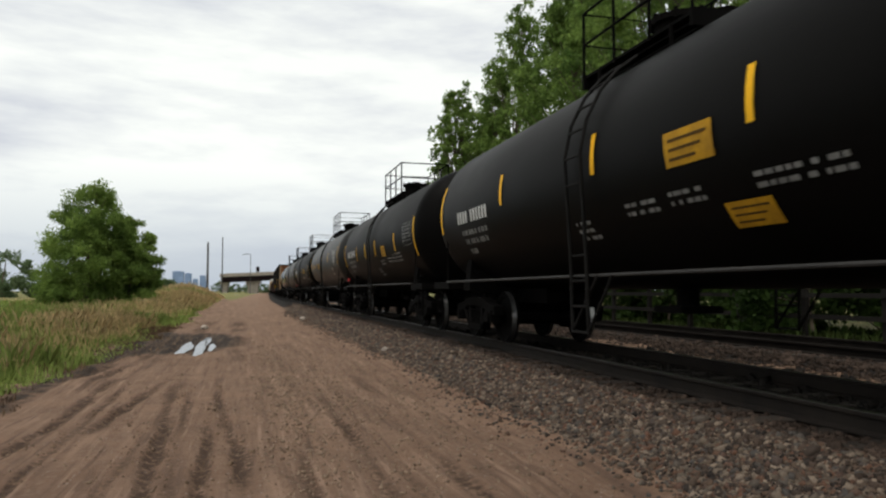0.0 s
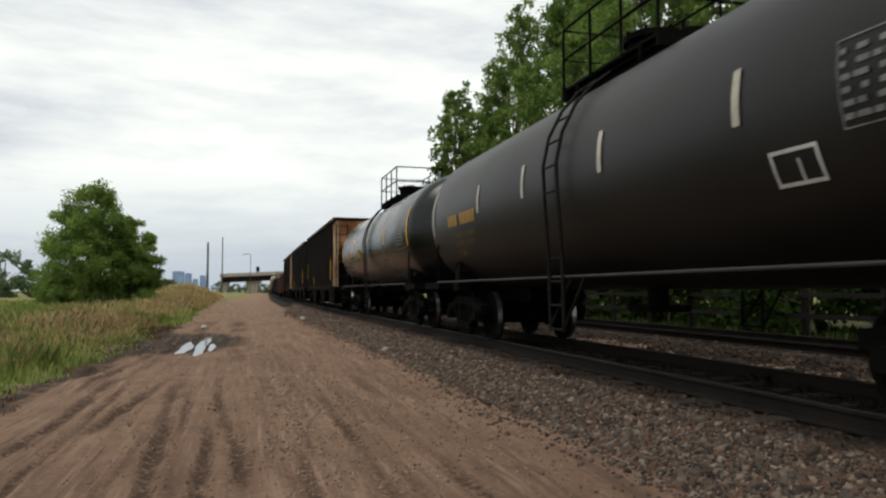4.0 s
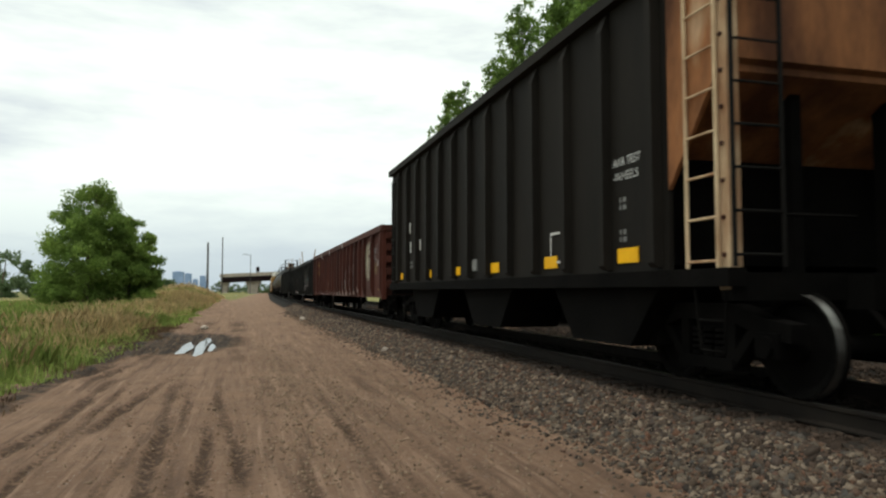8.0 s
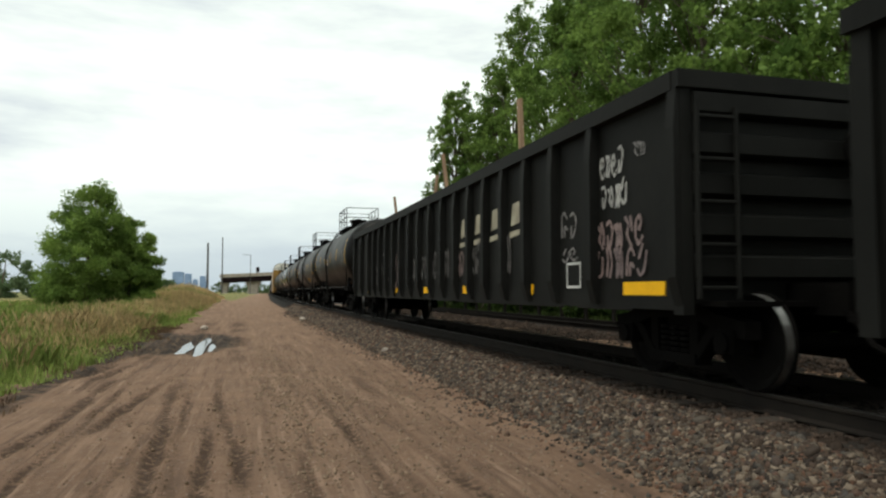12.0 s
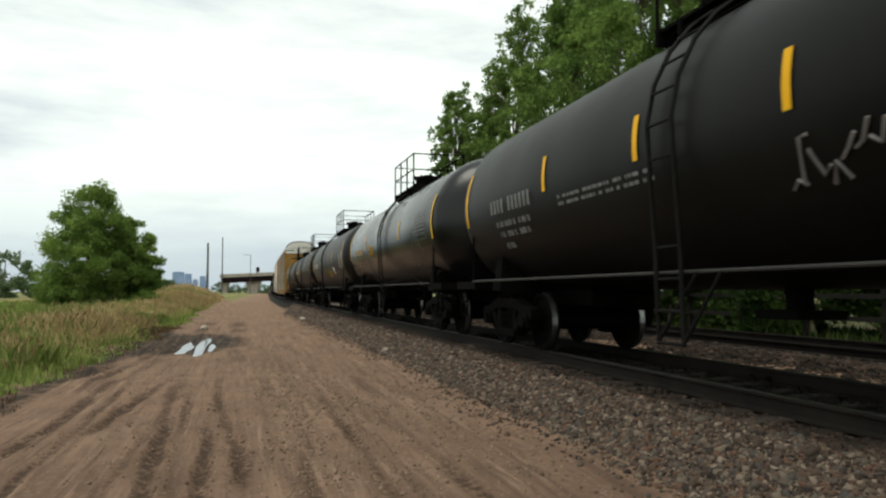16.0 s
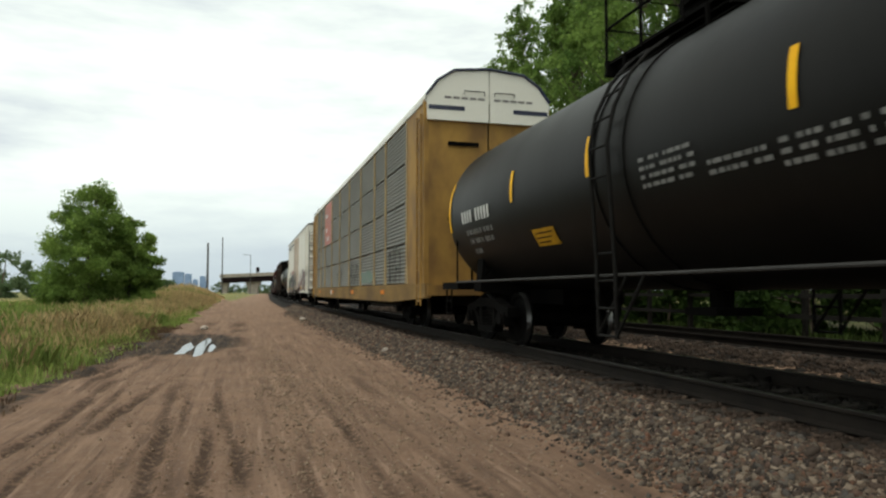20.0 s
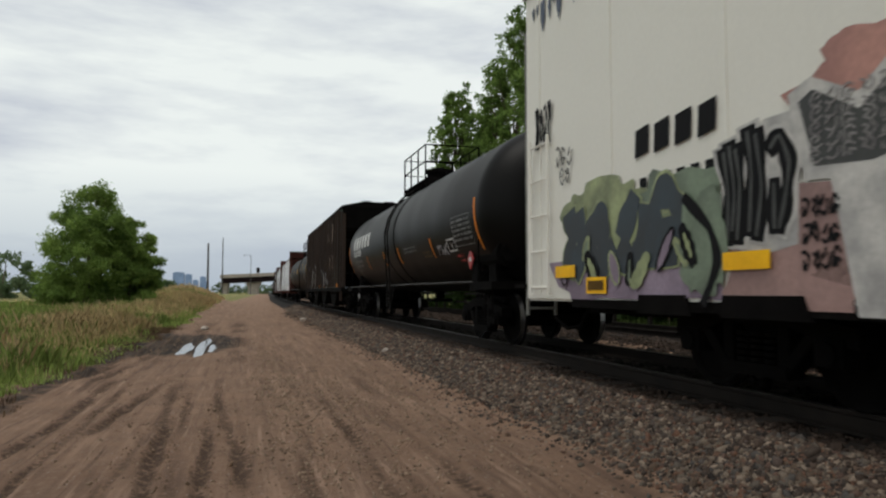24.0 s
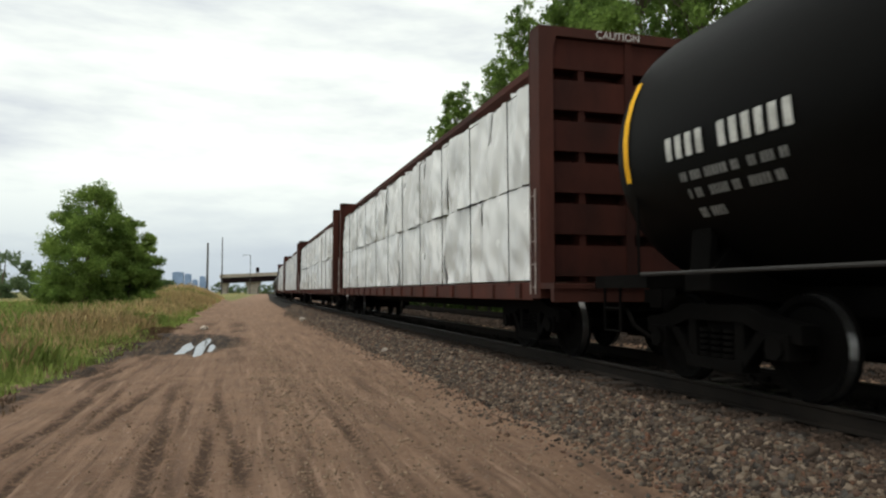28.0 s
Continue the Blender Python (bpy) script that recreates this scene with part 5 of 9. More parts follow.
    smear(car, x - 0.003, 8.4, 1.3, 1.3, 0.8, M_SPRAYGRN, 3)
    throw_up(car, x - 0.006, 10.2, 1.05, 2.7, 1.0, (0, 5, 2, 7), M_SPRAYNAVY, M_SPRAYLIME, 0.15, 0.03, 3)
    swirls(car, x - 0.020, 10.2, 1.0, 3.0, 0.75, 9, (M_SPRAYLILAC, M_SPRAYGRN, M_SPRAYLIME), (M_SPRAYBLK, M_SPRAYLIME), 4, 0.35)
    smear(car, x - 0.022, 7.62, 0.90, 0.62, 0.95, M_SPRAYGRN, 5)
    ribbon_bm = BM()
    ribbon(ribbon_bm, [(7.55, 1.8), (7.2, 1.5), (7.1, 1.2), (7.3, 0.85)], x - 0.026, 0.05)
    part("graffiti", ribbon_bm, M_SPRAYBLK, car, "thick black sprayed curve")
    smear(car, x - 0.003, 7.05, z0, 1.5, 0.72, M_SPRAYSALMONDULL, 6)
    paint_patch(car, x - 0.005, [(7.1, 1.35), (6.95, 2.05), (6.5, 2.3), (6.15, 2.3), (6.15, 1.3), (6.6, 1.22)], M_SPRAYWHT)
    paint_patch(car, x - 0.006, [(6.2, 0.80), (5.70, 0.80), (5.72, 1.70), (6.16, 1.74)], M_SPRAYSALMONDULL)
    throw_up(car, x - 0.008, 7.04, 1.32, 0.86, 0.98, (3, 0, 1), M_SPRAYBLK, M_SPRAYWHT, 0.075, 0.04, 7, M_SPRAYDARK)
    for k in range(3):
        tag_line(car, x - 0.012, 6.14, 1.48 - 0.19 * k, 0.36, 0.14, (1, 6, 2, 7), M_SPRAYBLK, 0.012, 70 + k)
    smear(car, x - 0.004, 5.95, 1.95, 4.6, 0.72, M_SPRAYSALMON, 8)
    smear(car, x - 0.005, 5.95, 2.25, 1.0, 0.48, M_SPRAYSALMON, 9)
    smear(car, x - 0.006, 5.75, z0, 4.4, 0.75, M_BROWN, 10)
    paint_patch(car, x - 0.007, [(6.25, 2.42), (6.02, 2.5), (5.6, 2.28), (5.3, 2.5), (5.2, 1.75), (5.42, 1.7), (5.40, 0.77), (5.66, 0.77), (5.70, 1.72), (6.1, 1.75)], M_SPRAYWHT)
    paint_patch(car, x - 0.009, [(6.14, 2.34), (6.0, 2.40), (5.6, 2.16), (5.32, 2.36), (5.25, 1.85), (5.5, 1.8), (6.0, 1.84)], M_SPRAYDARK)
    for k in range(5):
        tag_line(car, x - 0.013, 6.05, 1.86 + 0.1 * k, 0.75, 0.1, (5, 2, 7, 6, 1), M_SPRAYGRY, 0.008, 80 + k)
    throw_up(car, x - 0.010, 5.2, 0.84, 3.8, 1.55, (3, 0, 6, 5), M_SPRAYDARK, M_SPRAYWHT, 0.19, 0.045, 8, M_SPRAYGRY)
    swirls(car, x - 0.030, 5.2, 1.45, 3.7, 0.85, 16, (M_SPRAYGRY, M_SPRAYBLK, M_SPRAYDARK, M_BROWN), (M_SPRAYBLK, M_SPRAYGRY), 11, 0.3)
    paint_patch(car, x - 0.046, [(3.02, 1.30), (2.46, 1.28), (2.44, 1.70), (3.0, 1.72)], M_SPRAYBLK)
    # Solid black prisms added where wheel cutouts leave dark gaps in the sill.
    for ya, yz in ((8.42, 7.52), (7.08, 6.06)):
        bm = BM()
        prism(bm, [(ya, z0 - 0.1), (ya - 0.04, z0 + 0.09), (yz + 0.08, z0 + 0.09), (yz, z0 - 0.1)], -W - 0.05, -W + 0.1, "x")
        part("jacking_pad", bm, M_FRAME, car)
    bm = BM()
    box(bm, x - 0.034, x - 0.028, 9.06, 9.54, 0.92, 1.11)
    lab = part("warning_label", bm, M_YELLOW, car, "yellow label with a dark border")
    bm = BM()
    box(bm, x - 0.038, x - 0.035, 9.11, 9.49, 0.96, 1.07)
    part("label_print", bm, M_PRINT, lab)
    xd = -W - 0.075
    smear(car, xd, dy + 1.5, 1.07, 3.0, 1.35, M_SPRAYPLUM, 12)
    smear(car, x - 0.003, 1.6, z0 + 0.01, 5.6, 0.42, M_BROWN, 20)
    smear(car, xd - 0.003, dy + 1.8, 1.07, 3.3, 0.7, M_BROWN, 14)
    throw_up(car, -W - 0.137, dy + 1.95, 1.0, 2.9, 1.3, (3, 0, 7), M_SPRAYNAVY, M_SPRAYTEAL, 0.19, 0.035, 15, M_SPRAYTEAL)
    swirls(car, -W - 0.15, dy + 1.9, 1.1, 2.7, 1.1, 9, (M_SPRAYNAVY, M_SPRAYTEAL, M_SPRAYBLK), (M_SPRAYNAVY, M_SPRAYTEAL), 17, 0.4)
    swirls(car, x - 0.012, dy - 2.3, 1.0, 3.6, 1.3, 14, (M_SPRAYPLUM, M_SPRAYPNK, M_SPRAYBLK), (M_CREAM, M_SPRAYBLK), 9, 0.7)
    throw_up(car, x - 0.02, dy - 6.0, 1.0, 4.4, 1.5, (4, 2, 5, 1), M_SPRAYMAUVE, M_SPRAYBLK, 0.17, 0.06, 16, M_SPRAYWHT)
    tag_line(car, x - 0.01, 11.1, 2.95, 0.55, 0.55, (3, 6, 1, 4), M_SPRAYBLK, 0.022, 18)
    tag_line(car, x - 0.01, 10.42, 2.55, 0.5, 0.25, (1, 7, 2), M_SPRAYBLK, 0.012, 19)
    tag_line(car, x - 0.01, 10.3, 2.3, 0.3, 0.22, (5, 6), M_SPRAYBLK, 0.012, 20)
    for y in (10.12, 6.73, 4.06, -0.05, -6, -10):
        bm = BM()
        px = -W - (0.15 if abs(y - dy) < 2 else 0.052)
        box(bm, px - 0.004, px + 0.004, y - 0.28, y + 0.28, 1.12, 1.27)
        part("reflective_patch", bm, M_YELLOW, car)
    under(car, hl, 5.35, 0.62, 1.4)
    return car


def covered_hopper(L, label):
    car = thing("covered_hopper_car", label, "hopper car", "cars of the train")
    hl, W, z0, z1 = L / 2, 1.52, 1.12, 4.52
    ys = hl - 1.6
    for s in (-1, 1):
        bm = BM()
        box(bm, s * (W - 0.05), s * W, -ys, ys, z0 + 1.35, z1)
        part("upper_side_sheet", bm, M_BROWN, car, "weathered brown upper side")
        bm = BM()
        box(bm, s * (W - 0.05), s * W, -ys, ys, z0, z0 + 1.35)
        part("lower_side_sheet", bm, M_GREEN, car, "faded green band")
        rib = rib2 = None
        n = 18
        for k in range(n):
            y = -ys + 0.06 + (2 * ys - 0.12) * k / (n - 1)
            m = Matrix.Translation((-W, y, 0)) if s < 0 else pose(W, y, 0, 0, 0, 180)
            if rib is None:
                bm = BM()
                prism(bm, [(0, z0 + 1.352), (0, z1), (-0.09, z1 - 0.06), (-0.09, z0 + 1.352)], -0.045, 0.045)
                rib = part("side_post", bm, M_BROWN, car, at=m)
                bm = BM()
                prism(bm, [(0, z0), (0, z0 + 1.348), (-0.09, z0 + 1.348), (-0.09, z0 + 0.05)], -0.045, 0.045)
                rib2 = part("side_post", bm, M_BROWN, car, at=m)
            else:
                again(rib, m)
                again(rib2, m)
        bm = BM()
        box(bm, s * (W - 0.12), s * (W + 0.06), -hl + 0.55, hl - 0.55, z0 - 0.16, z0 + 0.01)
        part("side_sill", bm, M_FRAME, car)
        for e in (-1, 1):
            bm = BM()
            box(bm, s * (W - 0.12), s * W, e * (hl - 0.62), e * (hl - 0.74), 0.95, z1 - 0.3)
            part("corner_post", bm, M_BROWN, car)
            ladder_flat(car, "corner_ladder", M_BROWN, s * (W + 0.03), e * (hl - 0.68), e * (hl - 1.15), 0.55, z1 - 0.2, 12)
            bm = BM()
            prism(bm, [(e * ys, z1), (e * (hl - 0.74), z1 - 0.05), (e * (hl - 0.74), z1 - 0.9), (e * ys, z1 - 1.9)], s * (W - 0.05), s * (W - 0.02), "x")
            part("end_gusset", bm, M_GREEN, car)
    bm = BM()
    prism(bm, [(-W - 0.03, z1 - 0.08), (-W - 0.03, z1 + 0.04), (-0.7, z1 + 0.22), (0.7, z1 + 0.22), (W + 0.03, z1 + 0.04), (W + 0.03, z1 - 0.08)], -hl + 0.7, hl - 0.7)
    part("roof", bm, M_FRAME, car)
    for s in (-1, 1):
        bm = BM()
        box(bm, s * 0.3, s * 0.68, -hl + 0.75, hl - 0.75, z1 + 0.222, z1 + 0.26)
        part("roof_walk", bm, M_FRAME, car)
    for e in (-1, 1):
        bm = BM()
        prism(bm, [(e * (hl - 0.72), z1), (e * (hl - 0.74), z1 - 0.9), (e * (hl - 3.2), 1.3), (e * (hl - 3.2), 1.2), (e * (hl - 0.80), z1 - 1.0), (e * (hl - 0.80), z1)], -W + 0.02, W - 0.02, "x")
        part("slope_sheet", bm, M_FRAME, car)
        bm = BM()
        for x in (-0.6, 0.6):
            box(bm, x - 0.06, x + 0.06, e * (hl - 0.85), e * (hl - 0.97), 1.0, 3.6)
        box(bm, -W, W, e * (hl - 0.6), e * (hl - 0.75), 0.86, 1.1)
        for z in (1.7, 2.4, 3.1):
            rod(bm, (-W, e * (hl - 0.68), z), (W, e * (hl - 0.68), z), 0.03)
        part("end_frame", bm, M_FRAME, car)
    for y in (-4.2, 0, 4.2):
        bm = BM()
        prism(bm, [(y - 1.5, 1.0), (y + 1.5, 1.0), (y + 0.5, 0.3), (y - 0.5, 0.3)], -W + 0.15, W - 0.15, "x")
        part("outlet_pocket", bm, M_FRAME, car)
    x = -W - 0.014
    block_marks(car, "XX XX XX XX X", ys - 1.2, z1 - 0.72, 0.34, 0.34, M_SPRAYWHT, x=x)
    block_marks(car, "XX XX XX XX", ys - 1.2, z1 - 1.40, 0.34, 0.34, M_SPRAYWHT, x=x)
    # tan painted emblem with rusted patches
    for pts in ([(-2.58, 1.97), (-3.02, 1.97), (-3.02, 2.66), (-2.68, 2.64)], [(-3.18, 2.0), (-3.92, 2.0), (-3.92, 2.72), (-3.55, 3.02), (-3.36, 2.66)], [(-4.04, 2.0), (-4.8, 2.0), (-4.8, 2.66), (-4.04, 2.62)], [(-4.92, 2.0), (-5.68, 2.0), (-5.68, 2.66), (-4.92, 2.66)], [(-3.0, 3.25), (-3.2, 3.3), (-3.2, 3.7), (-3.02, 3.7)],
                [(-4.04, 3.2), (-4.75, 3.3), (-4.75, 4.0), (-4.3, 4.2)], [(-4.92, 3.3), (-5.6, 3.3), (-5.6, 4.1), (-4.92, 4.1)]):
        paint_patch(car, x, pts, M_TAN, "emblem", "tan painted emblem with rust spots")
    rnd = random.Random(80)
    for ya, w, z, n in ((-2.8, 0.14, 2.28, 9), (-3.32, 0.08, 2.36, 5), (-3.62, 0.14, 2.22, 9), (-4.38, 0.15, 2.34, 13), (-5.25, 0.2, 2.3, 11)):
        for k in range(n):
            d = rnd.uniform(0.02, 0.05) if k > 2 else rnd.uniform(0.07, 0.10)
            yy, zz = ya + rnd.gauss(0, w * 0.6), z + rnd.gauss(0, 0.09)
            ph, tall = rnd.uniform(0, 6.28), rnd.uniform(1.0, 1.7)
            pts = []
            for q in range(18):
                t = 2 * math.pi * q / 18
                r = d * (1 + 0.25 * math.sin(3 * t + ph) + 0.2 * math.sin(5 * t - ph) + rnd.uniform(-0.12, 0.12))
                pts.append((yy + r * math.cos(t), max(2.02, min(2.53, zz + tall * r * math.sin(t)))))
            paint_patch(car, x - 0.003 - 0.0004 * k, pts, M_RUSTSPOT, "rust_spot", "dark rust eaten through the paint")
    bm = BM()
    for ya, yz in ((-2.62, -3.02), (-3.3, -3.92), (-4.06, -4.78), (-4.94, -5.66)):
        flat(bm, x - 0.010, yz, ya, 2.55, 2.59)
    part("emblem_line", bm, M_BROWN, car, "brown line across the emblem")
    for ya in (6.55, 5.66, 4.78, 3.9, 3.02):
        smear(car, x - 0.004, ya, z0 + 0.02, 0.68, 1.42, M_SPRAYGRY, int(ya * 10))
    throw_up(car, x - 0.008, 6.6, z0 + 0.05, 4.4, 1.45, (3, 0, 7, 2, 1), M_SPRAYWHT, M_SPRAYGRY, 0.12, 0.05, 21)
    throw_up(car, x - 0.008, -0.62, z0 + 0.02, 2.65, 0.92, (3, 7, 5), M_SPRAYWHT, M_SPRAYSLATE, 0.13, 0.05, 23)
    bm = BM()
    for q in range(3):
        marks(bm, "XXXXXXX XXXXX", -3.48 - 0.05 * q, 1.50 - 0.08 * q, 0.045, x=x - 0.004)
        marks(bm, "XXXXXX", 0.0, 1.40 - 0.08 * q, 0.05, x=x - 0.004)
    tagged(part("small_lettering", bm, M_SPRAYGRY, car, "rows of small pale marks"), kind="stuff")
    tag_line(car, x - 0.008, -3.35, 1.62, 0.6, 0.3, (3, 2, 0), M_SPRAYTEALFADED, 0.014, 29)
    # hand-sprayed black word
    hand_word = ((((0.17, 0.95), (0.08, 1.0), (0.0, 0.88), (0.03, 0.76), (0.15, 0.66), (0.16, 0.5), (0.06, 0.42)),), (((0.2, 0.62), (0.2, 0.36), (0.28, 0.26), (0.37, 0.34), (0.39, 0.62), (0.40, 0.28)),),
                 (((0.45, 0.45), (0.58, 0.5), (0.6, 0.64), (0.5, 0.66), (0.45, 0.45), (0.47, 0.25), (0.62, 0.2)),), (((0.66, 0.62), (0.68, 0.12)), ((0.62, 0.66), (0.84, 0.68), (0.84, 0.48), (0.7, 0.4), (0.92, 0.12))))
    for letter in hand_word:
        bm = BM()
        for q, line in enumerate(letter):
            ribbon(bm, [(-4.14 - py * 0.82, z0 + 0.22 + pz * 0.60) for py, pz in line], x - 0.010 - 0.0012 * q, 0.017)
        part("graffiti", bm, M_SPRAYBLK, car, "thin black sprayed strokes")
    tag_line(car, x - 0.01, 1.05, z0 + 0.55, 0.6, 0.6, (3, 6, 5), M_SPRAYBLK, 0.016, 10)
    tag_line(car, x - 0.01, 0.2, z0 + 0.55, 0.45, 0.5, (4, 2), M_SPRAYSLATE, 0.016, 12)
    for y in (0.65, -1.1, -3.62, -6.9):
        bm = BM()
        box(bm, x - 0.012, x + 0.01, y - 0.27, y + 0.27, z0 + 0.04, z0 + 0.18)
        part("reflective_patch", bm, M_ORANGE, car)
    under(car, hl, 2.2)
    return car


def centerbeam(L, label, seed=1):
    """Centre-beam flat car with bulkheads and two tiers of wrapped lumber."""
    car = thing("centerbeam_flat_car", label, "flat car", "cars of the train")
    hl, W = L / 2, 1.45
    yb = hl - 1.35                                     # bulkhead
    zd, zt = 1.08, 4.64
    rnd = random.Random(seed)
    for e in (-1, 1):
        bm = BM()
        box(bm, -W, W, e * (yb - 0.10), e * (yb - 0.04), zd, zt)
        bh = part("bulkhead", bm, M_OXIDE_SHADED, car, "dark red steel bulkhead")
        for s in (-1, 1):
            bm = BM()
            prism(bm, [(s * W, 0.85), (s * W, zt + 0.1), (s * (W - 0.32), zt + 0.1), (s * (W - 0.22), zt - 0.2), (s * (W - 0.22), 0.85)], e * (yb - 0.06), e * (yb + 0.28))
            part("corner_post", bm, M_OXIDE, bh)
        for k in range(6):
            z = zd + 0.08 + k * 0.60
            bm = BM()
            box(bm, -W + 0.2, W - 0.2, e * (yb - 0.05), e * (yb + 0.22), z, z + 0.44)
            part("crossbar", bm, M_OXIDE_SHADED, bh)
        bm = BM()
        box(bm, -0.06, 0.06, e * (yb - 0.05), e * (yb + 0.25), zd, zt)
        for x in (-0.75, 0.75):
            box(bm, x - 0.05, x + 0.05, e * (yb - 0.05), e * (yb + 0.2), zd, zt)
        part("stiffener", bm, M_OXIDE_SHADED, bh)
        bm = BM()
        box(bm, -W, W, e * (yb - 0.06), e * (yb + 0.28), zt - 0.02, zt + 0.12)
        part("top_bar", bm, M_OXIDE, bh)
        ladder_flat(car, "side_ladder", M_OXIDE_PALE, -W - 0.04, e * (yb + 0.02), e * (yb + 0.2), 0.9, 2.4, 5, 0.009, label="thin pale grab irons")
        bm = BM()
        box(bm, -W, W, e * (yb + 0.28), e * (hl - 0.6), 0.98, 1.06)
        box(bm, -W, W, e * (hl - 0.62), e * (hl - 0.72), 0.8, 1.06)
        part("end_platform", bm, M_OXIDE, car)
    caution(car, -yb - 0.285, zt - 0.0)
    for s in (-1, 1):
        bm = BM()
        box(bm, s * (W - 0.12), s * W, -yb, yb, zd - 0.26, zd)
        part("side_sill", bm, M_OXIDE, car)
        stake = None
        for k in range(18):
            y = -yb + 0.5 + (2 * yb - 1) * k / 17
            m = Matrix.Translation((s * W, y, 0))
            if stake is None:
                bm = BM()
                box(bm, -0.04, 0.04, -0.09, 0.09, zd - 0.24, zd - 0.02)
                stake = part("stake_pocket", bm, M_OXIDE, car, at=m)
            else:
                again(stake, m)
    bm = BM()
    box(bm, -0.12, 0.12, -yb, yb, zt - 0.05, zt + 0.12)
    box(bm, -0.78, 0.78, -yb, yb, zt + 0.02, zt + 0.14)
    part("centre_beam", bm, M_OXIDE, car)
    bm = BM()
    prism(bm, [(-yb, zd - 0.25), (yb, zd - 0.25), (yb - 3, 0.62), (-yb + 3, 0.62)], -0.4, 0.4, "x")
    part("fishbelly_sill", bm, M_FRAME, car)
    # wrapped packs: two tiers, creased skins
    n = 9
    pl0 = (2 * yb - 0.5) / n
    for tier in range(2):
        zA, zB = (zd + 0.03, zd + 1.47) if tier == 0 else (zd + 1.49, zd + 3.02)
        cuts = [-yb + 0.25 + pl0 * (k + (rnd.uniform(-0.16, 0.16) if 0 < k < n else 0)) for k in range(n + 1)]
        for ya, yz in zip(cuts, cuts[1:]):
            pl = yz - ya
            for s in (-1, 1):
                nx, nz = (26, 16) if s < 0 else (4, 3)
                vs, fs = [], []
                lean = rnd.uniform(-0.01, 0.03)
                ph = rnd.uniform(0, 50)
                for i in range(nx + 1):
                    for j in range(nz + 1):
                        y, z = ya + 0.008 + (pl - 0.016) * i / nx, zA + (zB - zA) * j / nz
                        fz = j / nz
                        slack = 1.0 if tier else 0.55 + 0.45 * (1 - fz)
                        fold = abs(noise.noise(Vector((y * 2.1 + 0.5 * z + ph, z * 0.45, 3))))
                        crease = abs(noise.noise(Vector((y * 3.0 - z * 1.3, z * 1.5 + ph, 9))))
                        hem = max(0.0, 1 - fz / 0.35)
                        d = 0.05 * noise.noise(Vector((y * 0.9 + ph, z * 1.1, tier))) - slack * (0.15 * fold + 0.09 * crease) - 0.05 * fz * fz + 0.09 * hem * hem * noise.noise(Vector((y * 2.8 + ph, 1.0, 5)))
                        z += (0.07 * noise.noise(Vector((y * 1.3 + ph, 7, tier))) + 0.03 * noise.noise(Vector((y * 5, ph, 2)))) * (fz if tier else 0.2 * fz)
                        edge = 0.045 * (max(0, abs(i / nx - 0.5) - 0.42) / 0.08) ** 2
                        vs.append((s * (W - 0.06 - edge + d + lean), y, z))
                for i in range(nx):
                    for j in range(nz):
                        a = i * (nz + 1) + j
                        fs.append((a, a + 1, a + nz + 2, a + nz + 1))
                o = len(vs)
                vs += [(s * 0.14, ya, zA), (s * 0.14, ya + pl, zA), (s * 0.14, ya + pl, zB), (s * 0.14, ya, zB)]
                fs += [(nz, o + 3, o + 2, nx * (nz + 1) + nz), (o, o + 1, o + 2, o + 3)]
                fs += [tuple(range(0, nz + 1)) + (o + 3, o), tuple(nx * (nz + 1) + q for q in range(nz, -1, -1)) + (o + 1, o + 2)]
                raw("lumber_pack", vs, fs, M_WRAP, car, "white plastic wrapped lumber pack", smooth=s < 0)
    for k in range(11):
        y = -yb + 0.95 + (2 * yb - 1.9) * k / 10
        bm = BM()
        path_rod(bm, [(-W + 0.0, y, zd - 0.05), (-W - 0.02, y, zd + 2.86), (-W + 0.25, y, zd + 3.06), (-0.15, y, zt)], 0.010, 5)
        part("tie_down_cable", bm, M_FRAME, car)
    under(car, hl, 2.4, 0.66)
    return car


def caution(car, y, z):
    """Stencilled word on the top bar of the bulkhead."""
    cu = bpy.data.curves.new("words", "FONT")
    cu.body, cu.size = "CAUTION", 0.16
    tmp = bpy.data.objects.new("words", cu)
    me = bpy.data.meshes.new_from_object(tmp)
    bpy.data.objects.remove(tmp)
    bpy.data.curves.remove(cu)
    me.materials.clear()
    me.materials.append(M_WHITE)
    ob = new("stencil", me)
    ob.parent = car
    ob.matrix_basis = Matrix(((1, 0, 0, -0.55), (0, 0, -1, y), (0, 1, 0, z), (0, 0, 0, 1)))
    tagged(ob, "white stencilled warning word")


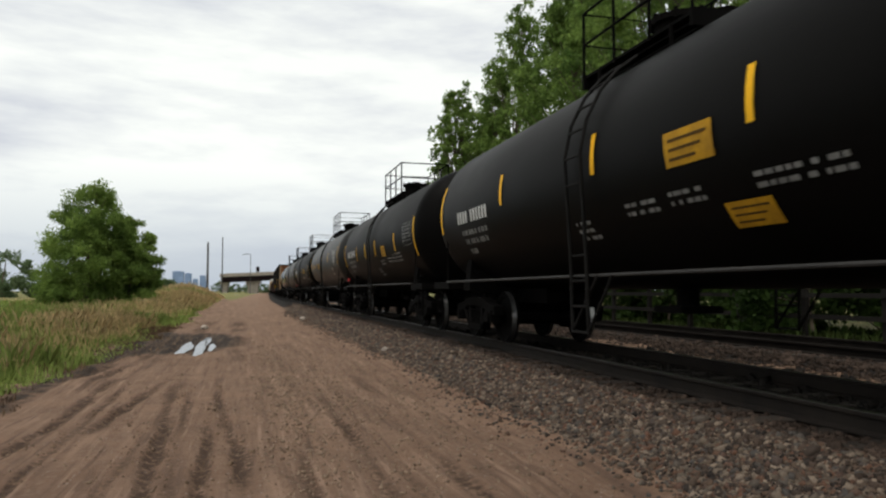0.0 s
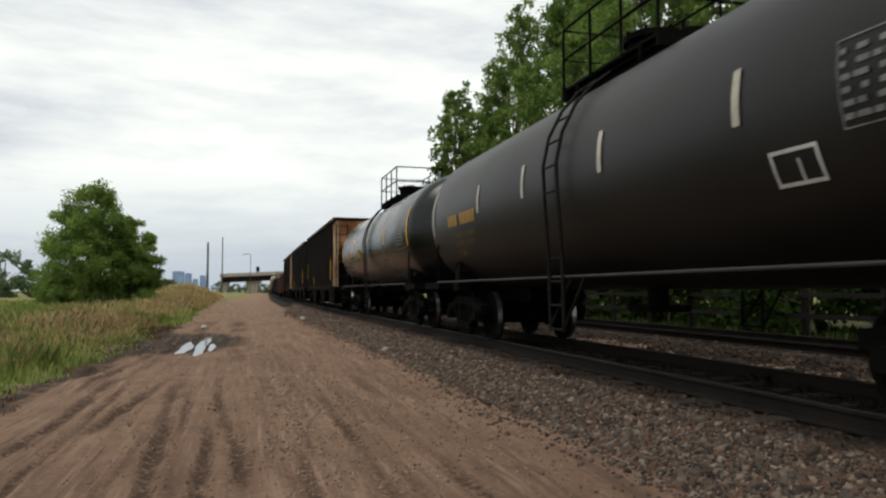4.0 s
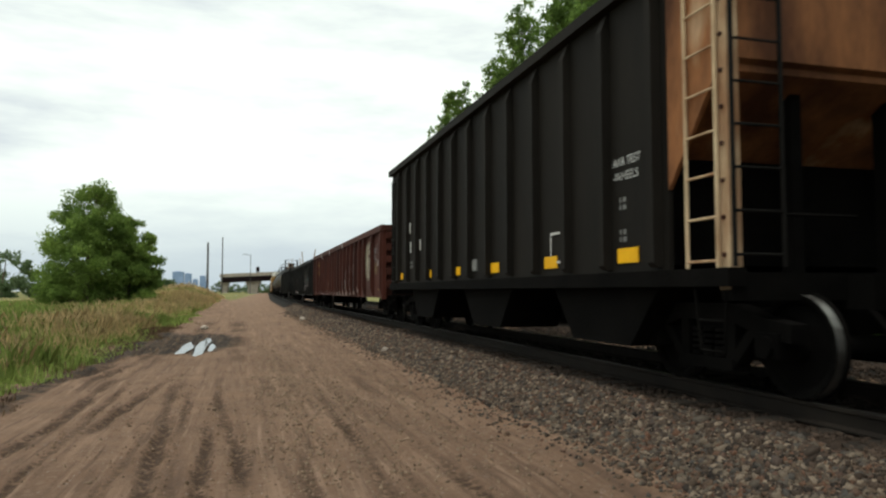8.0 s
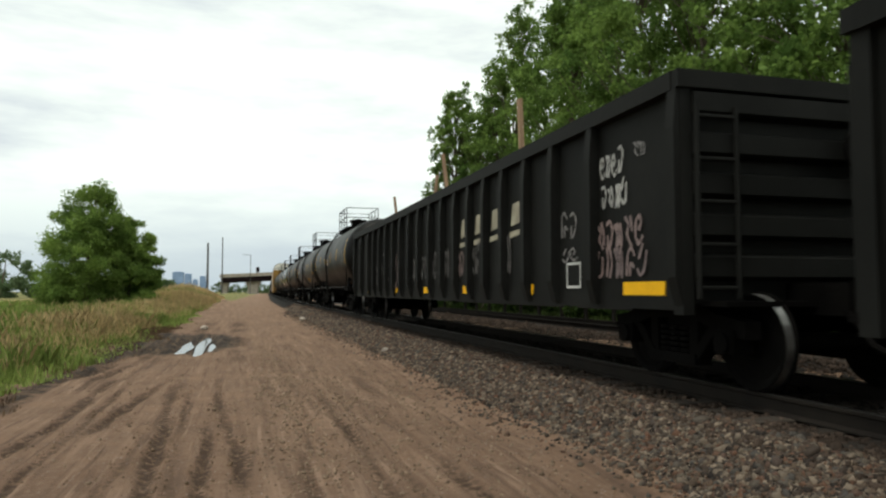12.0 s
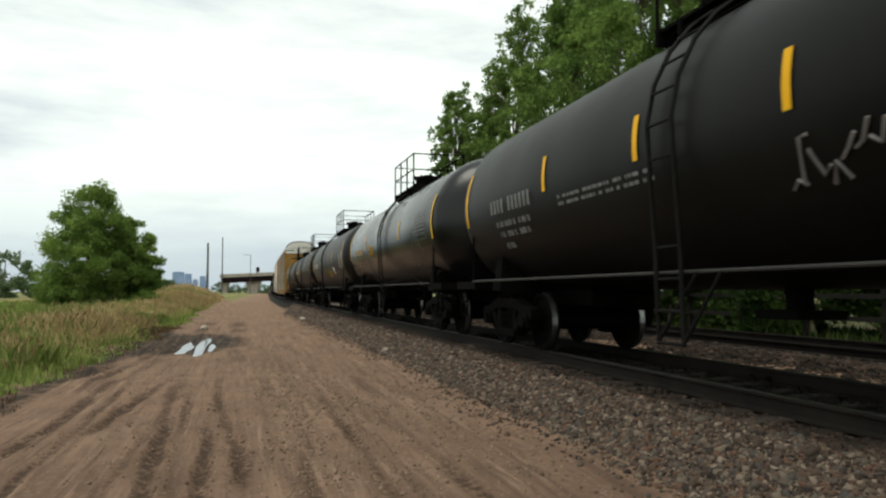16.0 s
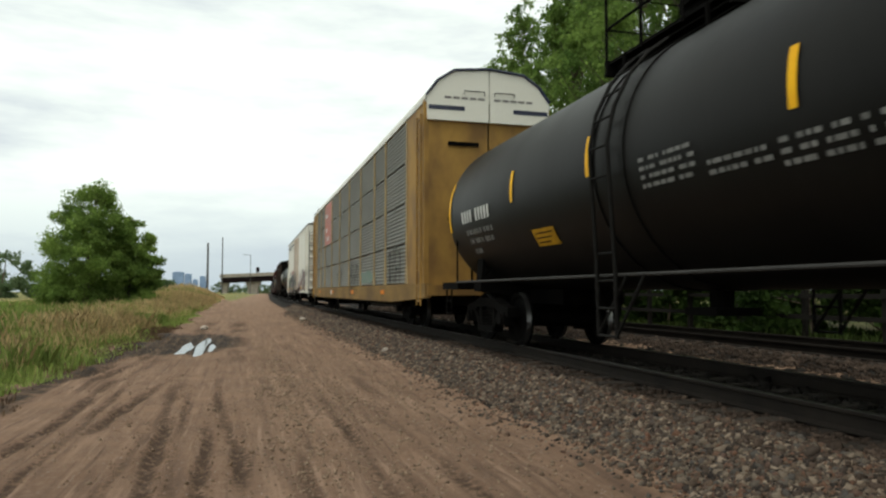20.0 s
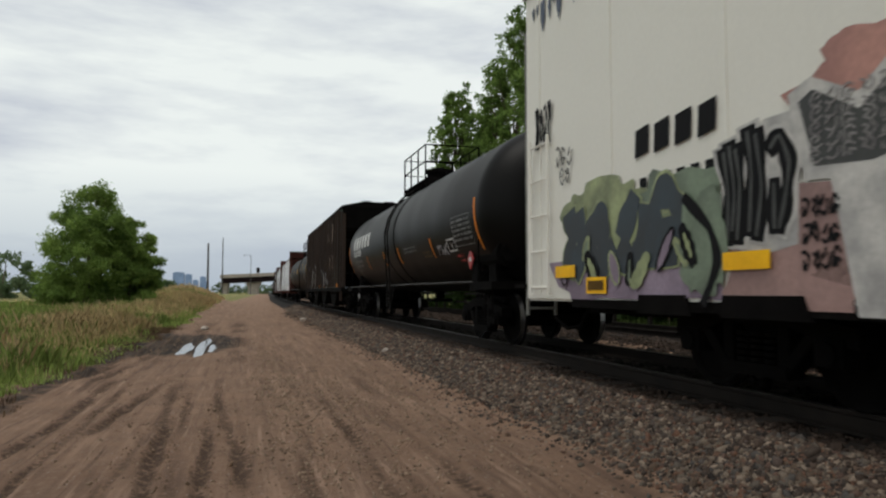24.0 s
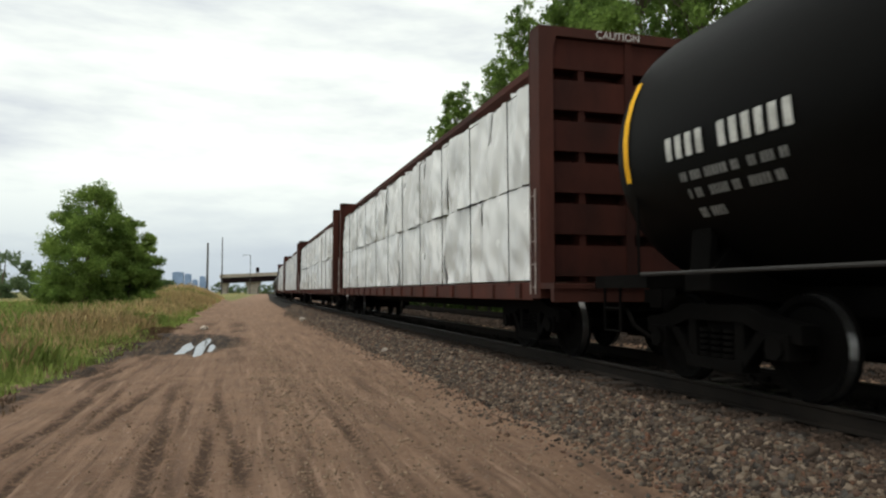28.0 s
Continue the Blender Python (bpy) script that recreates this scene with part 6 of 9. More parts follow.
# ---- ground: one sheet to the horizon ----
# tyre ruts: place across at 8 m, sideways drift per metre, half width, depth, start, end
RUTS = ((-2.08, 0.0, 0.075, 0.034, 0, 15.5), (-1.75, 0.0, 0.05, 0.030, 0, 14.5), (-1.65, 0.09, 0.075, 0.042, 7.5, 14), (-1.28, 0.01, 0.04, 0.016, 4, 10), (-1.02, 0.0, 0.045, 0.026, 0, 9), (-0.82, -0.045, 0.075, 0.050, 0, 14), (-0.65, -0.040, 0.05, 0.036, 0, 12), (-0.35, -0.02, 0.06, 0.044, 0, 10),
        (-0.15, -0.058, 0.055, 0.036, 0, 13.5), (0.02, -0.05, 0.04, 0.016, 4, 12), (0.25, -0.03, 0.045, 0.016, 5, 11), (0.58, 0.01, 0.06, 0.018, 0, 9), (1.09, 0.0, 0.065, 0.034, 0, 13), (1.30, 0.0, 0.04, 0.014, 0, 11), (1.72, 0.02, 0.08, 0.016, 0, 15), (-3.04, 0.045, 0.13, 0.060, 13, 27), (-2.55, 0.03, 0.10, 0.035, 12, 24), (-0.1, -0.02, 0.35, 0.02, 14, 40), (-1.9, 0.0, 0.3, 0.02, 16, 40))


PUDDLES = ((-1.55, 0.26, 19.2, 23.6), (-1.13, 0.24, 18.0, 26.4), (-0.85, 0.16, 20.2, 23.4))


def road_bend(y):
    return np.where(y > 40, np.minimum((np.maximum(y, 40) - 40) ** 2 / 6600, 1.515 + np.maximum(0, y - 140) * 0.0303), 0.0) + np.clip((y - 12) / 55, 0, 1) * 1.0


def wob(x, y, f, ph=0.0):
    return (np.sin(x * f + 1.3 * np.sin(y * f * 0.7 + ph)) + np.sin(y * f * 1.13 + 1.7 * np.sin(x * f * 0.81 + ph * 2.1)) + np.sin((x + y) * f * 0.77 + ph)) / 3


def vnoise(x, y, f, seed=0):
    """Smooth value noise between -1 and 1."""
    x, y = np.asarray(x, float) * f + 113.7, np.asarray(y, float) * f + 57.3
    xi, yi = np.floor(x), np.floor(y)
    u, v = x - xi, y - yi
    u, v = u * u * (3 - 2 * u), v * v * (3 - 2 * v)

    def h(a, b):
        q = np.sin(a * 127.1 + b * 311.7 + seed * 74.7) * 43758.5453
        return 2 * (q - np.floor(q)) - 1
    return (h(xi, yi) * (1 - u) + h(xi + 1, yi) * u) * (1 - v) + (h(xi, yi + 1) * (1 - u) + h(xi + 1, yi + 1) * u) * v


def rut_field(bx, y):
    """Depth of the tyre ruts and how churned the earth is, with broken, crumbled edges."""
    depth, churn = np.zeros_like(bx), np.zeros_like(bx)
    for k, (c, drift, w, d, y0, y1) in enumerate(RUTS):
        line = c + drift * (y - 8) + 0.05 * vnoise(y, y * 0, 0.45, k) + 0.03 * vnoise(y, y * 0, 1.7, k + 40)
        off = (bx - line) / (w * (1 + 0.35 * vnoise(bx, y, 2.6, k + 9)))
        ends = np.clip((y - y0) / 1.5, 0, 1) * np.clip((y1 - y) / 3.0, 0, 1)
        uneven = np.clip(0.62 + 0.75 * vnoise(y, bx * 0, 0.8, k + 70), 0.1, 1.2) * ends
        g = np.exp(-off ** 2) * uneven
        depth += 1.5 * d * g - 0.35 * d * np.exp(-(np.abs(off) - 1.8) ** 2 * 2) * uneven
        churn = np.maximum(churn, g * min(1, d / 0.035))
    return depth, churn


def ground_z(x, y):
    """Height of the ground, for arrays."""
    x, y = np.asarray(x, float), np.asarray(y, float)
    bx = x - road_bend(y) * np.clip(-(x - 2.5) / 5, 0, 1)
    z = 0.025 * wob(x, y, 1.1) + 0.012 * wob(x, y, 3.7, 2.0)
    near = np.clip((60 - y) / 30, 0, 1)
    depth, churn = rut_field(bx, y)
    z += near * (-0.6 * depth + churn * 0.014 * vnoise(x, y, 6.5, 3) + 0.006 * vnoise(x, y, 5.0, 5) + 0.009 * vnoise(x, y, 2.3, 6))
    # grass bank at the road's left, low field behind it
    bank = np.clip((-3.4 - bx) / 3.0, 0, 1)
    bank = bank * bank * (3 - 2 * bank)
    z += bank * (0.34 + 0.08 * wob(x, y, 0.35, 1.0))
    z += 1.5 * np.exp(-(((x + 6.0) / 4.0) ** 2 + ((y - 82) / 22) ** 2))
    # wet hollow with puddles
    z -= 0.06 * np.exp(-(((bx + 1.6) / 1.5) ** 2 + ((y - 23) / 5.5) ** 2))
    for c, w, y0, y1 in PUDDLES:
        z -= 0.10 * np.exp(-((x - c) / (w * 0.75)) ** 2) / (1 + np.exp(np.clip(-(y - y0) * 3, -40, 40))) / (1 + np.exp(np.clip((y - y1) * 3, -40, 40)))
    # rise under the ballast and beyond the tracks
    tx = x - road_bend(y) + np.clip((y - 12) / 55, 0, 1) * 1.0
    rise = np.clip((tx - 2.75) / 1.6, 0, 1)
    z += rise * 0.30
    z -= 0.25 * np.clip((tx - 13.2) / 3, 0, 1)
    return z


def axis_steps(parts):
    out = []
    for a, b, n in parts:
        out += list(np.linspace(a, b, n, endpoint=False))
    return np.array(out + [parts[-1][1]])


gx = axis_steps(((-2500, -300, 8), (-300, -40, 14), (-40, -9, 30), (-9, -3.4, 50), (-3.4, 3.2, 135), (3.2, 16, 44), (16, 60, 20), (60, 300, 12), (300, 2500, 8)))
gy = axis_steps(((-300, -20, 12), (-20, 3.5, 30), (3.5, 16, 170), (16, 34, 110), (34, 70, 60), (70, 160, 50), (160, 600, 30), (600, 4200, 14)))
GX, GY = np.meshgrid(gx, gy, indexing="ij")
GZ = ground_z(GX, GY)
nx, ny = len(gx), len(gy)
ii, jj = np.meshgrid(np.arange(nx - 1), np.arange(ny - 1), indexing="ij")
a0 = (ii * ny + jj).ravel()
gfaces = np.stack([a0, a0 + ny, a0 + ny + 1, a0 + 1], 1)


def big_mesh(name, verts, faces, mat, smooth=False):
    """A mesh straight from arrays (all faces with the same number of corners)."""
    me = bpy.data.meshes.new(name)
    k = faces.shape[1]
    me.vertices.add(len(verts))
    me.vertices.foreach_set("co", np.ascontiguousarray(verts, dtype=np.float32).ravel())
    me.loops.add(faces.size)
    me.loops.foreach_set("vertex_index", np.ascontiguousarray(faces, dtype=np.int32).ravel())
    me.polygons.add(len(faces))
    me.polygons.foreach_set("loop_start", np.arange(0, faces.size, k, dtype=np.int32))
    me.polygons.foreach_set("loop_total", np.full(len(faces), k, dtype=np.int32))
    if smooth:
        me.polygons.foreach_set("use_smooth", np.ones(len(faces), dtype=bool))
    me.update(calc_edges=True)
    me.validate()
    for m in (mat if isinstance(mat, (list, tuple)) else [mat]):
        me.materials.append(m)
    return me


def ground_material():
    """Dirt road, muddy hollow, turf: areas marked on the sheet, their borders broken up by noise."""
    m = bpy.data.materials.new("ground")
    m.use_nodes = True
    nt = m.node_tree
    b = nt.nodes["Principled BSDF"]
    lk = nt.links.new

    def node(kind, **kw):
        n = nt.nodes.new(kind)
        for k, val in kw.items():
            n.inputs[k.replace("_", " ")].default_value = val
        return n

    def mixc(fac, a, c):
        n = nt.nodes.new("ShaderNodeMix")
        n.data_type = "RGBA"
        lk(fac, n.inputs["Factor"])
        for sock, val in (("A", a), ("B", c)):
            if isinstance(val, tuple):
                n.inputs[sock].default_value = (*val, 1)
            else:
                lk(val, n.inputs[sock])
        return n.outputs["Result"]

    def steps(val, lo, hi):
        n = node("ShaderNodeMapRange", From_Min=lo, From_Max=hi)
        lk(val, n.inputs["Value"])
        return n.outputs["Result"]

    tc = node("ShaderNodeTexCoord")
    tex = []
    for sc, det in ((0.35, 5), (2.2, 6), (14, 6), (75, 4)):
        n = node("ShaderNodeTexNoise", Scale=sc, Detail=det, Roughness=0.62)
        lk(tc.outputs["Object"], n.inputs["Vector"])
        tex.append(n.outputs["Fac"])
    peb = node("ShaderNodeTexVoronoi", Scale=26.0)
    lk(tc.outputs["Object"], peb.inputs["Vector"])
    dirt = mixc(steps(tex[0], 0.35, 0.65), (0.180, 0.112, 0.076), (0.256, 0.161, 0.110))
    dirt = mixc(steps(tex[1], 0.42, 0.7), dirt, (0.167, 0.107, 0.075))
    dirt = mixc(steps(tex[2], 0.5, 0.78), dirt, (0.274, 0.186, 0.135))
    dirt = mixc(steps(tex[3], 0.58, 0.8), dirt, (0.122, 0.084, 0.064))
    stone = mixc(steps(peb.outputs["Color"], 0.80, 0.84), dirt, (0.345, 0.277, 0.253))
    near = steps(peb.outputs["Distance"], 0.30, 0.22)
    dirt = mixc(near, dirt, stone)
    smap = node("ShaderNodeMapping")
    smap.inputs["Scale"].default_value = (4.5, 0.28, 1.0)
    streak = node("ShaderNodeTexNoise", Scale=1.0, Detail=5.0, Roughness=0.6)
    lk(tc.outputs["Object"], smap.inputs["Vector"])
    lk(smap.outputs["Vector"], streak.inputs["Vector"])
    dirt = mixc(steps(streak.outputs["Fac"], 0.54, 0.72), dirt, (0.122, 0.078, 0.057))
    dirt = mixc(steps(streak.outputs["Fac"], 0.45, 0.30), dirt, (0.295, 0.194, 0.139))
    fmap = node("ShaderNodeMapping")
    fmap.inputs["Scale"].default_value = (13.0, 0.45, 1.0)
    thin = node("ShaderNodeTexNoise", Scale=1.0, Detail=4.0, Roughness=0.6)
    lk(tc.outputs["Object"], fmap.inputs["Vector"])
    lk(fmap.outputs["Vector"], thin.inputs["Vector"])
    dirt = mixc(steps(thin.outputs["Fac"], 0.56, 0.70), dirt, (0.132, 0.085, 0.061))
    dirt = mixc(steps(thin.outputs["Fac"], 0.42, 0.30), dirt, (0.304, 0.203, 0.148))
    rut = node("ShaderNodeAttribute")
    rut.attribute_name = "rut"
    clod = nt.nodes.new("ShaderNodeMath")
    clod.operation = "MULTIPLY"
    lk(rut.outputs["Fac"], clod.inputs[0])
    lk(steps(tex[2], 0.36, 0.62), clod.inputs[1])
    dirt = mixc(steps(clod.outputs["Value"], 0.03, 0.36), dirt, (0.073, 0.046, 0.032))
    turf = mixc(steps(tex[1], 0.4, 0.62), (0.10, 0.13, 0.038), (0.24, 0.19, 0.09))
    area = node("ShaderNodeAttribute")
    area.attribute_name = "turf"
    wet = node("ShaderNodeAttribute")
    wet.attribute_name = "wet"

    def broken(sock):
        add = nt.nodes.new("ShaderNodeMath")
        add.operation = "MULTIPLY_ADD"
        add.inputs[1].default_value = 0.7
        lk(tex[1], add.inputs[0])
        lk(sock, add.inputs[2])
        return steps(add.outputs["Value"], 0.78, 0.95)

    wetf = broken(wet.outputs["Fac"])
    mud = mixc(steps(tex[2], 0.35, 0.65), (0.032, 0.022, 0.016), (0.070, 0.047, 0.033))
    mud = mixc(steps(streak.outputs["Fac"], 0.50, 0.60), mud, (0.022, 0.015, 0.011))
    mud = mixc(steps(streak.outputs["Fac"], 0.46, 0.34), mud, (0.115, 0.076, 0.053))
    col = mixc(wetf, dirt, mud)
    col = mixc(broken(area.outputs["Fac"]), col, turf)
    lk(col, b.inputs["Base Color"])
    rg = node("ShaderNodeMapRange", To_Min=0.95, To_Max=0.8)
    lk(wetf, rg.inputs["Value"])
    lk(rg.outputs["Result"], b.inputs["Roughness"])
    b.inputs["Specular IOR Level"].default_value = 0.12
    bp = node("ShaderNodeBump", Strength=1.0, Distance=0.03)
    add = nt.nodes.new("ShaderNodeMath")
    add.operation = "ADD"
    lk(tex[2], add.inputs[0])
    lk(tex[3], add.inputs[1])
    lk(add.outputs["Value"], bp.inputs["Height"])
    lk(bp.outputs["Normal"], b.inputs["Normal"])
    return m


M_GROUND = ground_material()
me = big_mesh("ground", np.stack([GX, GY, GZ], -1).reshape(-1, 3), gfaces, M_GROUND, True)
fx, fy = GX.ravel(), GY.ravel()
fb = fx - road_bend(fy)
turf_w = np.clip((-3.3 - fb) / 0.8, 0, 1) + np.clip((fb - 13.5) / 1.5, 0, 1) + np.clip((fy - 330) / 100, 0, 1) * np.clip((np.abs(fb + 1.0) - 5.5) / 3.0, 0, 1)
wet_w = np.exp(-(((fb + 1.7) / 1.5) ** 2 + ((fy - 23.0) / 4.8) ** 2)) * 1.15 + 0.60 * np.exp(-((fb + 3.05) / 0.45) ** 2) * np.clip((34 - fy) / 8, 0, 1)
rut_w = rut_field(fb, fy)[1] * np.clip((55 - fy) / 25, 0, 1)
for nm, val in (("turf", turf_w), ("wet", wet_w), ("rut", rut_w)):
    at = me.attributes.new(nm, "FLOAT", "POINT")
    at.data.foreach_set("value", np.clip(val, 0, 1.2).astype(np.float32))
tagged(new("ground", me), "brown dirt road with tyre ruts beside rough grass", "ground", kind="structure")


M_CLOD = material("crumbled earth", (0.17, 0.113, 0.075), (0.10, 0.067, 0.045), rough=0.95, scale=4, fine=40, bump=0.4, random_tint=0.35, spec=0.1)
M_PEBBLE = material("dusty pebble", (0.23, 0.165, 0.117), (0.15, 0.104, 0.072), rough=0.95, scale=4, fine=40, bump=0.3, random_tint=0.3, spec=0.2)
# Dirty shoulder stone; also carries the train's shade between the two tracks.
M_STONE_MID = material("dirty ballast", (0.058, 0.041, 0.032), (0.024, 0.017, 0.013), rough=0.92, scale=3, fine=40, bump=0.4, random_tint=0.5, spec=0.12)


# ---- track ----
def sweep(name, profile, off, mat, label, s0=-40, s1=520, z=0.0, parent=None):
    """A long bar along the track: profile of (x, z)."""
    bm = BM()
    rings = []
    s = s0
    while s <= s1:
        p, a = track(s, off)
        rings.append([bm.verts.new((p.x + q[0] * math.cos(a), p.y - q[0] * math.sin(a), z + q[1])) for q in profile])
        s += 5 if s < 160 else 20
    n = len(profile)
    for a, b in zip(rings, rings[1:]):
        for i in range(n):
            bm.faces.new((a[i], a[(i + 1) % n], b[(i + 1) % n], b[i]))
    bm.faces.new(rings[0][::-1])
    bm.faces.new(rings[-1])
    bmesh.ops.recalc_face_normals(bm, faces=bm.faces)
    return part(name, bm, mat, parent, label)


RAIL = [(-0.07, -0.18), (0.07, -0.18), (0.07, -0.165), (0.012, -0.145), (0.012, -0.045), (0.036, -0.035), (0.036, -0.004), (-0.036, -0.004), (-0.036, -0.035), (-0.012, -0.045), (-0.012, -0.145), (-0.07, -0.165)]
HEAD = [(-0.033, -0.005), (0.033, -0.005), (0.03, 0.0), (-0.03, 0.0)]
TRACK2 = 5.1
for nm, mid in (("near_track", 0.0), ("far_track", TRACK2)):
    tr_ob = tagged(new(nm), "standard gauge railway track with rusty rails on timber ties" if mid else "standard gauge railway track under the passing train", "railway track", kind="structure")
    for s in (-0.7525, 0.7525):
        sweep("rail", RAIL, mid + s, M_RAIL, "rust brown steel rail", z=RAIL_Z, parent=tr_ob)
        sweep("rail_head", HEAD, mid + s, M_RAILTOP if not mid else M_RAIL, "worn running surface", z=RAIL_Z, parent=tr_ob)
    bm = BM()
    box(bm, -1.3, 1.3, -0.115, 0.115, RAIL_Z - 0.36, RAIL_Z - 0.18)
    bmesh.ops.bevel(bm, geom=bm.edges[:], offset=0.012, segments=1, affect="EDGES")
    tie = None
    for k in range(150):
        p, a = track(-10 + k * 0.53, mid)
        m = Matrix.Translation((p.x + random.uniform(-0.04, 0.04), p.y, random.uniform(-0.01, 0.01))) @ pose(0, 0, 0, 0, 0, -math.degrees(a) + random.uniform(-0.6, 0.6))
        if tie is None:
            tie = part("tie", bm, M_TIE, tr_ob, "dark timber tie", at=m)
        else:
            again(tie, m)
# ballast bed under both tracks
BED = [(-2.42, 0.03), (-1.55, RAIL_Z - 0.205), (1.6, RAIL_Z - 0.215), (2.5, RAIL_Z - 0.30), (3.4, RAIL_Z - 0.215), (6.7, RAIL_Z - 0.205), (8.3, 0.05), (8.3, -0.5), (-2.42, -0.5)]
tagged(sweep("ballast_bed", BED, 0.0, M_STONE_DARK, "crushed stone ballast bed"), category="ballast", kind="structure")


def stones(name, n, region, size, mat, seed, label, zf, spots=None):
    """Loose angular stones, joined: region of (y0, y1, power) and offsets across."""
    rng = np.random.default_rng(seed)
    y0, y1, pw, x0, x1 = region
    y = y0 + (y1 - y0) * rng.random(n) ** pw
    x = rng.uniform(x0, x1, n)
    if spots is not None:
        x, y = spots(rng, n)
        x = x - TRACK_X - (road_bend(y) - np.clip((y - 12) / 55, 0, 1))
    s = size * np.exp(rng.normal(0, 0.31, n)) * (1 + np.maximum(0, y - 15) * 0.025)
    base = np.array([(-1, -1, -1), (1, -1, -1), (1, 1, -1), (-1, 1, -1), (-1, -1, 1), (1, -1, 1), (1, 1, 1), (-1, 1, 1)], float)
    v = base[None] * (1 + rng.uniform(-0.42, 0.25, (n, 8, 3)))
    v *= np.stack([rng.uniform(0.7, 1.15, n), rng.uniform(0.7, 1.25, n), rng.uniform(0.45, 0.85, n)], 1)[:, None]
    q = rng.normal(size=(n, 4))
    q /= np.linalg.norm(q, axis=1)[:, None]
    w, a, b, c = q.T
    R = np.stack([np.stack([1 - 2 * (b * b + c * c), 2 * (a * b - c * w), 2 * (a * c + b * w)], 1), np.stack([2 * (a * b + c * w), 1 - 2 * (a * a + c * c), 2 * (b * c - a * w)], 1), np.stack([2 * (a * c - b * w), 2 * (b * c + a * w), 1 - 2 * (a * a + b * b)], 1)], 1)
    v = np.einsum("nij,nkj->nki", R, v) * (s / 2)[:, None, None]
    px = TRACK_X + x + (road_bend(y) - np.clip((y - 12) / 55, 0, 1))
    v += np.stack([px, y, zf(x, y) + 0.18 * s], 1)[:, None]
    F = np.array([(0, 3, 2, 1), (4, 5, 6, 7), (0, 1, 5, 4), (1, 2, 6, 5), (2, 3, 7, 6), (3, 0, 4, 7)])
    faces = (np.arange(n)[:, None, None] * 8 + F[None]).reshape(-1, 4)
    me = big_mesh(name, v.reshape(-1, 3), faces, mat)
    return tagged(new(name, me), label, "gravel", kind="stuff")


def bed_z(x, y):
    return np.interp(x, [p[0] for p in BED[:7]], [p[1] for p in BED[:7]])


stones("ballast_gravel", 92000, (3.0, 60, 1.9, -2.38, -1.3), 0.031, M_STONE, 3, "loose angular grey and brown ballast stones", bed_z)
stones("rear_gravel", 6000, (-12, 3.05, 0.6, -2.42, -1.0), 0.06, M_STONE, 23, "ballast stones behind the view", bed_z)
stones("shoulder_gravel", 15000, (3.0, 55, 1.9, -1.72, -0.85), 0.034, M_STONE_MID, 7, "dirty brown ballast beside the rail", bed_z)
stones("track_gravel", 8000, (3.0, 50, 1.6, -0.7, 2.6), 0.06, M_STONE_DARK, 4, "ballast between the rails, train shade in its colour", bed_z)
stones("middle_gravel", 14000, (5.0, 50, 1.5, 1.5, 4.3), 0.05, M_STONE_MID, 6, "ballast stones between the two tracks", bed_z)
def foot(rng, n):
    """Places along the foot of the ballast, thinning out toward the road."""
    y = 3.0 + 50 * rng.random(n) ** 1.8
    return TRACK_X - 2.32 - 0.20 * np.abs(rng.normal(size=n)) * (1 + 0.7 * vnoise(y, y * 0, 0.6, 77)) + road_bend(y) - np.clip((y - 12) / 55, 0, 1), y


stones("ballast_edge_gravel", 3800, (3.0, 60, 1.8, -2.75, -2.25), 0.026, M_STONE, 8, "stones strewn along the foot of the ballast", lambda x, y: np.maximum(bed_z(np.maximum(x, -2.42), y) * (x > -2.42) - 0.02, ground_z(x + TRACK_X, y) - 0.006), foot)


def along_ruts(rng, n):
    """Places in and beside the tyre ruts."""
    table = np.array(RUTS)
    k = rng.choice(len(table), n, p=table[:, 3] / table[:, 3].sum())
    y = np.maximum(4.0, table[k, 4]) + (table[k, 5] - np.maximum(4.0, table[k, 4])) * rng.random(n)
    return table[k, 0] + table[k, 1] * (y - 8) + rng.normal(size=n) * table[k, 2] * 1.1 + road_bend(y), y


stones("dirt_clods", 2600, (4, 20, 1, -8, -3), 0.016, M_CLOD, 16, "dark crumbled clods of earth along the tyre ruts", lambda x, y: ground_z(x + TRACK_X, y) - 0.004, along_ruts)
stones("road_gravel", 4200, (6.5, 22, 1.3, -5.3, -3.6), 0.019, M_PEBBLE, 15, "pale gravel worked up along the road", lambda x, y: ground_z(x + TRACK_X, y), lambda rng, n: (0.62 + rng.choice((-0.12, 0.1, 0.75, 1.6), n) + 0.22 * rng.normal(size=n), np.clip(11 + 5 * rng.normal(size=n), 4, 30)))
stones("scattered_pebbles", 1300, (3.5, 45, 1.8, -8.0, -2.5), 0.02, M_PEBBLE, 5, "small pebbles scattered on the dirt road", lambda x, y: ground_z(x + TRACK_X, y))


# ---- plants ----
def leaves(centres, radii, counts, size, rng):
    """Leaf quads in clumps round centres; returns vertices and faces."""
    k = np.repeat(np.arange(len(centres)), counts)
    n = len(k)
    d = rng.normal(size=(n, 3))
    d /= np.linalg.norm(d, axis=1)[:, None]
    p = centres[k] + d * (radii[k] * rng.random(n) ** 0.5)[:, None] * np.array([1, 1, 0.8])
    p += rng.normal(size=(n, 3)) * (radii[k] * 0.26)[:, None]
    u = rng.normal(size=(n, 3)) + d * 0.6
    u /= np.linalg.norm(u, axis=1)[:, None]
    w = np.cross(u, rng.normal(size=(n, 3)))
    w /= np.linalg.norm(w, axis=1)[:, None]
    s = size * rng.uniform(0.55, 1.3, n)[:, None]
    mid = p + u * s * 0.5
    q = np.stack([p, mid + w * s * 0.36, p + u * s, mid - w * s * 0.36], 1)
    return q.reshape(-1, 3), np.arange(n * 4).reshape(-1, 4)


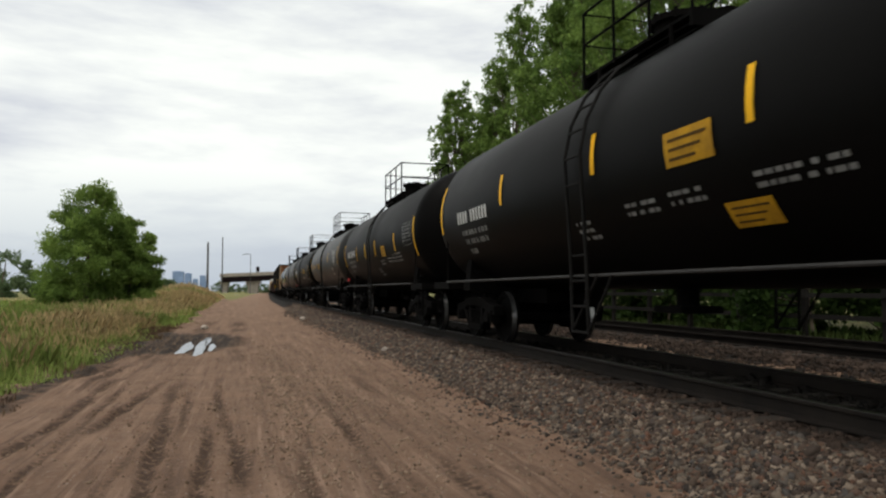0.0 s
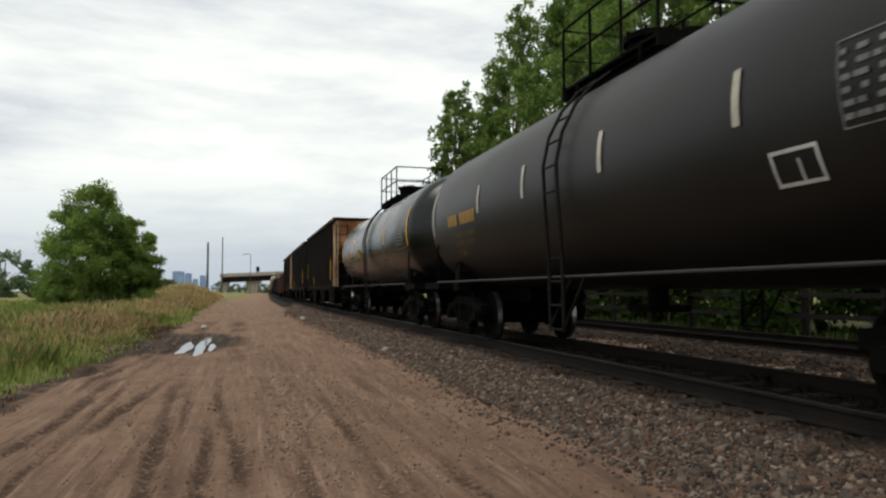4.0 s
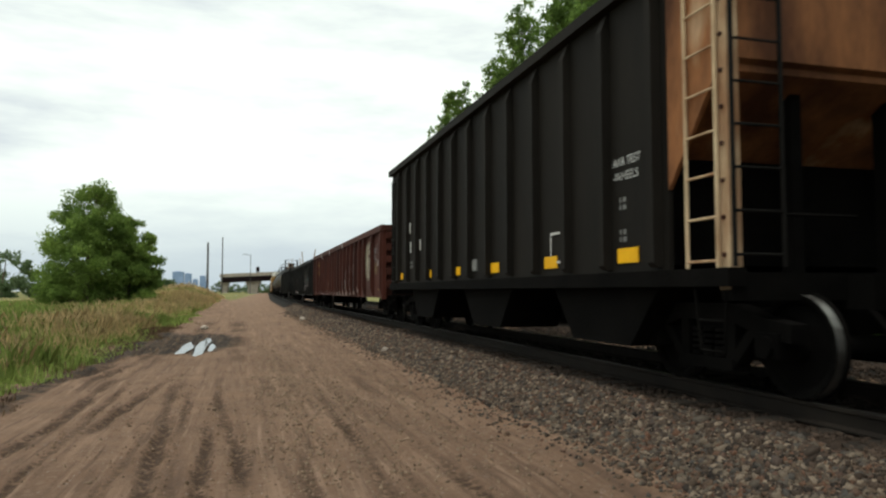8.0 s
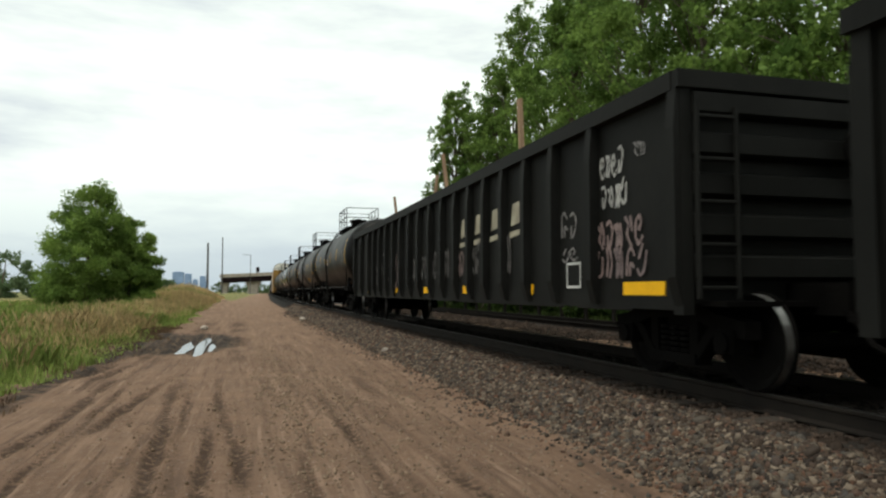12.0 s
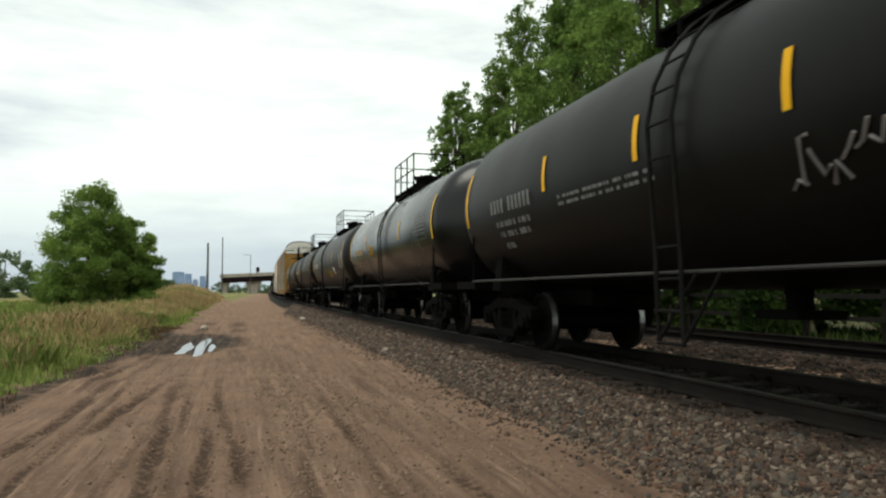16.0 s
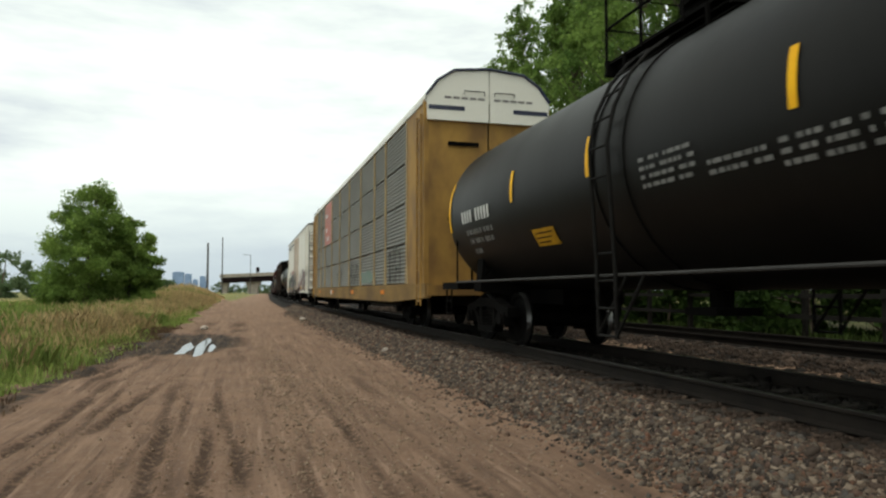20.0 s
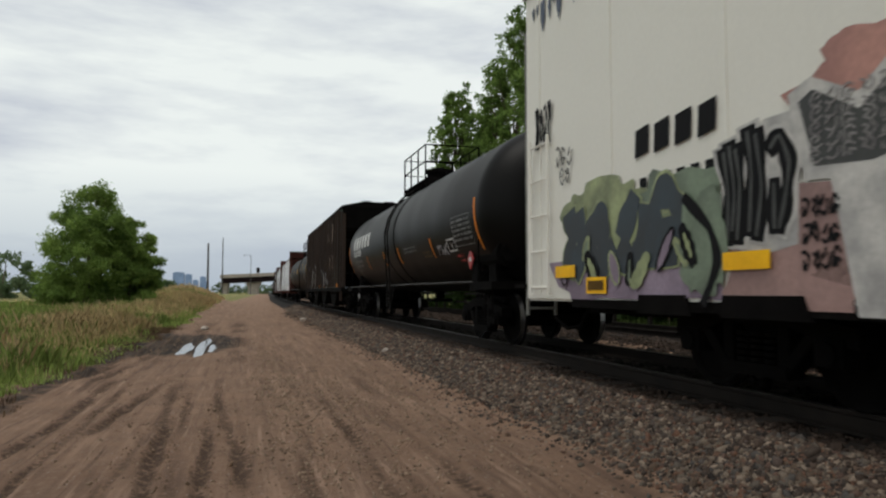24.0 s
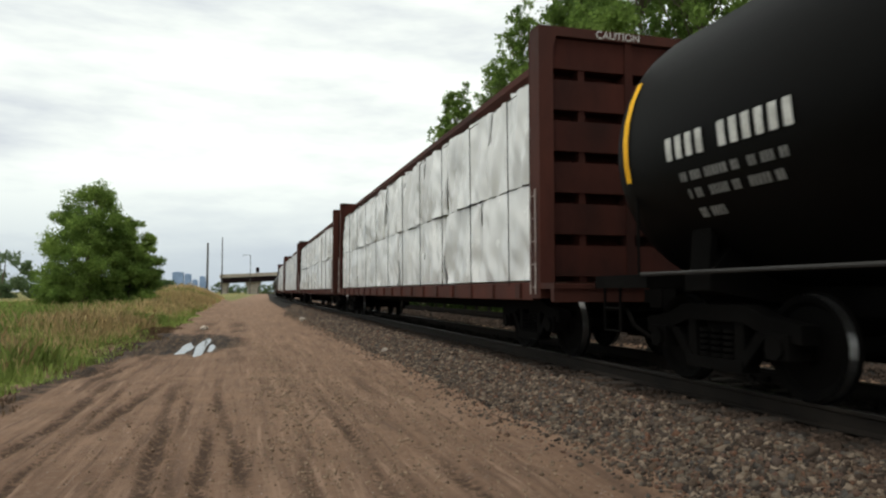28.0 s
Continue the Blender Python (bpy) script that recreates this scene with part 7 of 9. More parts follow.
def tree(name, x, y, height, spread, label, n_leaf, seed, leaf=0.24, trunk_r=0.25, low=0.3, z=None, lobes=26, group="", form="round", mat=None):
    """Trunk, limbs out to clumps of leaves; the crown's outline swells and shrinks unevenly, with gaps between the clumps."""
    rng = np.random.default_rng(seed)
    base = float(ground_z(x, y)) - 0.05 if z is None else z
    t = thing(name, label, "tree", group)
    t.location = (x, y, base)
    bm = BM()
    pts, p = [], Vector((0, 0, 0))
    for k in range(8):
        pts.append((p.copy(), trunk_r * (1 - 0.12 * k)))
        p = p + Vector((rng.normal(0, 0.015) * height, rng.normal(0, 0.015) * height, height * 0.13))
    for (a, ra), (b, rb) in zip(pts, pts[1:]):
        rod(bm, a, b, ra, 9, rb)
    ph = rng.uniform(0, 6.28, 4)
    cs, rs = [], []
    for k in range(lobes):
        g = rng.random() ** (0.8 if form == "spire" else 1.0)
        f = low + (1 - low) * g
        a = rng.uniform(0, 2 * math.pi)
        if form == "spire":
            env = min(1, 0.6 + 1.2 * g) * (1.0 - 0.68 * max(0, g - 0.55) / 0.45)
        elif form == "dome":                          # broad skirt, shoulders, narrow rounded top
            env = float(np.interp(g, (0, 0.12, 0.4, 0.60, 0.8, 0.93, 1.0), (0.78, 0.92, 1.0, 0.82, 0.66, 0.46, 0.16)))
        elif form == "cone":
            env = min(1, 0.75 + 2 * g) * (1.06 - g) ** 0.62
        else:
            env = math.sqrt(max(0.03, 1 - ((g - 0.3) / 0.72) ** 2))
        lumpy = 0.45 if form == "dome" else 1.0
        swell = 1 + lumpy * 0.28 * math.sin(3 * a + 5 * g + ph[0]) * math.sin(9 * g + ph[1]) + lumpy * 0.20 * math.sin(2 * a + ph[2] + 13 * g)
        r = spread * env * swell * math.sqrt(rng.uniform(0.12, 1))
        top = pts[min(7, int(f * 7.9))][0]
        c = Vector((top.x + r * math.cos(a), top.y + r * math.sin(a), height * f * 0.95 + rng.normal(0, 0.02) * height))
        cs.append(c)
        rs.append(rng.uniform(0.06, 0.19 if form == "spire" else 0.23) * min(spread, 4.0) * (1.1 - 0.45 * g))
        if k % 4 == 0:
            at = pts[max(0, min(7, int((f - 0.16) * 7.5)))][0]
            rod(bm, at, c, 0.03 * min(height, 12) / 9, 5, 0.01)
    part("trunk", bm, M_BARK, t)
    rs = np.array(rs)
    counts = np.maximum(12, (n_leaf * rs ** 2 / np.sum(rs ** 2) * rng.uniform(0.5, 1.4, lobes))).astype(int)
    v, fcs = leaves(np.array([tuple(c) for c in cs]), rs, counts, leaf, rng)
    cr = new("crown", big_mesh("crown", v, fcs, mat or M_LEAF))
    cr.parent = t
    return t


def grass(name, n, sampler, h0, h1, mat, seed, label, width=0.012):
    """Bent blades in one mesh."""
    rng = np.random.default_rng(seed)
    x, y = sampler(rng, n)
    n = len(x)
    z = ground_z(x, y)
    h = rng.uniform(h0, h1, n) * (0.6 + 0.4 * rng.random(n)) * np.clip(0.85 + 0.5 * vnoise(x, y, 0.5, 51) + 0.3 * vnoise(x, y, 1.6, 52), 0.35, 1.5)
    a = rng.uniform(0, 2 * np.pi, n)
    lean = rng.uniform(0.05, 0.5, n) * h
    w = width * (1 + np.maximum(0, np.hypot(x, y) - 12) * 0.045)
    dx, dy = np.cos(a), np.sin(a)
    p0 = np.stack([x - dy * w, y + dx * w, z - 0.03], 1)
    p1 = np.stack([x + dy * w, y - dx * w, z - 0.03], 1)
    p2 = np.stack([x + dx * lean * 0.35 + dy * w * 0.8, y + dy * lean * 0.35 - dx * w * 0.8, z + h * 0.6], 1)
    p3 = np.stack([x + dx * lean, y + dy * lean, z + h], 1)
    p4 = np.stack([x + dx * lean * 0.35 - dy * w * 0.8, y + dy * lean * 0.35 + dx * w * 0.8, z + h * 0.6], 1)
    v = np.stack([p0, p1, p2, p3, p4], 1).reshape(-1, 3)
    f = (np.arange(n)[:, None] * 5 + np.arange(5)[None])
    return tagged(new(name, big_mesh(name, v, f, mat)), label, "grass", kind="stuff")


def field(x_far, edge, y0, y1, pw, dry):
    """Random places in the field: straw in a band some way off along the road, green elsewhere, both in ragged patches."""
    def f(rng, n):
        m = n * 4
        y = y0 + (y1 - y0) * rng.random(m) ** pw
        x = edge - (edge - x_far) * rng.random(m) ** 1.5 * np.clip(0.35 + y / 40, 0, 1) + road_bend(y)
        x, y = x + 0.25 * rng.normal(size=m), y + 0.25 * rng.normal(size=m)
        bx = x - road_bend(y)
        straw = 0.62 * np.exp(-((bx + 5.6) / 3.6) ** 2) * np.clip((y - 11) / 10, 0.28, 1) + 0.42 * vnoise(x, y * 0.6, 0.22, 11) + 0.30 * vnoise(x, y, 0.8, 12) - 0.22 * np.clip((-bx - 7) / 6, 0, 1)
        w = np.clip(straw, 0.02, 1) if dry else np.clip(0.95 - straw, 0.10, 1)
        w = w * np.clip(0.75 + 0.6 * vnoise(x, y, 1.1, 21), 0.15, 1)
        keep = (rng.random(m) < w) & (bx < edge + 0.15 + 0.45 * vnoise(x, y, 0.7, 31) + 0.2 * vnoise(x, y, 2.5, 32))
        return x[keep][:n], y[keep][:n]
    return f


grass("meadow_grass", 150000, field(-30, -3.7, 8, 75, 1.4, False), 0.12, 0.46, M_GRASS, 1, "tall green meadow grass beside the road", 0.0065)
grass("dry_grass", 50000, field(-24, -3.8, 11, 90, 1.2, True), 0.2, 0.60, M_STRAW, 2, "straw coloured dry grass in the verge", 0.0055)
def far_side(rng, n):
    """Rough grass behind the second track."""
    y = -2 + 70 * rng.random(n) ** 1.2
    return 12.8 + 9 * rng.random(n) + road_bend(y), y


grass("trackside_grass", 26000, far_side, 0.1, 0.4, M_SHADEGRASS, 3, "rough green grass behind the second track, shade in its colour", 0.02)
grass("verge_weeds", 14000, field(-6.5, -3.2, 8, 45, 1.3, False), 0.05, 0.20, M_GRASS, 9, "short green weeds at the edge of the road", 0.009)
grass("dead_verge_grass", 9000, field(-4.6, -2.95, 9, 40, 1.2, True), 0.04, 0.16, M_DEADGRASS, 10, "short brown dead grass along the muddy road edge", 0.010)
tree("shade_tree", -10.65, 55, 8.8, 3.3, "round green broadleaf tree in the meadow with limbs showing", 74000, 11, 0.15, 0.2, 0.05, group="meadow trees", lobes=300, form="dome", mat=M_LEAF_MEADOW)
tree("shade_tree", -7.95, 55.5, 6.2, 2.15, "lower dense broadleaf tree beside a larger one", 52000, 12, 0.15, 0.13, 0.03, group="meadow trees", lobes=230, form="dome", mat=M_LEAF_MEADOW)
for k, (x, y, h, s, n) in enumerate(((16.6, 54, 18.6, 2.4, 34000), (18.6, 57, 17.5, 2.8, 26000), (18.9, 53, 20.2, 2.5, 32000), (19.9, 50.5, 24.2, 2.9, 38000), (20.8, 46, 22.5, 4.0, 40000), (19.6, 40, 22.5, 4.2, 44000), (20.2, 33, 24.5, 4.8, 48000), (19.2, 26, 24, 4.8, 48000), (19.6, 18, 22, 5.0, 44000), (19.2, 10, 20, 5.2, 34000), (18.6, 2, 18, 5.2, 20000), (24, 22, 27, 5.5, 18000), (24.5, 31, 28, 5.5, 18000), (24, 40, 27, 5.0, 15000), (24, 13, 25, 5.5, 15000))):
    tree("cottonwood_tree", x, y, h, s, "tall leafy cottonwood behind the railway tracks", int(n * (0.66 if k < 4 else 0.84)), 30 + k, 0.23 if x < 23 else 0.3, 0.24, 0.08, group="trees behind the tracks", lobes=420, form="spire")
tree("young_tree", 14.8, 9.0, 9.0, 2.2, "young tree with fresh light green leaves", 8000, 52, 0.22, 0.1, 0.3, lobes=50, mat=M_LEAF_LIGHT)
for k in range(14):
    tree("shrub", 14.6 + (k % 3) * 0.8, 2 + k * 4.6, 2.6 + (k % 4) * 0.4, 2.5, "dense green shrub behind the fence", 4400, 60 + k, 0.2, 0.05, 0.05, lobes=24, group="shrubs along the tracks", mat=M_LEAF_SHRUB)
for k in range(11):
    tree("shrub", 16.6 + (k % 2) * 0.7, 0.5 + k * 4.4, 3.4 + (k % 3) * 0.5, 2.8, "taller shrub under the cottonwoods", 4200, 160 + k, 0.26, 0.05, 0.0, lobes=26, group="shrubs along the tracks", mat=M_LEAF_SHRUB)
for k, (x, y, h, s) in enumerate(((-39, 135, 8.2, 5.0), (-48, 150, 6.0, 5.0), (-36, 160, 5.0, 5.0), (-30, 150, 4.2, 4.0), (-24, 158, 4.4, 4.5), (-44, 140, 5.0, 4.5), (-17, 170, 3.6, 4.0), (-31, 170, 5.0, 5.0), (30, 300, 10, 7.0), (40, 380, 12, 8.0), (-14, 470, 7, 6.0), (4, 500, 6, 7.0), (12, 520, 7, 6.0), (-6, 510, 6, 6.0), (20, 500, 7, 6.0))):
    tree("far_tree", x, y, h, s, "hazy green tree on the far edge of the field", 4200, 90 + k, 0.5, 0.2, 0.0, lobes=70, group="far trees", mat=M_LEAF_FAR)


# ---- puddles, fence and rocks ----
M_WATER = material("puddle water", (0.03, 0.027, 0.024), rough=0.06, scale=3, fine=4, bump=0.0, spec=0.6)
M_WATER.node_tree.nodes["Principled BSDF"].inputs["Metallic"].default_value = 0.0
rng_p = random.Random(5)
for c, w, y0, y1 in PUDDLES + ((-2.3, 1.0, 185, 215),):
    bm = BM()
    edge = []
    for k in range(28):
        a = 2 * math.pi * k / 28
        r = 1 + 0.16 * math.sin(3 * a + c * 7) + 0.10 * math.sin(5 * a + y0) + rng_p.uniform(-0.06, 0.06)
        edge.append(bm.verts.new((c + w * 0.62 * r * math.cos(a), (y0 + y1) / 2 + (y1 - y0) * 0.52 * r * math.sin(a), 0)))
    bm.faces.new(edge)
    zp = float(ground_z(c, (y0 + y1) / 2)) + (0.055 if y0 < 100 else 0.03)
    o = part("puddle", bm, M_WATER, None, "shallow puddle of rainwater in a tyre rut")
    o.location.z = zp
    tagged(o, category="puddle", group="puddles in the road")


def rock(x, y, z, r, mat, label, seed):
    rnd = random.Random(seed)
    bm = BM()
    bmesh.ops.create_icosphere(bm, subdivisions=2, radius=r)
    for v in bm.verts:
        v.co *= 1 + 0.3 * noise.noise(v.co * (2.2 / r) + Vector((seed, 0, 0)))
        v.co.z *= 0.7
    o = part("rock", bm, mat, None, label)
    o.location = (x, y, z + r * 0.35)
    return tagged(o, category="rock")


rock(3.45, 12.9, 0.18, 0.07, M_STONE_DARK, "small black rock lying on the ballast", 2)
rock(2.85, 36.5, 0.05, 0.16, M_CONC, "pale rock at the foot of the ballast", 3)
rock(3.2, 16.6, 0.10, 0.09, M_CONC, "pale broken stone among the ballast", 4)
rock(-1.5, 30.5, -0.02, 0.14, M_CONC, "pale rock beside the puddles", 5)

fence = tagged(new("fence"), "low dark rail fence behind the second track", "fence")
bm = BM()
box(bm, -0.06, 0.06, -0.06, 0.06, -0.3, 1.25)
post = None
for k in range(32):
    m = Matrix.Translation((13.0 + 0.03 * (k % 3), -4 + k * 2.3, float(ground_z(13.0, -4 + k * 2.3)) + 0.02 * (k % 2)))
    if post is None:
        post = part("post", bm, M_FENCE, fence, at=m)
    else:
        again(post, m)
for z in (0.62, 1.12):
    bm = BM()
    box(bm, 12.9, 12.94, -6, 70, 0.22 + z, 0.33 + z)
    part("fence_rail", bm, M_FENCE, fence)


# ---- distance ----
def bridge():
    t = tagged(new("road_bridge"), "concrete highway overpass on piers, seen far off", "bridge")
    t.matrix_basis = pose(0, 430, 0, 0, 0, -6)
    bm = BM()
    prism(bm, [(-12.0, 6.2), (19, 7.8), (75, 9.6), (75, 12.7), (19, 10.7), (-12.0, 9.2)], -6, 6)
    part("girder", bm, M_GIRDER, t)
    bm = BM()
    prism(bm, [(-12.6, 9.2), (19, 10.7), (75, 12.7), (75, 14.6), (19, 12.6), (-12.6, 11.1)], -6.6, 6.6)
    part("deck", bm, M_CONC, t)
    for x, w in ((-10.4, 1.9), (5.3, 3.4), (19.0, 1.9)):
        bm = BM()
        prism(bm, [(x - w * 1.3, 7.0), (x + w * 1.3, 7.2), (x + w * 0.8, 3.5), (x + w * 0.8, -1), (x - w * 0.8, -1), (x - w * 0.8, 3.5)], -4, 4)
        part("pier", bm, M_CONC, t)
    bm = BM()
    rod(bm, (8.2, -6, 11.5), (8.2, -6, 13.0), 0.2, 8)
    box(bm, 7.3, 9.1, -6.4, -5.6, 12.4, 15.3)
    part("signal_head", bm, M_GIRDER, t, "dark signal box above the parapet")
    return t


bridge()


def pole(x, y, h, r, label):
    bm = BM()
    rod(bm, (0, 0, -0.3), (0, 0, h), r, 10, r * 0.7)
    o = part("utility_pole", bm, M_POLE, None, label)
    o.location = (x, y, float(ground_z(x, y)))
    return tagged(o, category="pole", group="poles in the distance")


pole(-7.0, 150, 10.8, 0.25, "bare dark wooden utility pole")
pole(-9.3, 330, 25.0, 0.3, "thin tall mast near the overpass")
lamp_pole = pole(3.4, 412, 21.6, 0.22, "thin lamp pole above the overpass")
bm = BM()
path_rod(bm, [(0, 0, 21.3), (-1.6, 0, 21.9), (-4.2, 0, 21.6)], 0.14)
part("lamp_arm", bm, M_POLE, lamp_pole)
for x, w, h in ((-199, 33, 62), (-169.5, 19, 56), (-148, 15, 38), (-126, 17, 49), (-113, 8, 34)):
    bm = BM()
    box(bm, -w / 2, w / 2, -15, 15, -2, h)
    box(bm, -w / 3, w / 5, -8, 8, h, h + 1.5)
    o = part("office_tower", bm, M_TOWER, None, "hazy blue office tower on the skyline")
    o.location = (x, 2400, 0)
    tagged(o, category="building", group="city skyline")


# ---- the train: coupling to coupling, seconds at which each front coupling passes the camera ----
def stripes_at(ys, z0=2.31, z1=2.80, ends=(2.1, 3.08), yt=6.35, w=0.095):
    """Short tape strips along the side and long ones at both head seams."""
    return [(y, z0, z1, w) for y in ys] + [(s * yt, ends[0], ends[1], w) for s in (-1, 1)]


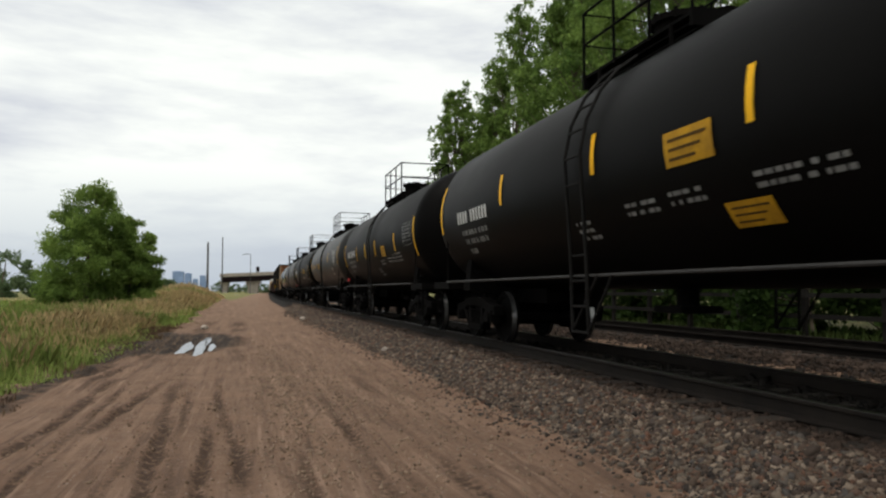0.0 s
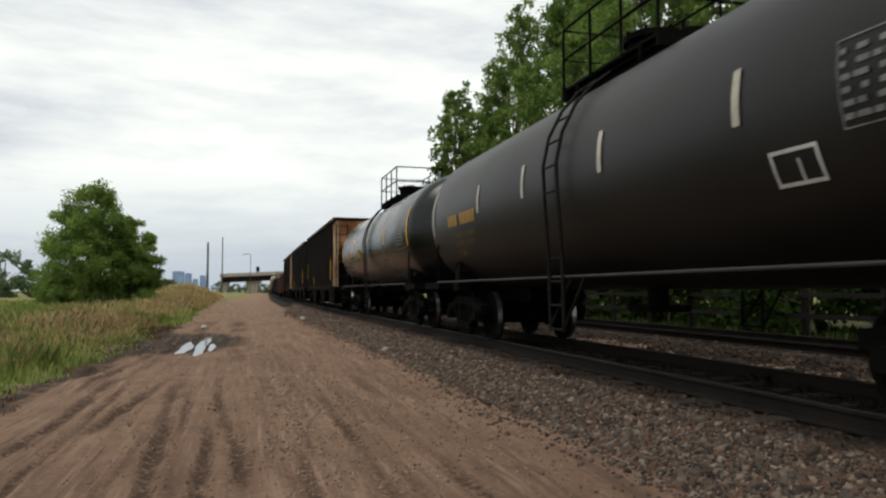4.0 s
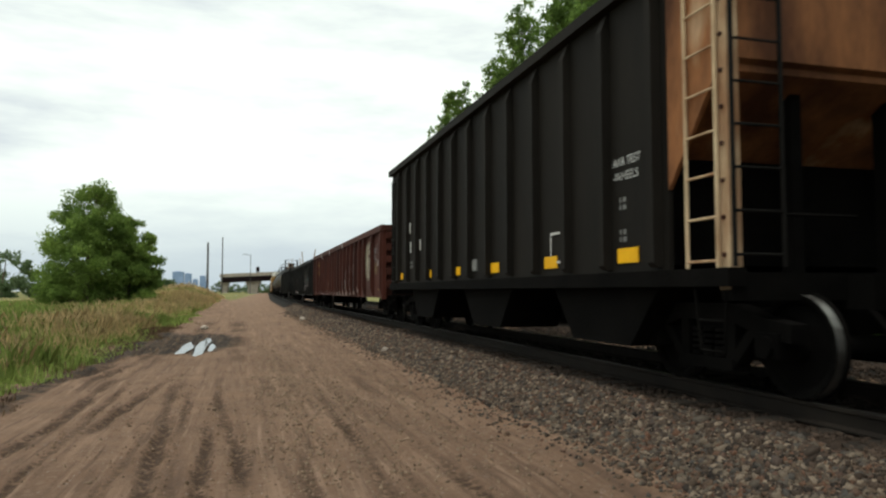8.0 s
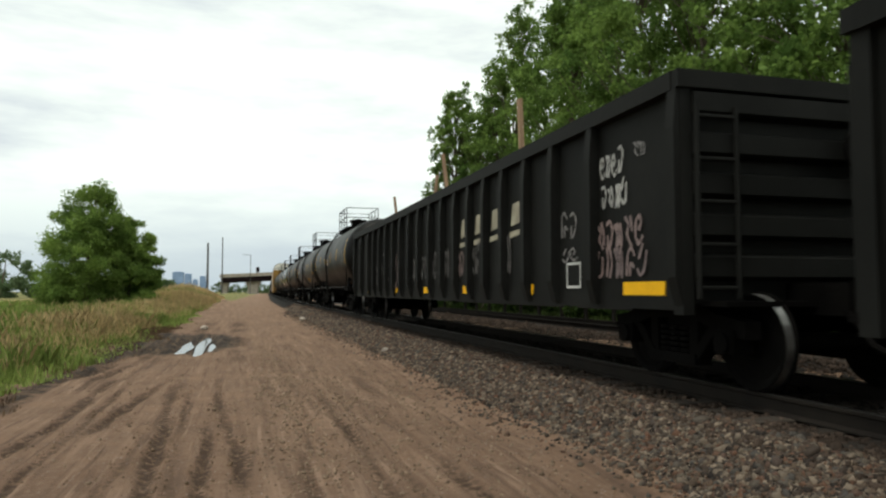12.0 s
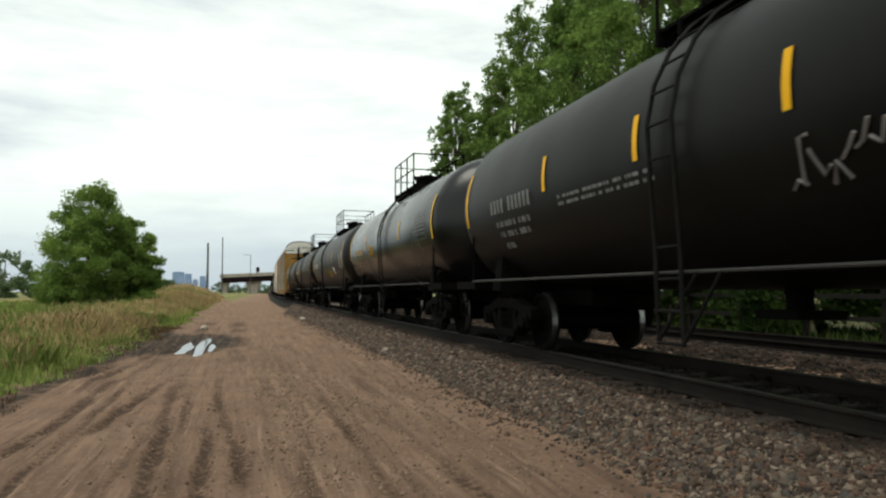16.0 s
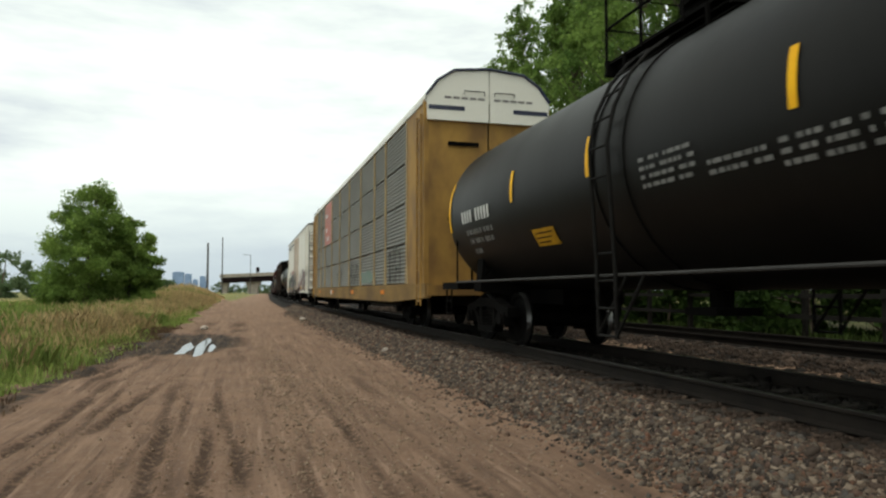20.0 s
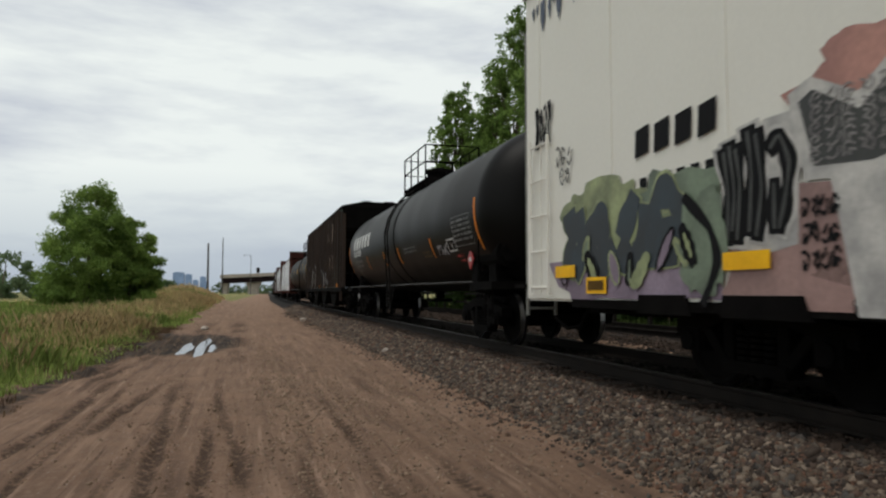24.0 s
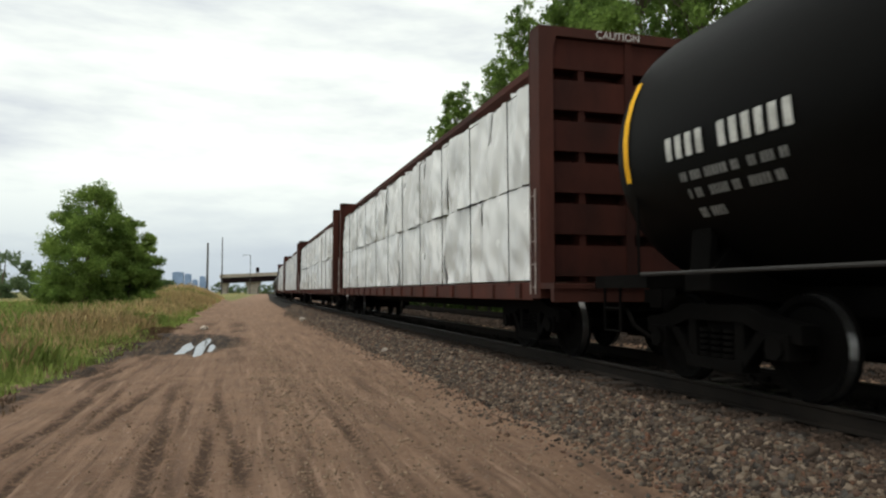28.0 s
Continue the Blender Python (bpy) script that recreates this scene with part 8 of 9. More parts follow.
CUTS = [0.02, 1.045, 2.03, 3.03, 4.06, 5.095, 6.08, 7.17, 8.275, 9.37, 10.875, 12.31, 13.87, 14.86, 15.88, 16.93, 17.925, 18.965, 19.975, 21.0, 23.04, 24.72, 25.95, 27.17, 28.55, 30.16, 31.77, 33.38, 34.99, 36.0, 37.0, 38.0]
LOW = dict(z0=2.04, z1=2.52, ends=(1.8, 2.75))
TANK = {
    0: dict(label="black tank car with white lettering and yellow tape strips", letter="XXXX XXXXXX", letter_at=5.2, stripes=stripes_at((-3.1, -0.35, 2.8)),
            decals=(("label", -1.85, 2.13, 0.75, 0.34, M_LABEL), ("label", -2.5, 1.5, 0.6, 0.22, M_LABEL), ("block", -0.9, 1.85, 0.7, 0.09, M_FADED), ("block", -1.75, 1.8, 0.7, 0.16, M_FADED), ("block", -3.0, 1.75, 1.1, 0.22, M_FADED), ("block", 0.4, 1.55, 0.5, 0.3, M_FADED))),
    1: dict(label="black tank car with white lettering and faded label", letter="XXXX XXXXXX", letter_at=5.2, stripes=stripes_at((-3.73, -0.72, 1.2, 3.05), yt=6.1, **LOW),
            decals=(("label", -1.7, 1.97, 0.55, 0.3, M_LABEL), ("block", -1.2, 1.85, 0.8, 0.07, M_FADED), ("block", -2.4, 1.8, 0.9, 0.15, M_FADED), ("block", -3.2, 1.75, 1.2, 0.28, M_FADED), ("block", -4.85, 2.15, 0.95, 0.5, M_FADED), ("block", -0.3, 1.4, 0.5, 0.3, M_FADED), ("lamp", 5.6, 1.3, 0.1, 0.14, M_PLACARD))),
    2: dict(mat=M_DUSTY, label="dusty black tank car with yellow lettering", letter="XXXX XXXXXX", letter_mat=M_GOLD, small_mat=M_GOLD_FADED, letter_at=5.4, stripes=stripes_at((-2.45, 0.3, 3.0), yt=6.2), ladder_y=-0.1, top="long",
            decals=(("label", 2.3, 2.13, 0.6, 0.28, M_LABEL), ("frame", -3.65, 1.7, 0.5, 0.3, M_WHITE), ("label", -1.0, 3.2, 0.55, 0.12, M_FADED), ("label", -1.1, 3.4, 0.5, 0.1, M_FADED), ("block", -4.3, 2.2, 1.1, 0.6, M_WHITE))),
    3: dict(label="black tank car with white lettering and a tape strip through it", letter="XXXX XXXXX", letter_at=5.4, stripes=stripes_at((-3.2, -1.1, 1.25, 4.55), yt=6.4, **LOW),
            decals=(("label", -2.5, 2.18, 0.6, 0.24, M_LABEL), ("label", -1.0, 1.79, 0.25, 0.16, M_TAN), ("block", -1.3, 1.88, 0.8, 0.07, M_WHITE), ("block", -2.2, 1.86, 0.7, 0.14, M_FADED), ("block", -3.25, 1.78, 1.1, 0.3, M_FADED), ("frame", -4.3, 1.7, 0.5, 0.3, M_WHITE), ("block", -4.6, 2.2, 1.1, 0.5, M_FADED), ("lamp", 5.5, 1.3, 0.1, 0.14, M_PLACARD))),
    4: dict(label="dusty black tank car with pale tape strips", letter="XXXX XXXXXX", letter_mat=M_GOLD, small_mat=M_GOLD_FADED, letter_at=5.2, mat=M_DUSTY, stripe_mat=M_TAPE_PALE, stripes=stripes_at((-3.6, -1.2, 1.2, 3.3)),
            decals=(("block", -4.7, 2.1, 1.1, 0.55, M_FADED), ("frame", -3.9, 1.75, 0.5, 0.28, M_WHITE))),
    5: dict(label="glossy black tank car with yellow lettering", letter="XXXX XXXXXX", letter_mat=M_GOLD, small_mat=M_GOLD_FADED, letter_at=5.05, mat=M_GLOSS, stripes=stripes_at((-3.0, 0.2, 2.95), yt=6.1), top="long", decals=(("label", 2.1, 2.13, 0.6, 0.28, M_LABEL), ("block", -4.7, 2.1, 1.0, 0.6, M_FADED))),
    12: dict(mat=M_FADEDBLACK, label="black tank car with faded white marks", letter="XXXX XXXXXX", letter_mat=M_FADED, letter_at=5.0, stripes=stripes_at((-3.4, -1.0, 1.2, 3.4), yt=6.1), decals=(("block", -4.8, 2.1, 1.0, 0.5, M_FADED), ("label", 0.4, 2.2, 0.5, 0.3, M_TAN))),
    13: dict(label="worn grey black tank car with a rusty end band", letter="XXXX XXX", letter_at=4.85, mat=M_DUSTY, stripes=stripes_at((-3.75, -2.35, 0.85, 3.1), 2.23, 2.72, (2.0, 3.03)), girth=0.45,
             decals=(("band", 6.3, 0, 1.25, 0, M_BROWN), ("block", -5.5, 2.25, 1.0, 0.5, M_FADED), ("label", -2.0, 1.58, 1.1, 0.24, M_LABEL), ("frame", -4.0, 1.6, 0.8, 0.24, M_FADED), ("label", 1.1, 1.65, 0.55, 0.3, M_BLACK), ("label", 0.4, 1.6, 0.8, 0.4, M_BLACK), ("block", -0.9, 2.0, 0.7, 0.3, M_FADED))),
    14: dict(mat=M_FADEDBLACK, label="black tank car with sprayed tag on its side", letter="XXXX XXXXXX", letter_mat=M_FADED, letter_at=5.2, stripes=stripes_at((-3.6, -1.6, 0.6, 3.0), yt=6.5),
             decals=(("scrawl", -1.45, 1.7, 0.95, 0.42, M_SPRAYGRY), ("block", -5.4, 2.1, 1.05, 0.6, M_FADED), ("block", 2.6, 2.05, 2.4, 0.2, M_FADED))),
    15: dict(label="glossy black tank car with yellow lettering and label", letter="XXXX XXXXXX", letter_mat=M_GOLD, small_mat=M_GOLD_FADED, letter_at=5.05, mat=M_GLOSS, stripes=stripes_at((-2.7, -0.1, 2.7), yt=6.2), ladder_y=-0.35, top="long",
             decals=(("label", 1.95, 2.13, 0.65, 0.28, M_LABEL), ("block", -4.6, 2.2, 1.0, 0.6, M_FADED), ("label", -1.8, 3.3, 0.5, 0.1, M_FADED))),
    16: dict(mat=M_DUSTY, label="black tank car with broad yellow warning label", letter="XXXX XXXXXX", letter_at=5.2, stripes=stripes_at((-2.8, -1.0, 1.4, 4.0), yt=6.4), ladder_y=0.7,
             decals=(("label", -1.05, 1.66, 0.95, 0.26, M_LABEL), ("block", -5.3, 2.0, 1.05, 0.55, M_WHITE), ("frame", -3.9, 1.6, 0.8, 0.24, M_FADED), ("ring", -3.1, 1.75, 0.36, 0.32, M_WHITE))),
    17: dict(mat=M_FADEDBLACK, label="black tank car with dull yellow lettering", letter="XXXX XXXXXX", letter_mat=M_GOLD, small_mat=M_GOLD_FADED, letter_at=5.2, stripes=stripes_at((-2.4, 0.25, 3.0), yt=6.3), ladder_y=-0.2, top="long",
             decals=(("label", 2.3, 2.13, 0.6, 0.28, M_LABEL), ("label", -1.1, 3.2, 0.5, 0.1, M_FADED), ("label", -1.2, 3.36, 0.45, 0.12, M_FADED), ("block", -4.5, 2.2, 1.0, 0.6, M_FADED))),
    18: dict(mat=M_FADEDBLACK, label="black tank car with white lettering and small label", letter="XXXX XXXXX", letter_at=5.6, stripes=stripes_at((-2.9, 0.45, 3.0), yt=6.4), ladder_y=0.0, girth=0.35,
             decals=(("label", 2.5, 1.6, 0.75, 0.24, M_LABEL), ("block", -0.7, 1.95, 0.95, 0.42, M_FADED), ("block", -1.8, 2.0, 0.8, 0.16, M_FADED), ("block", -2.7, 1.88, 1.2, 0.3, M_FADED))),
    21: dict(mat=M_FADEDBLACK, label="long black tank car with large white mark and orange tape", letter="XXXX XXXXX", letter_at=6.65, stripe_mat=M_ORANGE, stripes=stripes_at((-4.5, -1.0, 1.1, 4.0), 1.70, 2.13, (1.7, 2.63), 7.85), girth=0.6, valve_box=True,
             decals=(("big", 6.75, 2.46, 0.60, 0.44, M_WHITE), ("block", -6.35, 1.88, 1.15, 0.5, M_FADED), ("frame", -5.75, 1.76, 0.55, 0.26, M_WHITE), ("diamond", -6.8, 1.36, 0.36, 0.4, M_PLACARD), ("block", -1.7, 2.02, 1.4, 0.09, M_FADED), ("scrawl", -4.9, 1.7, 0.8, 0.25, M_SPRAYGRY), ("block", -3.6, 1.78, 0.7, 0.14, M_GOLD_FADED), ("block", -6.1, 1.55, 0.5, 0.18, M_PLACARD))),
    23: dict( label="long black tank car with white lettering and red placard", letter="XXXX XXXXXX", letter_at=8.2, stripes=stripes_at((-5.7, -3.2, 0.1, 2.8, 5.2), 2.38, 2.88, (2.1, 3.2), 8.95), ylen=6.0, valve_box=True, ladder_y=-3.9, inset=1.4, head=0.98,
             decals=(("label", -0.6, 2.32, 0.75, 0.32, M_LABEL), ("block", -7.2, 2.12, 1.1, 0.6, M_FADED), ("frame", -6.6, 1.66, 0.5, 0.28, M_WHITE), ("diamond", -7.5, 1.32, 0.36, 0.38, M_PLACARD), ("block", 0.3, 3.22, 0.5, 0.1, M_FADED), ("label", -6.9, 1.98, 0.3, 0.12, M_TAN), ("frame", 5.0, 2.15, 0.16, 0.14, M_FADED))),
}
V_STRIP = ((6.05, 1.66, 0.10, 0.95, M_YELLOW), (2.0, 1.25, 0.10, 0.48, M_YELLOW), (-6.1, 1.43, 0.10, 0.95, M_YELLOW))
KINDS = {6: "h", 7: "h", 8: "h", 9: "g1", 10: "g2", 11: "g3", 19: "ar", 20: "bx", 22: "ch", 24: "cb", 25: "cb", 26: "cb", 27: "cb"}
TRAIN = []
G3_POSTS = (-10.2, -8.5, -7.4, -6.44, -5.5, -4.62, -3.74, -2.86, -1.88, -0.9, 0.12, 1.12, 2.14, 3.1, 4.1, 5.1, 6.1, 7.1, 8.6, 10.1)


M_SPRAYPINKPALE = material("pale rose spray paint", (0.30, 0.225, 0.205), (0.19, 0.125, 0.11), rough=0.6, scale=1.2, fine=20, bump=0.02)
M_SPRAYLIME = material("pale lime spray paint", (0.30, 0.34, 0.17), (0.14, 0.16, 0.08), rough=0.6, scale=3, fine=20, bump=0.02)
M_SPRAYGREYBLUE = material("dull grey blue spray paint", (0.085, 0.098, 0.112), (0.035, 0.040, 0.048), rough=0.6, scale=2, fine=20, bump=0.02)


def graffiti_red(car):
    x = -1.485
    smear(car, x, 7.2, 0.77, 4.2, 0.85, M_SPRAYGREYBLUE, 29)
    smear(car, x - 0.003, 7.0, 0.77, 4.0, 0.35, M_SPRAYMAUVE, 31)
    throw_up(car, x - 0.006, 7.3, 0.86, 4.3, 1.2, (2, 6, 5, 1, 7, 0), M_SPRAYGREYBLUE, M_SPRAYLIME, 0.15, 0.018, 31, M_SPRAYDARK)
    swirls(car, x - 0.022, 7.3, 0.85, 4.3, 1.0, 20, (M_SPRAYGRN, M_SPRAYGREYBLUE, M_SPRAYDARK, M_SPRAYPINKGREY, M_OXIDE), (M_SPRAYDARK, M_SPRAYLIME, M_SPRAYDARK), 31, 0.32)
    smear(car, x, 2.7, 0.77, 8.2, 0.72, M_SPRAYPINKPALE, 30)
    smear(car, x - 0.002, -3.6, 0.85, 1.4, 0.95, M_SPRAYDARK, 34)
    throw_up(car, x - 0.006, 2.4, 1.3, 7.0, 0.75, (5, 2, 6, 3, 5, 1, 7), M_OXIDE, M_SPRAYPINKGREY, 0.15, 0.03, 33, M_SPRAYDARK)
    swirls(car, x - 0.022, 2.5, 0.82, 7.0, 0.55, 14, (M_OXIDE, M_SPRAYDARK, M_SPRAYPINKGREY, M_SPRAYPINKPALE), (M_SPRAYDARK, M_SPRAYWHT, M_SPRAYDARK), 32, 0.3)
    for y in (5.9, 2.3, -2.2):
        bm = BM()
        path_rod(bm, [(-1.42, y, 2.6), (-1.595, y, 2.66), (-1.6, y + 0.02, 2.9), (-1.5, y + 0.05, 2.93), (-1.38, y + 0.2, 2.9)], 0.013, 5)
        part("strap", bm, M_WHITE, car, "loose white strap over the rim")
    scribble(car, x - 0.014, 7.4, 2.25, 1.3, 0.3, 5, M_SPRAYGRY, 0.015, 35)
    tag_line(car, x - 0.014, -9.22, 1.88, 0.42, 0.4, (6, 5, 2), M_SPRAYGRY, 0.014, 36)
    tag_line(car, x - 0.016, -9.65, 1.72, 0.32, 0.16, (4, 0, 1), M_SPRAYWHT, 0.010, 38)
    tag_line(car, x - 0.016, -9.5, 2.2, 0.3, 0.2, (2, 1), M_SPRAYGRY, 0.008, 39)
    for a in ((-9.27, -9.29, 1.48, 1.81), (-9.65, -9.67, 1.48, 1.81), (-9.29, -9.65, 1.48, 1.50), (-9.29, -9.65, 1.79, 1.81), (-9.34, -9.60, 1.53, 1.76)):
        paint_patch(car, x - 0.006, [(a[0], a[2]), (a[1], a[2]), (a[1], a[3]), (a[0], a[3])], M_GOLD_FADED, "stencil_bar", "yellow stencil bar")
    tag_line(car, x - 0.014, -9.98, 1.35, 0.4, 0.26, (6, 1, 4), M_SPRAYGRY, 0.014, 37)
    block_marks(car, "XXXX", 8.42, 2.22, 0.28, 0.27, M_GOLD, x=x)
    block_marks(car, "XXXXXX", 8.38, 1.79, 0.25, 0.18, M_GOLD, x=x)
    bm = BM()
    for z in (1.40, 1.27):
        marks(bm, "XX XX  XXX XX", 8.25, z, 0.075, x=x)
    tagged(part("small_lettering", bm, M_FADED, car, "rows of small pale marks"), kind="stuff")
    # round emblem: ring with a cross bar
    bm = BM()
    n = 28
    for r0, r1 in ((0.63, 0.60), (0.565, 0.42), (0.36, 0.02)):
        for k in range(n):
            a, b = 2 * math.pi * k / n, 2 * math.pi * (k + 1) / n
            bm.faces.new([bm.verts.new((x, -8.11 + 1.25 * r * math.cos(q), 1.93 + r * math.sin(q))) for r, q in ((r0, a), (r0, b), (r1, b), (r1, a))])
    emblem = part("round_emblem", bm, M_CREAMMARK, car, "cream ring emblem with a dark red cross")
    bm = BM()
    for y0, y1, z0, z1 in ((-8.30, -7.92, 2.04, 2.12), (-8.16, -8.06, 1.62, 2.26)):
        flat(bm, x - 0.004 - 0.001 * (z1 > 2.2), y0, y1, z0, z1)
    part("emblem_cross", bm, M_OXIDE, emblem, "dark red cross")
    bm = BM()
    for k in range(18):
        q = 2 * math.pi * k / 18
        flat(bm, x - 0.004, -8.11 + 1.25 * 0.49 * math.cos(q) - 0.035, -8.11 + 1.25 * 0.49 * math.cos(q) + 0.035, 1.93 + 0.49 * math.sin(q) - 0.035, 1.93 + 0.49 * math.sin(q) + 0.035)
    tagged(part("emblem_ring", bm, M_OXIDE, emblem, "ring of small dark red marks"), kind="stuff")


def graffiti_ribbed(car):
    x = -1.53
    paint_patch(car, x + 0.04, [(9.4, 1.1), (7.0, 1.1), (7.0, 2.35), (9.3, 2.45)], M_SPRAYDARK)
    block_marks(car, "XXXX", 8.7, 2.12, 0.2, 0.23, M_SPRAYGRN, x=x - 0.006)
    block_marks(car, "XXXXXX", 8.7, 1.65, 0.2, 0.16, M_SPRAYGRN, x=x - 0.006)
    for pts in ([(4.4, 0.76), (4.1, 0.76), (3.7, 1.75), (4.3, 1.75)], [(3.9, 1.35), (3.2, 1.3), (3.2, 1.55), (3.9, 1.6)], [(4.0, 1.7), (2.9, 1.75), (2.9, 1.95), (4.0, 1.9)], [(1.9, 0.76), (1.6, 0.76), (1.35, 1.55), (1.75, 1.6)], [(1.5, 1.4), (0.85, 1.3), (0.8, 0.95), (1.3, 0.95)]):
        paint_patch(car, x - 0.03, pts, M_SPRAYWHT)
    for r in range(9):
        for k in range(4):
            y = 3.15 - k * 0.34 - 0.12 * (r % 2)
            paint_patch(car, x - 0.032, [(y, 0.80 + r * 0.115), (y - 0.29, 0.80 + r * 0.115), (y - 0.29, 0.895 + r * 0.115), (y, 0.895 + r * 0.115)], M_SPRAYBRICK if (r + k) % 3 else M_SPRAYPINKGREY, "painted_brick", "sprayed brick shape")
    tag_line(car, x - 0.03, 0.5, 1.1, 0.45, 0.8, (3, 6), M_SPRAYGRY, 0.010, 41)
    tag_line(car, x - 0.03, -0.75, 1.1, 0.45, 0.95, (1, 5), M_SPRAYGRY, 0.010, 42)
    tag_line(car, x - 0.03, -2.95, 0.86, 0.45, 0.35, (6, 3), M_SPRAYGRN, 0.010, 43)
    paint_patch(car, x - 0.03, [(-4.95, 1.5), (-7.85, 1.5), (-7.85, 1.72), (-4.95, 1.78)], M_SPRAYGRN)
    block_marks(car, "XXXX", -5.05, 1.82, 0.42, 0.72, M_CREAMMARK, x=x - 0.034)
    paint_patch(car, x - 0.036, [(-6.6, 1.55), (-7.9, 1.5), (-7.9, 1.8), (-6.7, 1.8)], M_SPRAYTEAL)
    tag_line(car, x - 0.03, 7.6, 1.5, 0.5, 0.6, (3, 1), M_SPRAYGRY, 0.009, 44)
    tag_line(car, x - 0.03, 5.95, 1.7, 0.25, 0.22, (5,), M_SPRAYWHT, 0.010, 46)
    swirls(car, x - 0.034, -5.0, 0.95, 2.9, 0.75, 10, (M_SPRAYPINKGREY, M_SPRAYDARK, M_SPRAYTEAL), (M_SPRAYWHT, M_SPRAYGRY), 45, 0.5)


def graffiti_black(car):
    x = -1.485
    for k, y in enumerate((-3.06, -3.92, -4.8, -5.72)):
        paint_patch(car, x, [(y, 1.94), (y - 0.45, 1.98), (y - 0.5, 2.30), (y - 0.08, 2.28)], M_CREAMMARK, "block_mark", "slanted cream block shape")
        paint_patch(car, x, [(y + 0.06, 1.76), (y - 0.48, 1.80), (y - 0.48, 1.88), (y + 0.06, 1.85)], M_CREAMMARK, "underline", "cream bar")
    for k, y in enumerate((0.9, 0.1, -0.8, -1.8, -3.7, -5.3)):
        tag_line(car, x - 0.006, y, 1.2, 0.5, 0.55, (k % 8, (k + 3) % 8), M_SPRAYGRY, 0.012, 50 + k)
    tag_line(car, x - 0.006, -2.7, 1.2, 0.6, 0.45, (3, 6, 1), M_SPRAYPINKGREY, 0.016, 57)
    tag_line(car, x - 0.006, -8.62, 2.22, 0.55, 0.28, (5, 0, 5, 1), M_SPRAYWHT, 0.014, 58)
    tag_line(car, x - 0.006, -8.66, 1.88, 0.58, 0.28, (1, 6, 3, 2), M_SPRAYWHT, 0.014, 63)
    tag_line(car, x - 0.006, -9.35, 2.35, 0.3, 0.16, (4, 0), M_SPRAYGRY, 0.010, 64)
    tag_line(car, x - 0.006, -8.55, 1.42, 1.0, 0.30, (6, 1, 3, 4, 5), M_SPRAYPINKGREY, 0.020, 59)
    tag_line(car, x - 0.006, -8.5, 1.10, 1.1, 0.32, (2, 0, 3, 7, 2), M_SPRAYPINKGREY, 0.018, 65)
    tag_line(car, x - 0.006, 3.5, 0.95, 0.8, 1.0, (3, 2), M_SPRAYPINKGREY, 0.02, 60)
    tag_line(car, x - 0.006, -7.55, 1.6, 0.5, 0.35, (7, 1), M_SPRAYGRY, 0.014, 61)
    tag_line(car, x - 0.006, -7.55, 1.32, 0.5, 0.18, (2, 5), M_SPRAYGRY, 0.012, 66)
    tag_line(car, x - 0.006, 6.5, 1.0, 2.6, 0.9, (3, 6, 1, 4, 7), M_SPRAYGRY, 0.014, 62)
    bm = BM()
    for a in ((-7.7, -8.1, 0.98, 1.01), (-7.7, -8.1, 1.27, 1.30), (-7.7, -7.73, 0.98, 1.3), (-8.07, -8.1, 0.98, 1.3)):
        flat(bm, x - 0.004, a[1], a[0], a[2], a[3])
    part("outlined_panel", bm, M_WHITE, car, "white outlined stencil square")


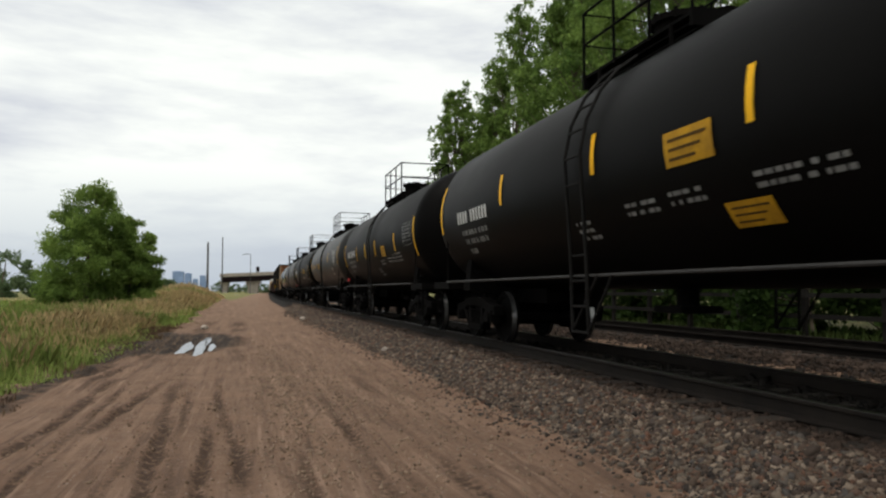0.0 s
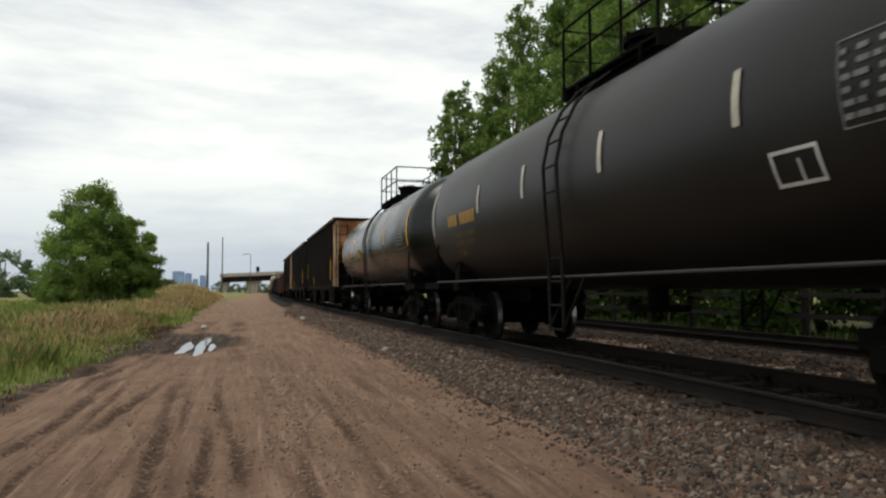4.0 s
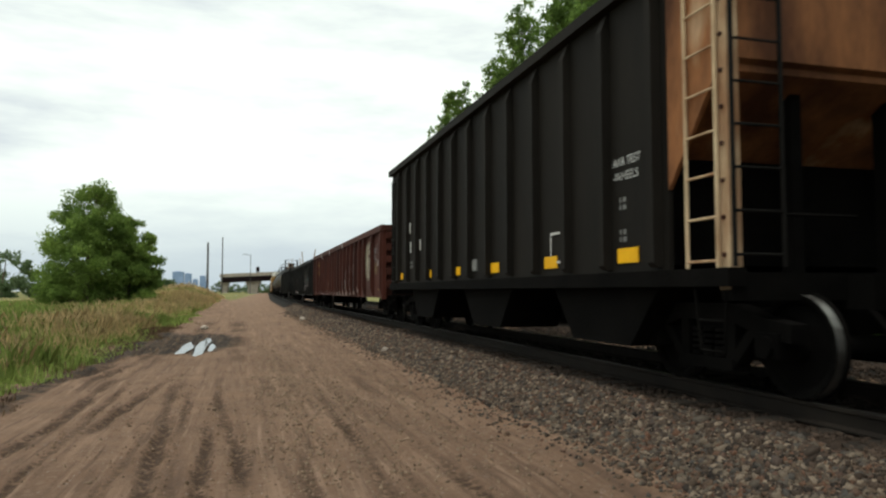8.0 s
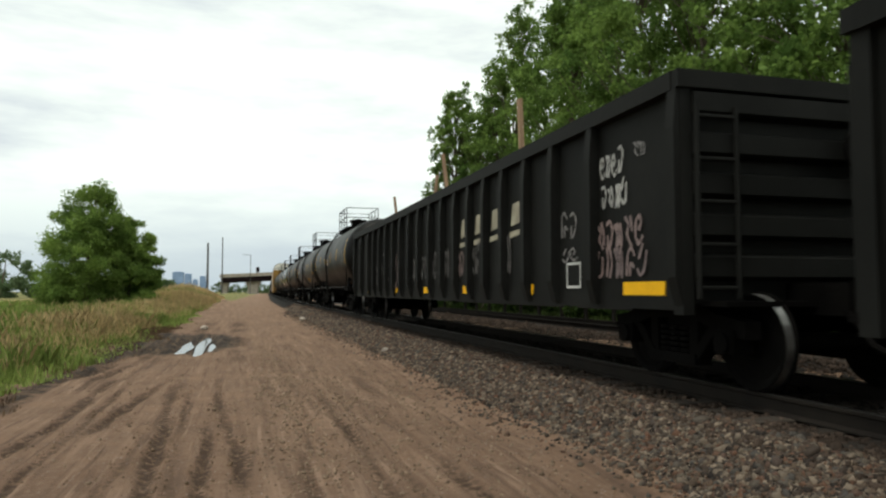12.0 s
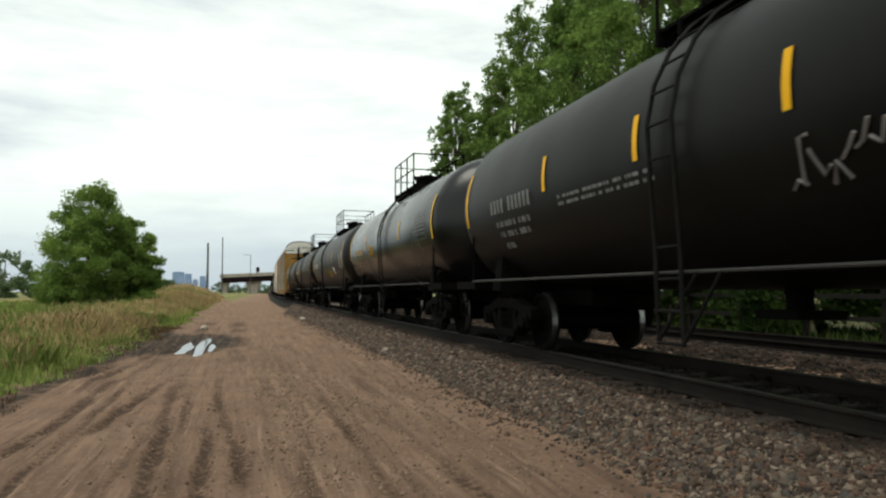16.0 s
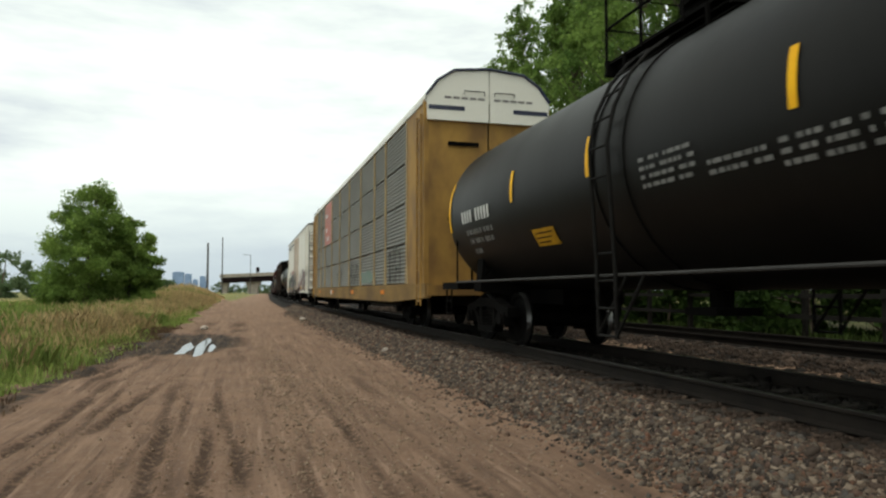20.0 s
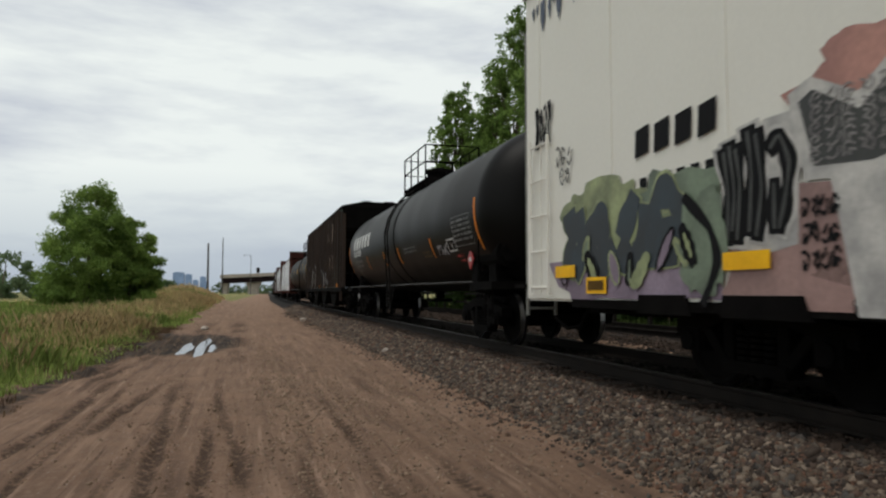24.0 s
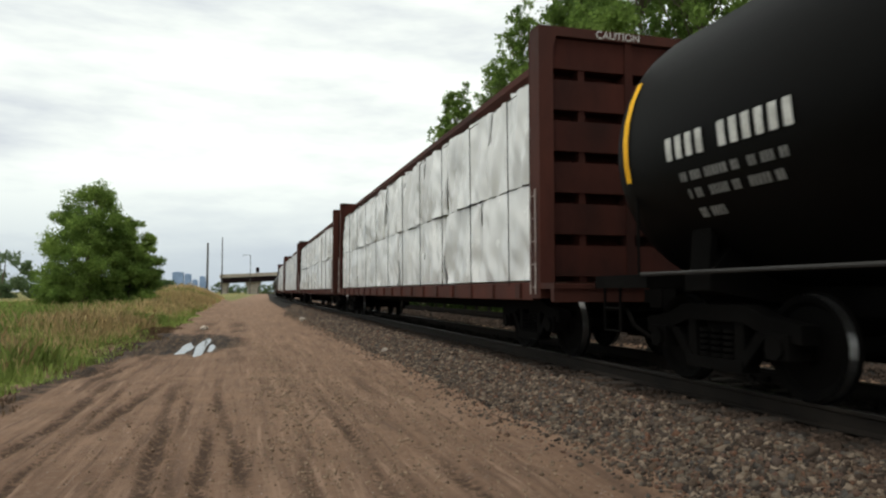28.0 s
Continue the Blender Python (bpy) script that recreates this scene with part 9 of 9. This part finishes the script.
for k in range(len(CUTS) - 1):
    L = (CUTS[k + 1] - CUTS[k]) * SPEED
    mid = (CUTS[k] + CUTS[k + 1]) / 2
    kind = KINDS.get(k, "t")
    if kind == "t":
        car = tank_car(L, **TANK.get(k, TANK[12]))
    elif k == 6:
        car = open_hopper(L, "black coal hopper with a rusted orange front end", (-1,), patches=V_STRIP + ((-4.78, 1.2, 0.28, 0.07, M_WHITE),), tag=True, panel=True)
    elif k == 7:
        car = open_hopper(L, "black coal hopper with yellow tape strips", (1,), patches=V_STRIP + ((4.5, 1.28, 0.1, 0.48, M_YELLOW), (-5.75, 1.28, 0.26, 0.08, M_FADED)))
    elif k == 8:
        car = open_hopper(L, "black coal hopper with rusted orange ladder end", (-1,), panel=True, patches=tuple((y, 1.24, w, 0.16, M_YELLOW) for y, w in ((-5.5, 0.42), (-3.5, 0.4), (-1.25, 0.45), (0.9, 0.45), (3.05, 0.4), (5.9, 0.3))) + ((-0.2, 1.3, 0.3, 0.2, M_FADED),))
    elif kind == "g1":
        car = gondola(L, "oxide red gondola with graffiti and a round emblem", M_OXIDE, 0.80, 2.85, (-10.59, -9.0, -7.4, -6.42, -5.44, -4.45, -3.45, -2.4, -1.42, -0.48, 0.44, 1.38, 2.31, 3.22, 4.15, 5.1, 6.0, 7.02, 8.56, 10.3), patches=((-10.3, 0.9, 0.12, 1.0, M_YELLOW), (-10.0, 0.98, 0.25, 0.14, M_GOLD), (6.0, 0.94, 0.1, 0.46, M_ORANGE), (3.22, 0.94, 0.1, 0.46, M_ORANGE), (-2.9, 0.85, 0.14, 0.75, M_ORANGE), (10.4, 0.85, 0.08, 0.6, M_YELLOW)))
        graffiti_red(car)
    elif kind == "g2":
        car = gondola(L, "black ribbed gondola with brick graffiti and timber planks", M_GONDOLA, 0.74, 2.80, [2.71 + 0.695 * q for q in range(-18, 11)], True, pw=0.04, patches=tuple((y, 0.90, 0.44, 0.13, M_ORANGE) for y in (-7.2, -5.15, -4.7, -2.6, 0.3, 5.0, 7.2, 9.7)) + ((-9.0, 1.15, 0.55, 0.2, M_ORANGE),),
                      timber=((1.8, 1.15, -6, -1.1), (-4.1, 1.0, 8, -1.0), (7.6, 0.9, -5, -0.9), (-6.4, 0.9, 2, 0.6), (-7.3, 0.8, 12, 0.4), (4.6, 0.7, 3, 0.8)))
        graffiti_ribbed(car)
    elif kind == "g3":
        car = gondola(L, "black gondola with scrawled tags and timber planks", M_GONDOLA, 0.82, 2.98, G3_POSTS, patches=tuple((y, 0.90, w, 0.14, M_YELLOW) for y, w in ((-9.5, 0.8), (-6.4, 0.35), (-3.4, 0.45), (-0.3, 0.4), (3.0, 0.35), (7.5, 0.35))), inset=1.5,
                      timber=((-5.3, 1.1, -2, -1.1), (-1.0, 1.0, -6, -1.1), (1.35, 0.9, 5, -0.9), (4.9, 0.8, -6, -1.0), (-2.6, 0.8, 4, 0.7)))
        graffiti_black(car)
    elif kind == "ar":
        L = 28.1
        mid = CUTS[k] + L / 2 / SPEED
        car = autorack(L, "tall autorack car with corrugated steel screens and yellow frame")
    elif kind == "bx":
        car = box_car(L, "long cream refrigerator car covered with graffiti")
    elif kind == "ch":
        car = covered_hopper(L, "brown and green covered hopper with graffiti")
    else:
        car = centerbeam(L, "dark red centre-beam flat car loaded with white wrapped lumber", k)
    TRAIN.append((car, mid - (0.017 if kind in ("g1", "g2", "g3") else 0.0)))


def motions():
    times = [i * 0.5 for i in range(57)]
    for car, mid in TRAIN:
        rows = []
        for t in times:
            p, a = track(SPEED * (mid - t))
            rows.append((t, pose(p.x, p.y, RAIL_Z, 0, 0, -math.degrees(a))))
        walk(car, rows)
    # all wheels roll alike: one turn action shared by every wheelset
    turn = math.degrees(SPEED / WHEEL_R)
    first = SPINNING[0]
    walk(first, [(i / FPS, pose(0, 0, 0, turn * i / FPS)) for i in range(28 * FPS + 1)])
    act, slot = first.animation_data.action, first.animation_data.action_slot
    for w in SPINNING[1:]:
        w.rotation_mode = "QUATERNION"
        w.animation_data_create()
        w.animation_data.action = act
        w.animation_data.action_slot = slot


motions()
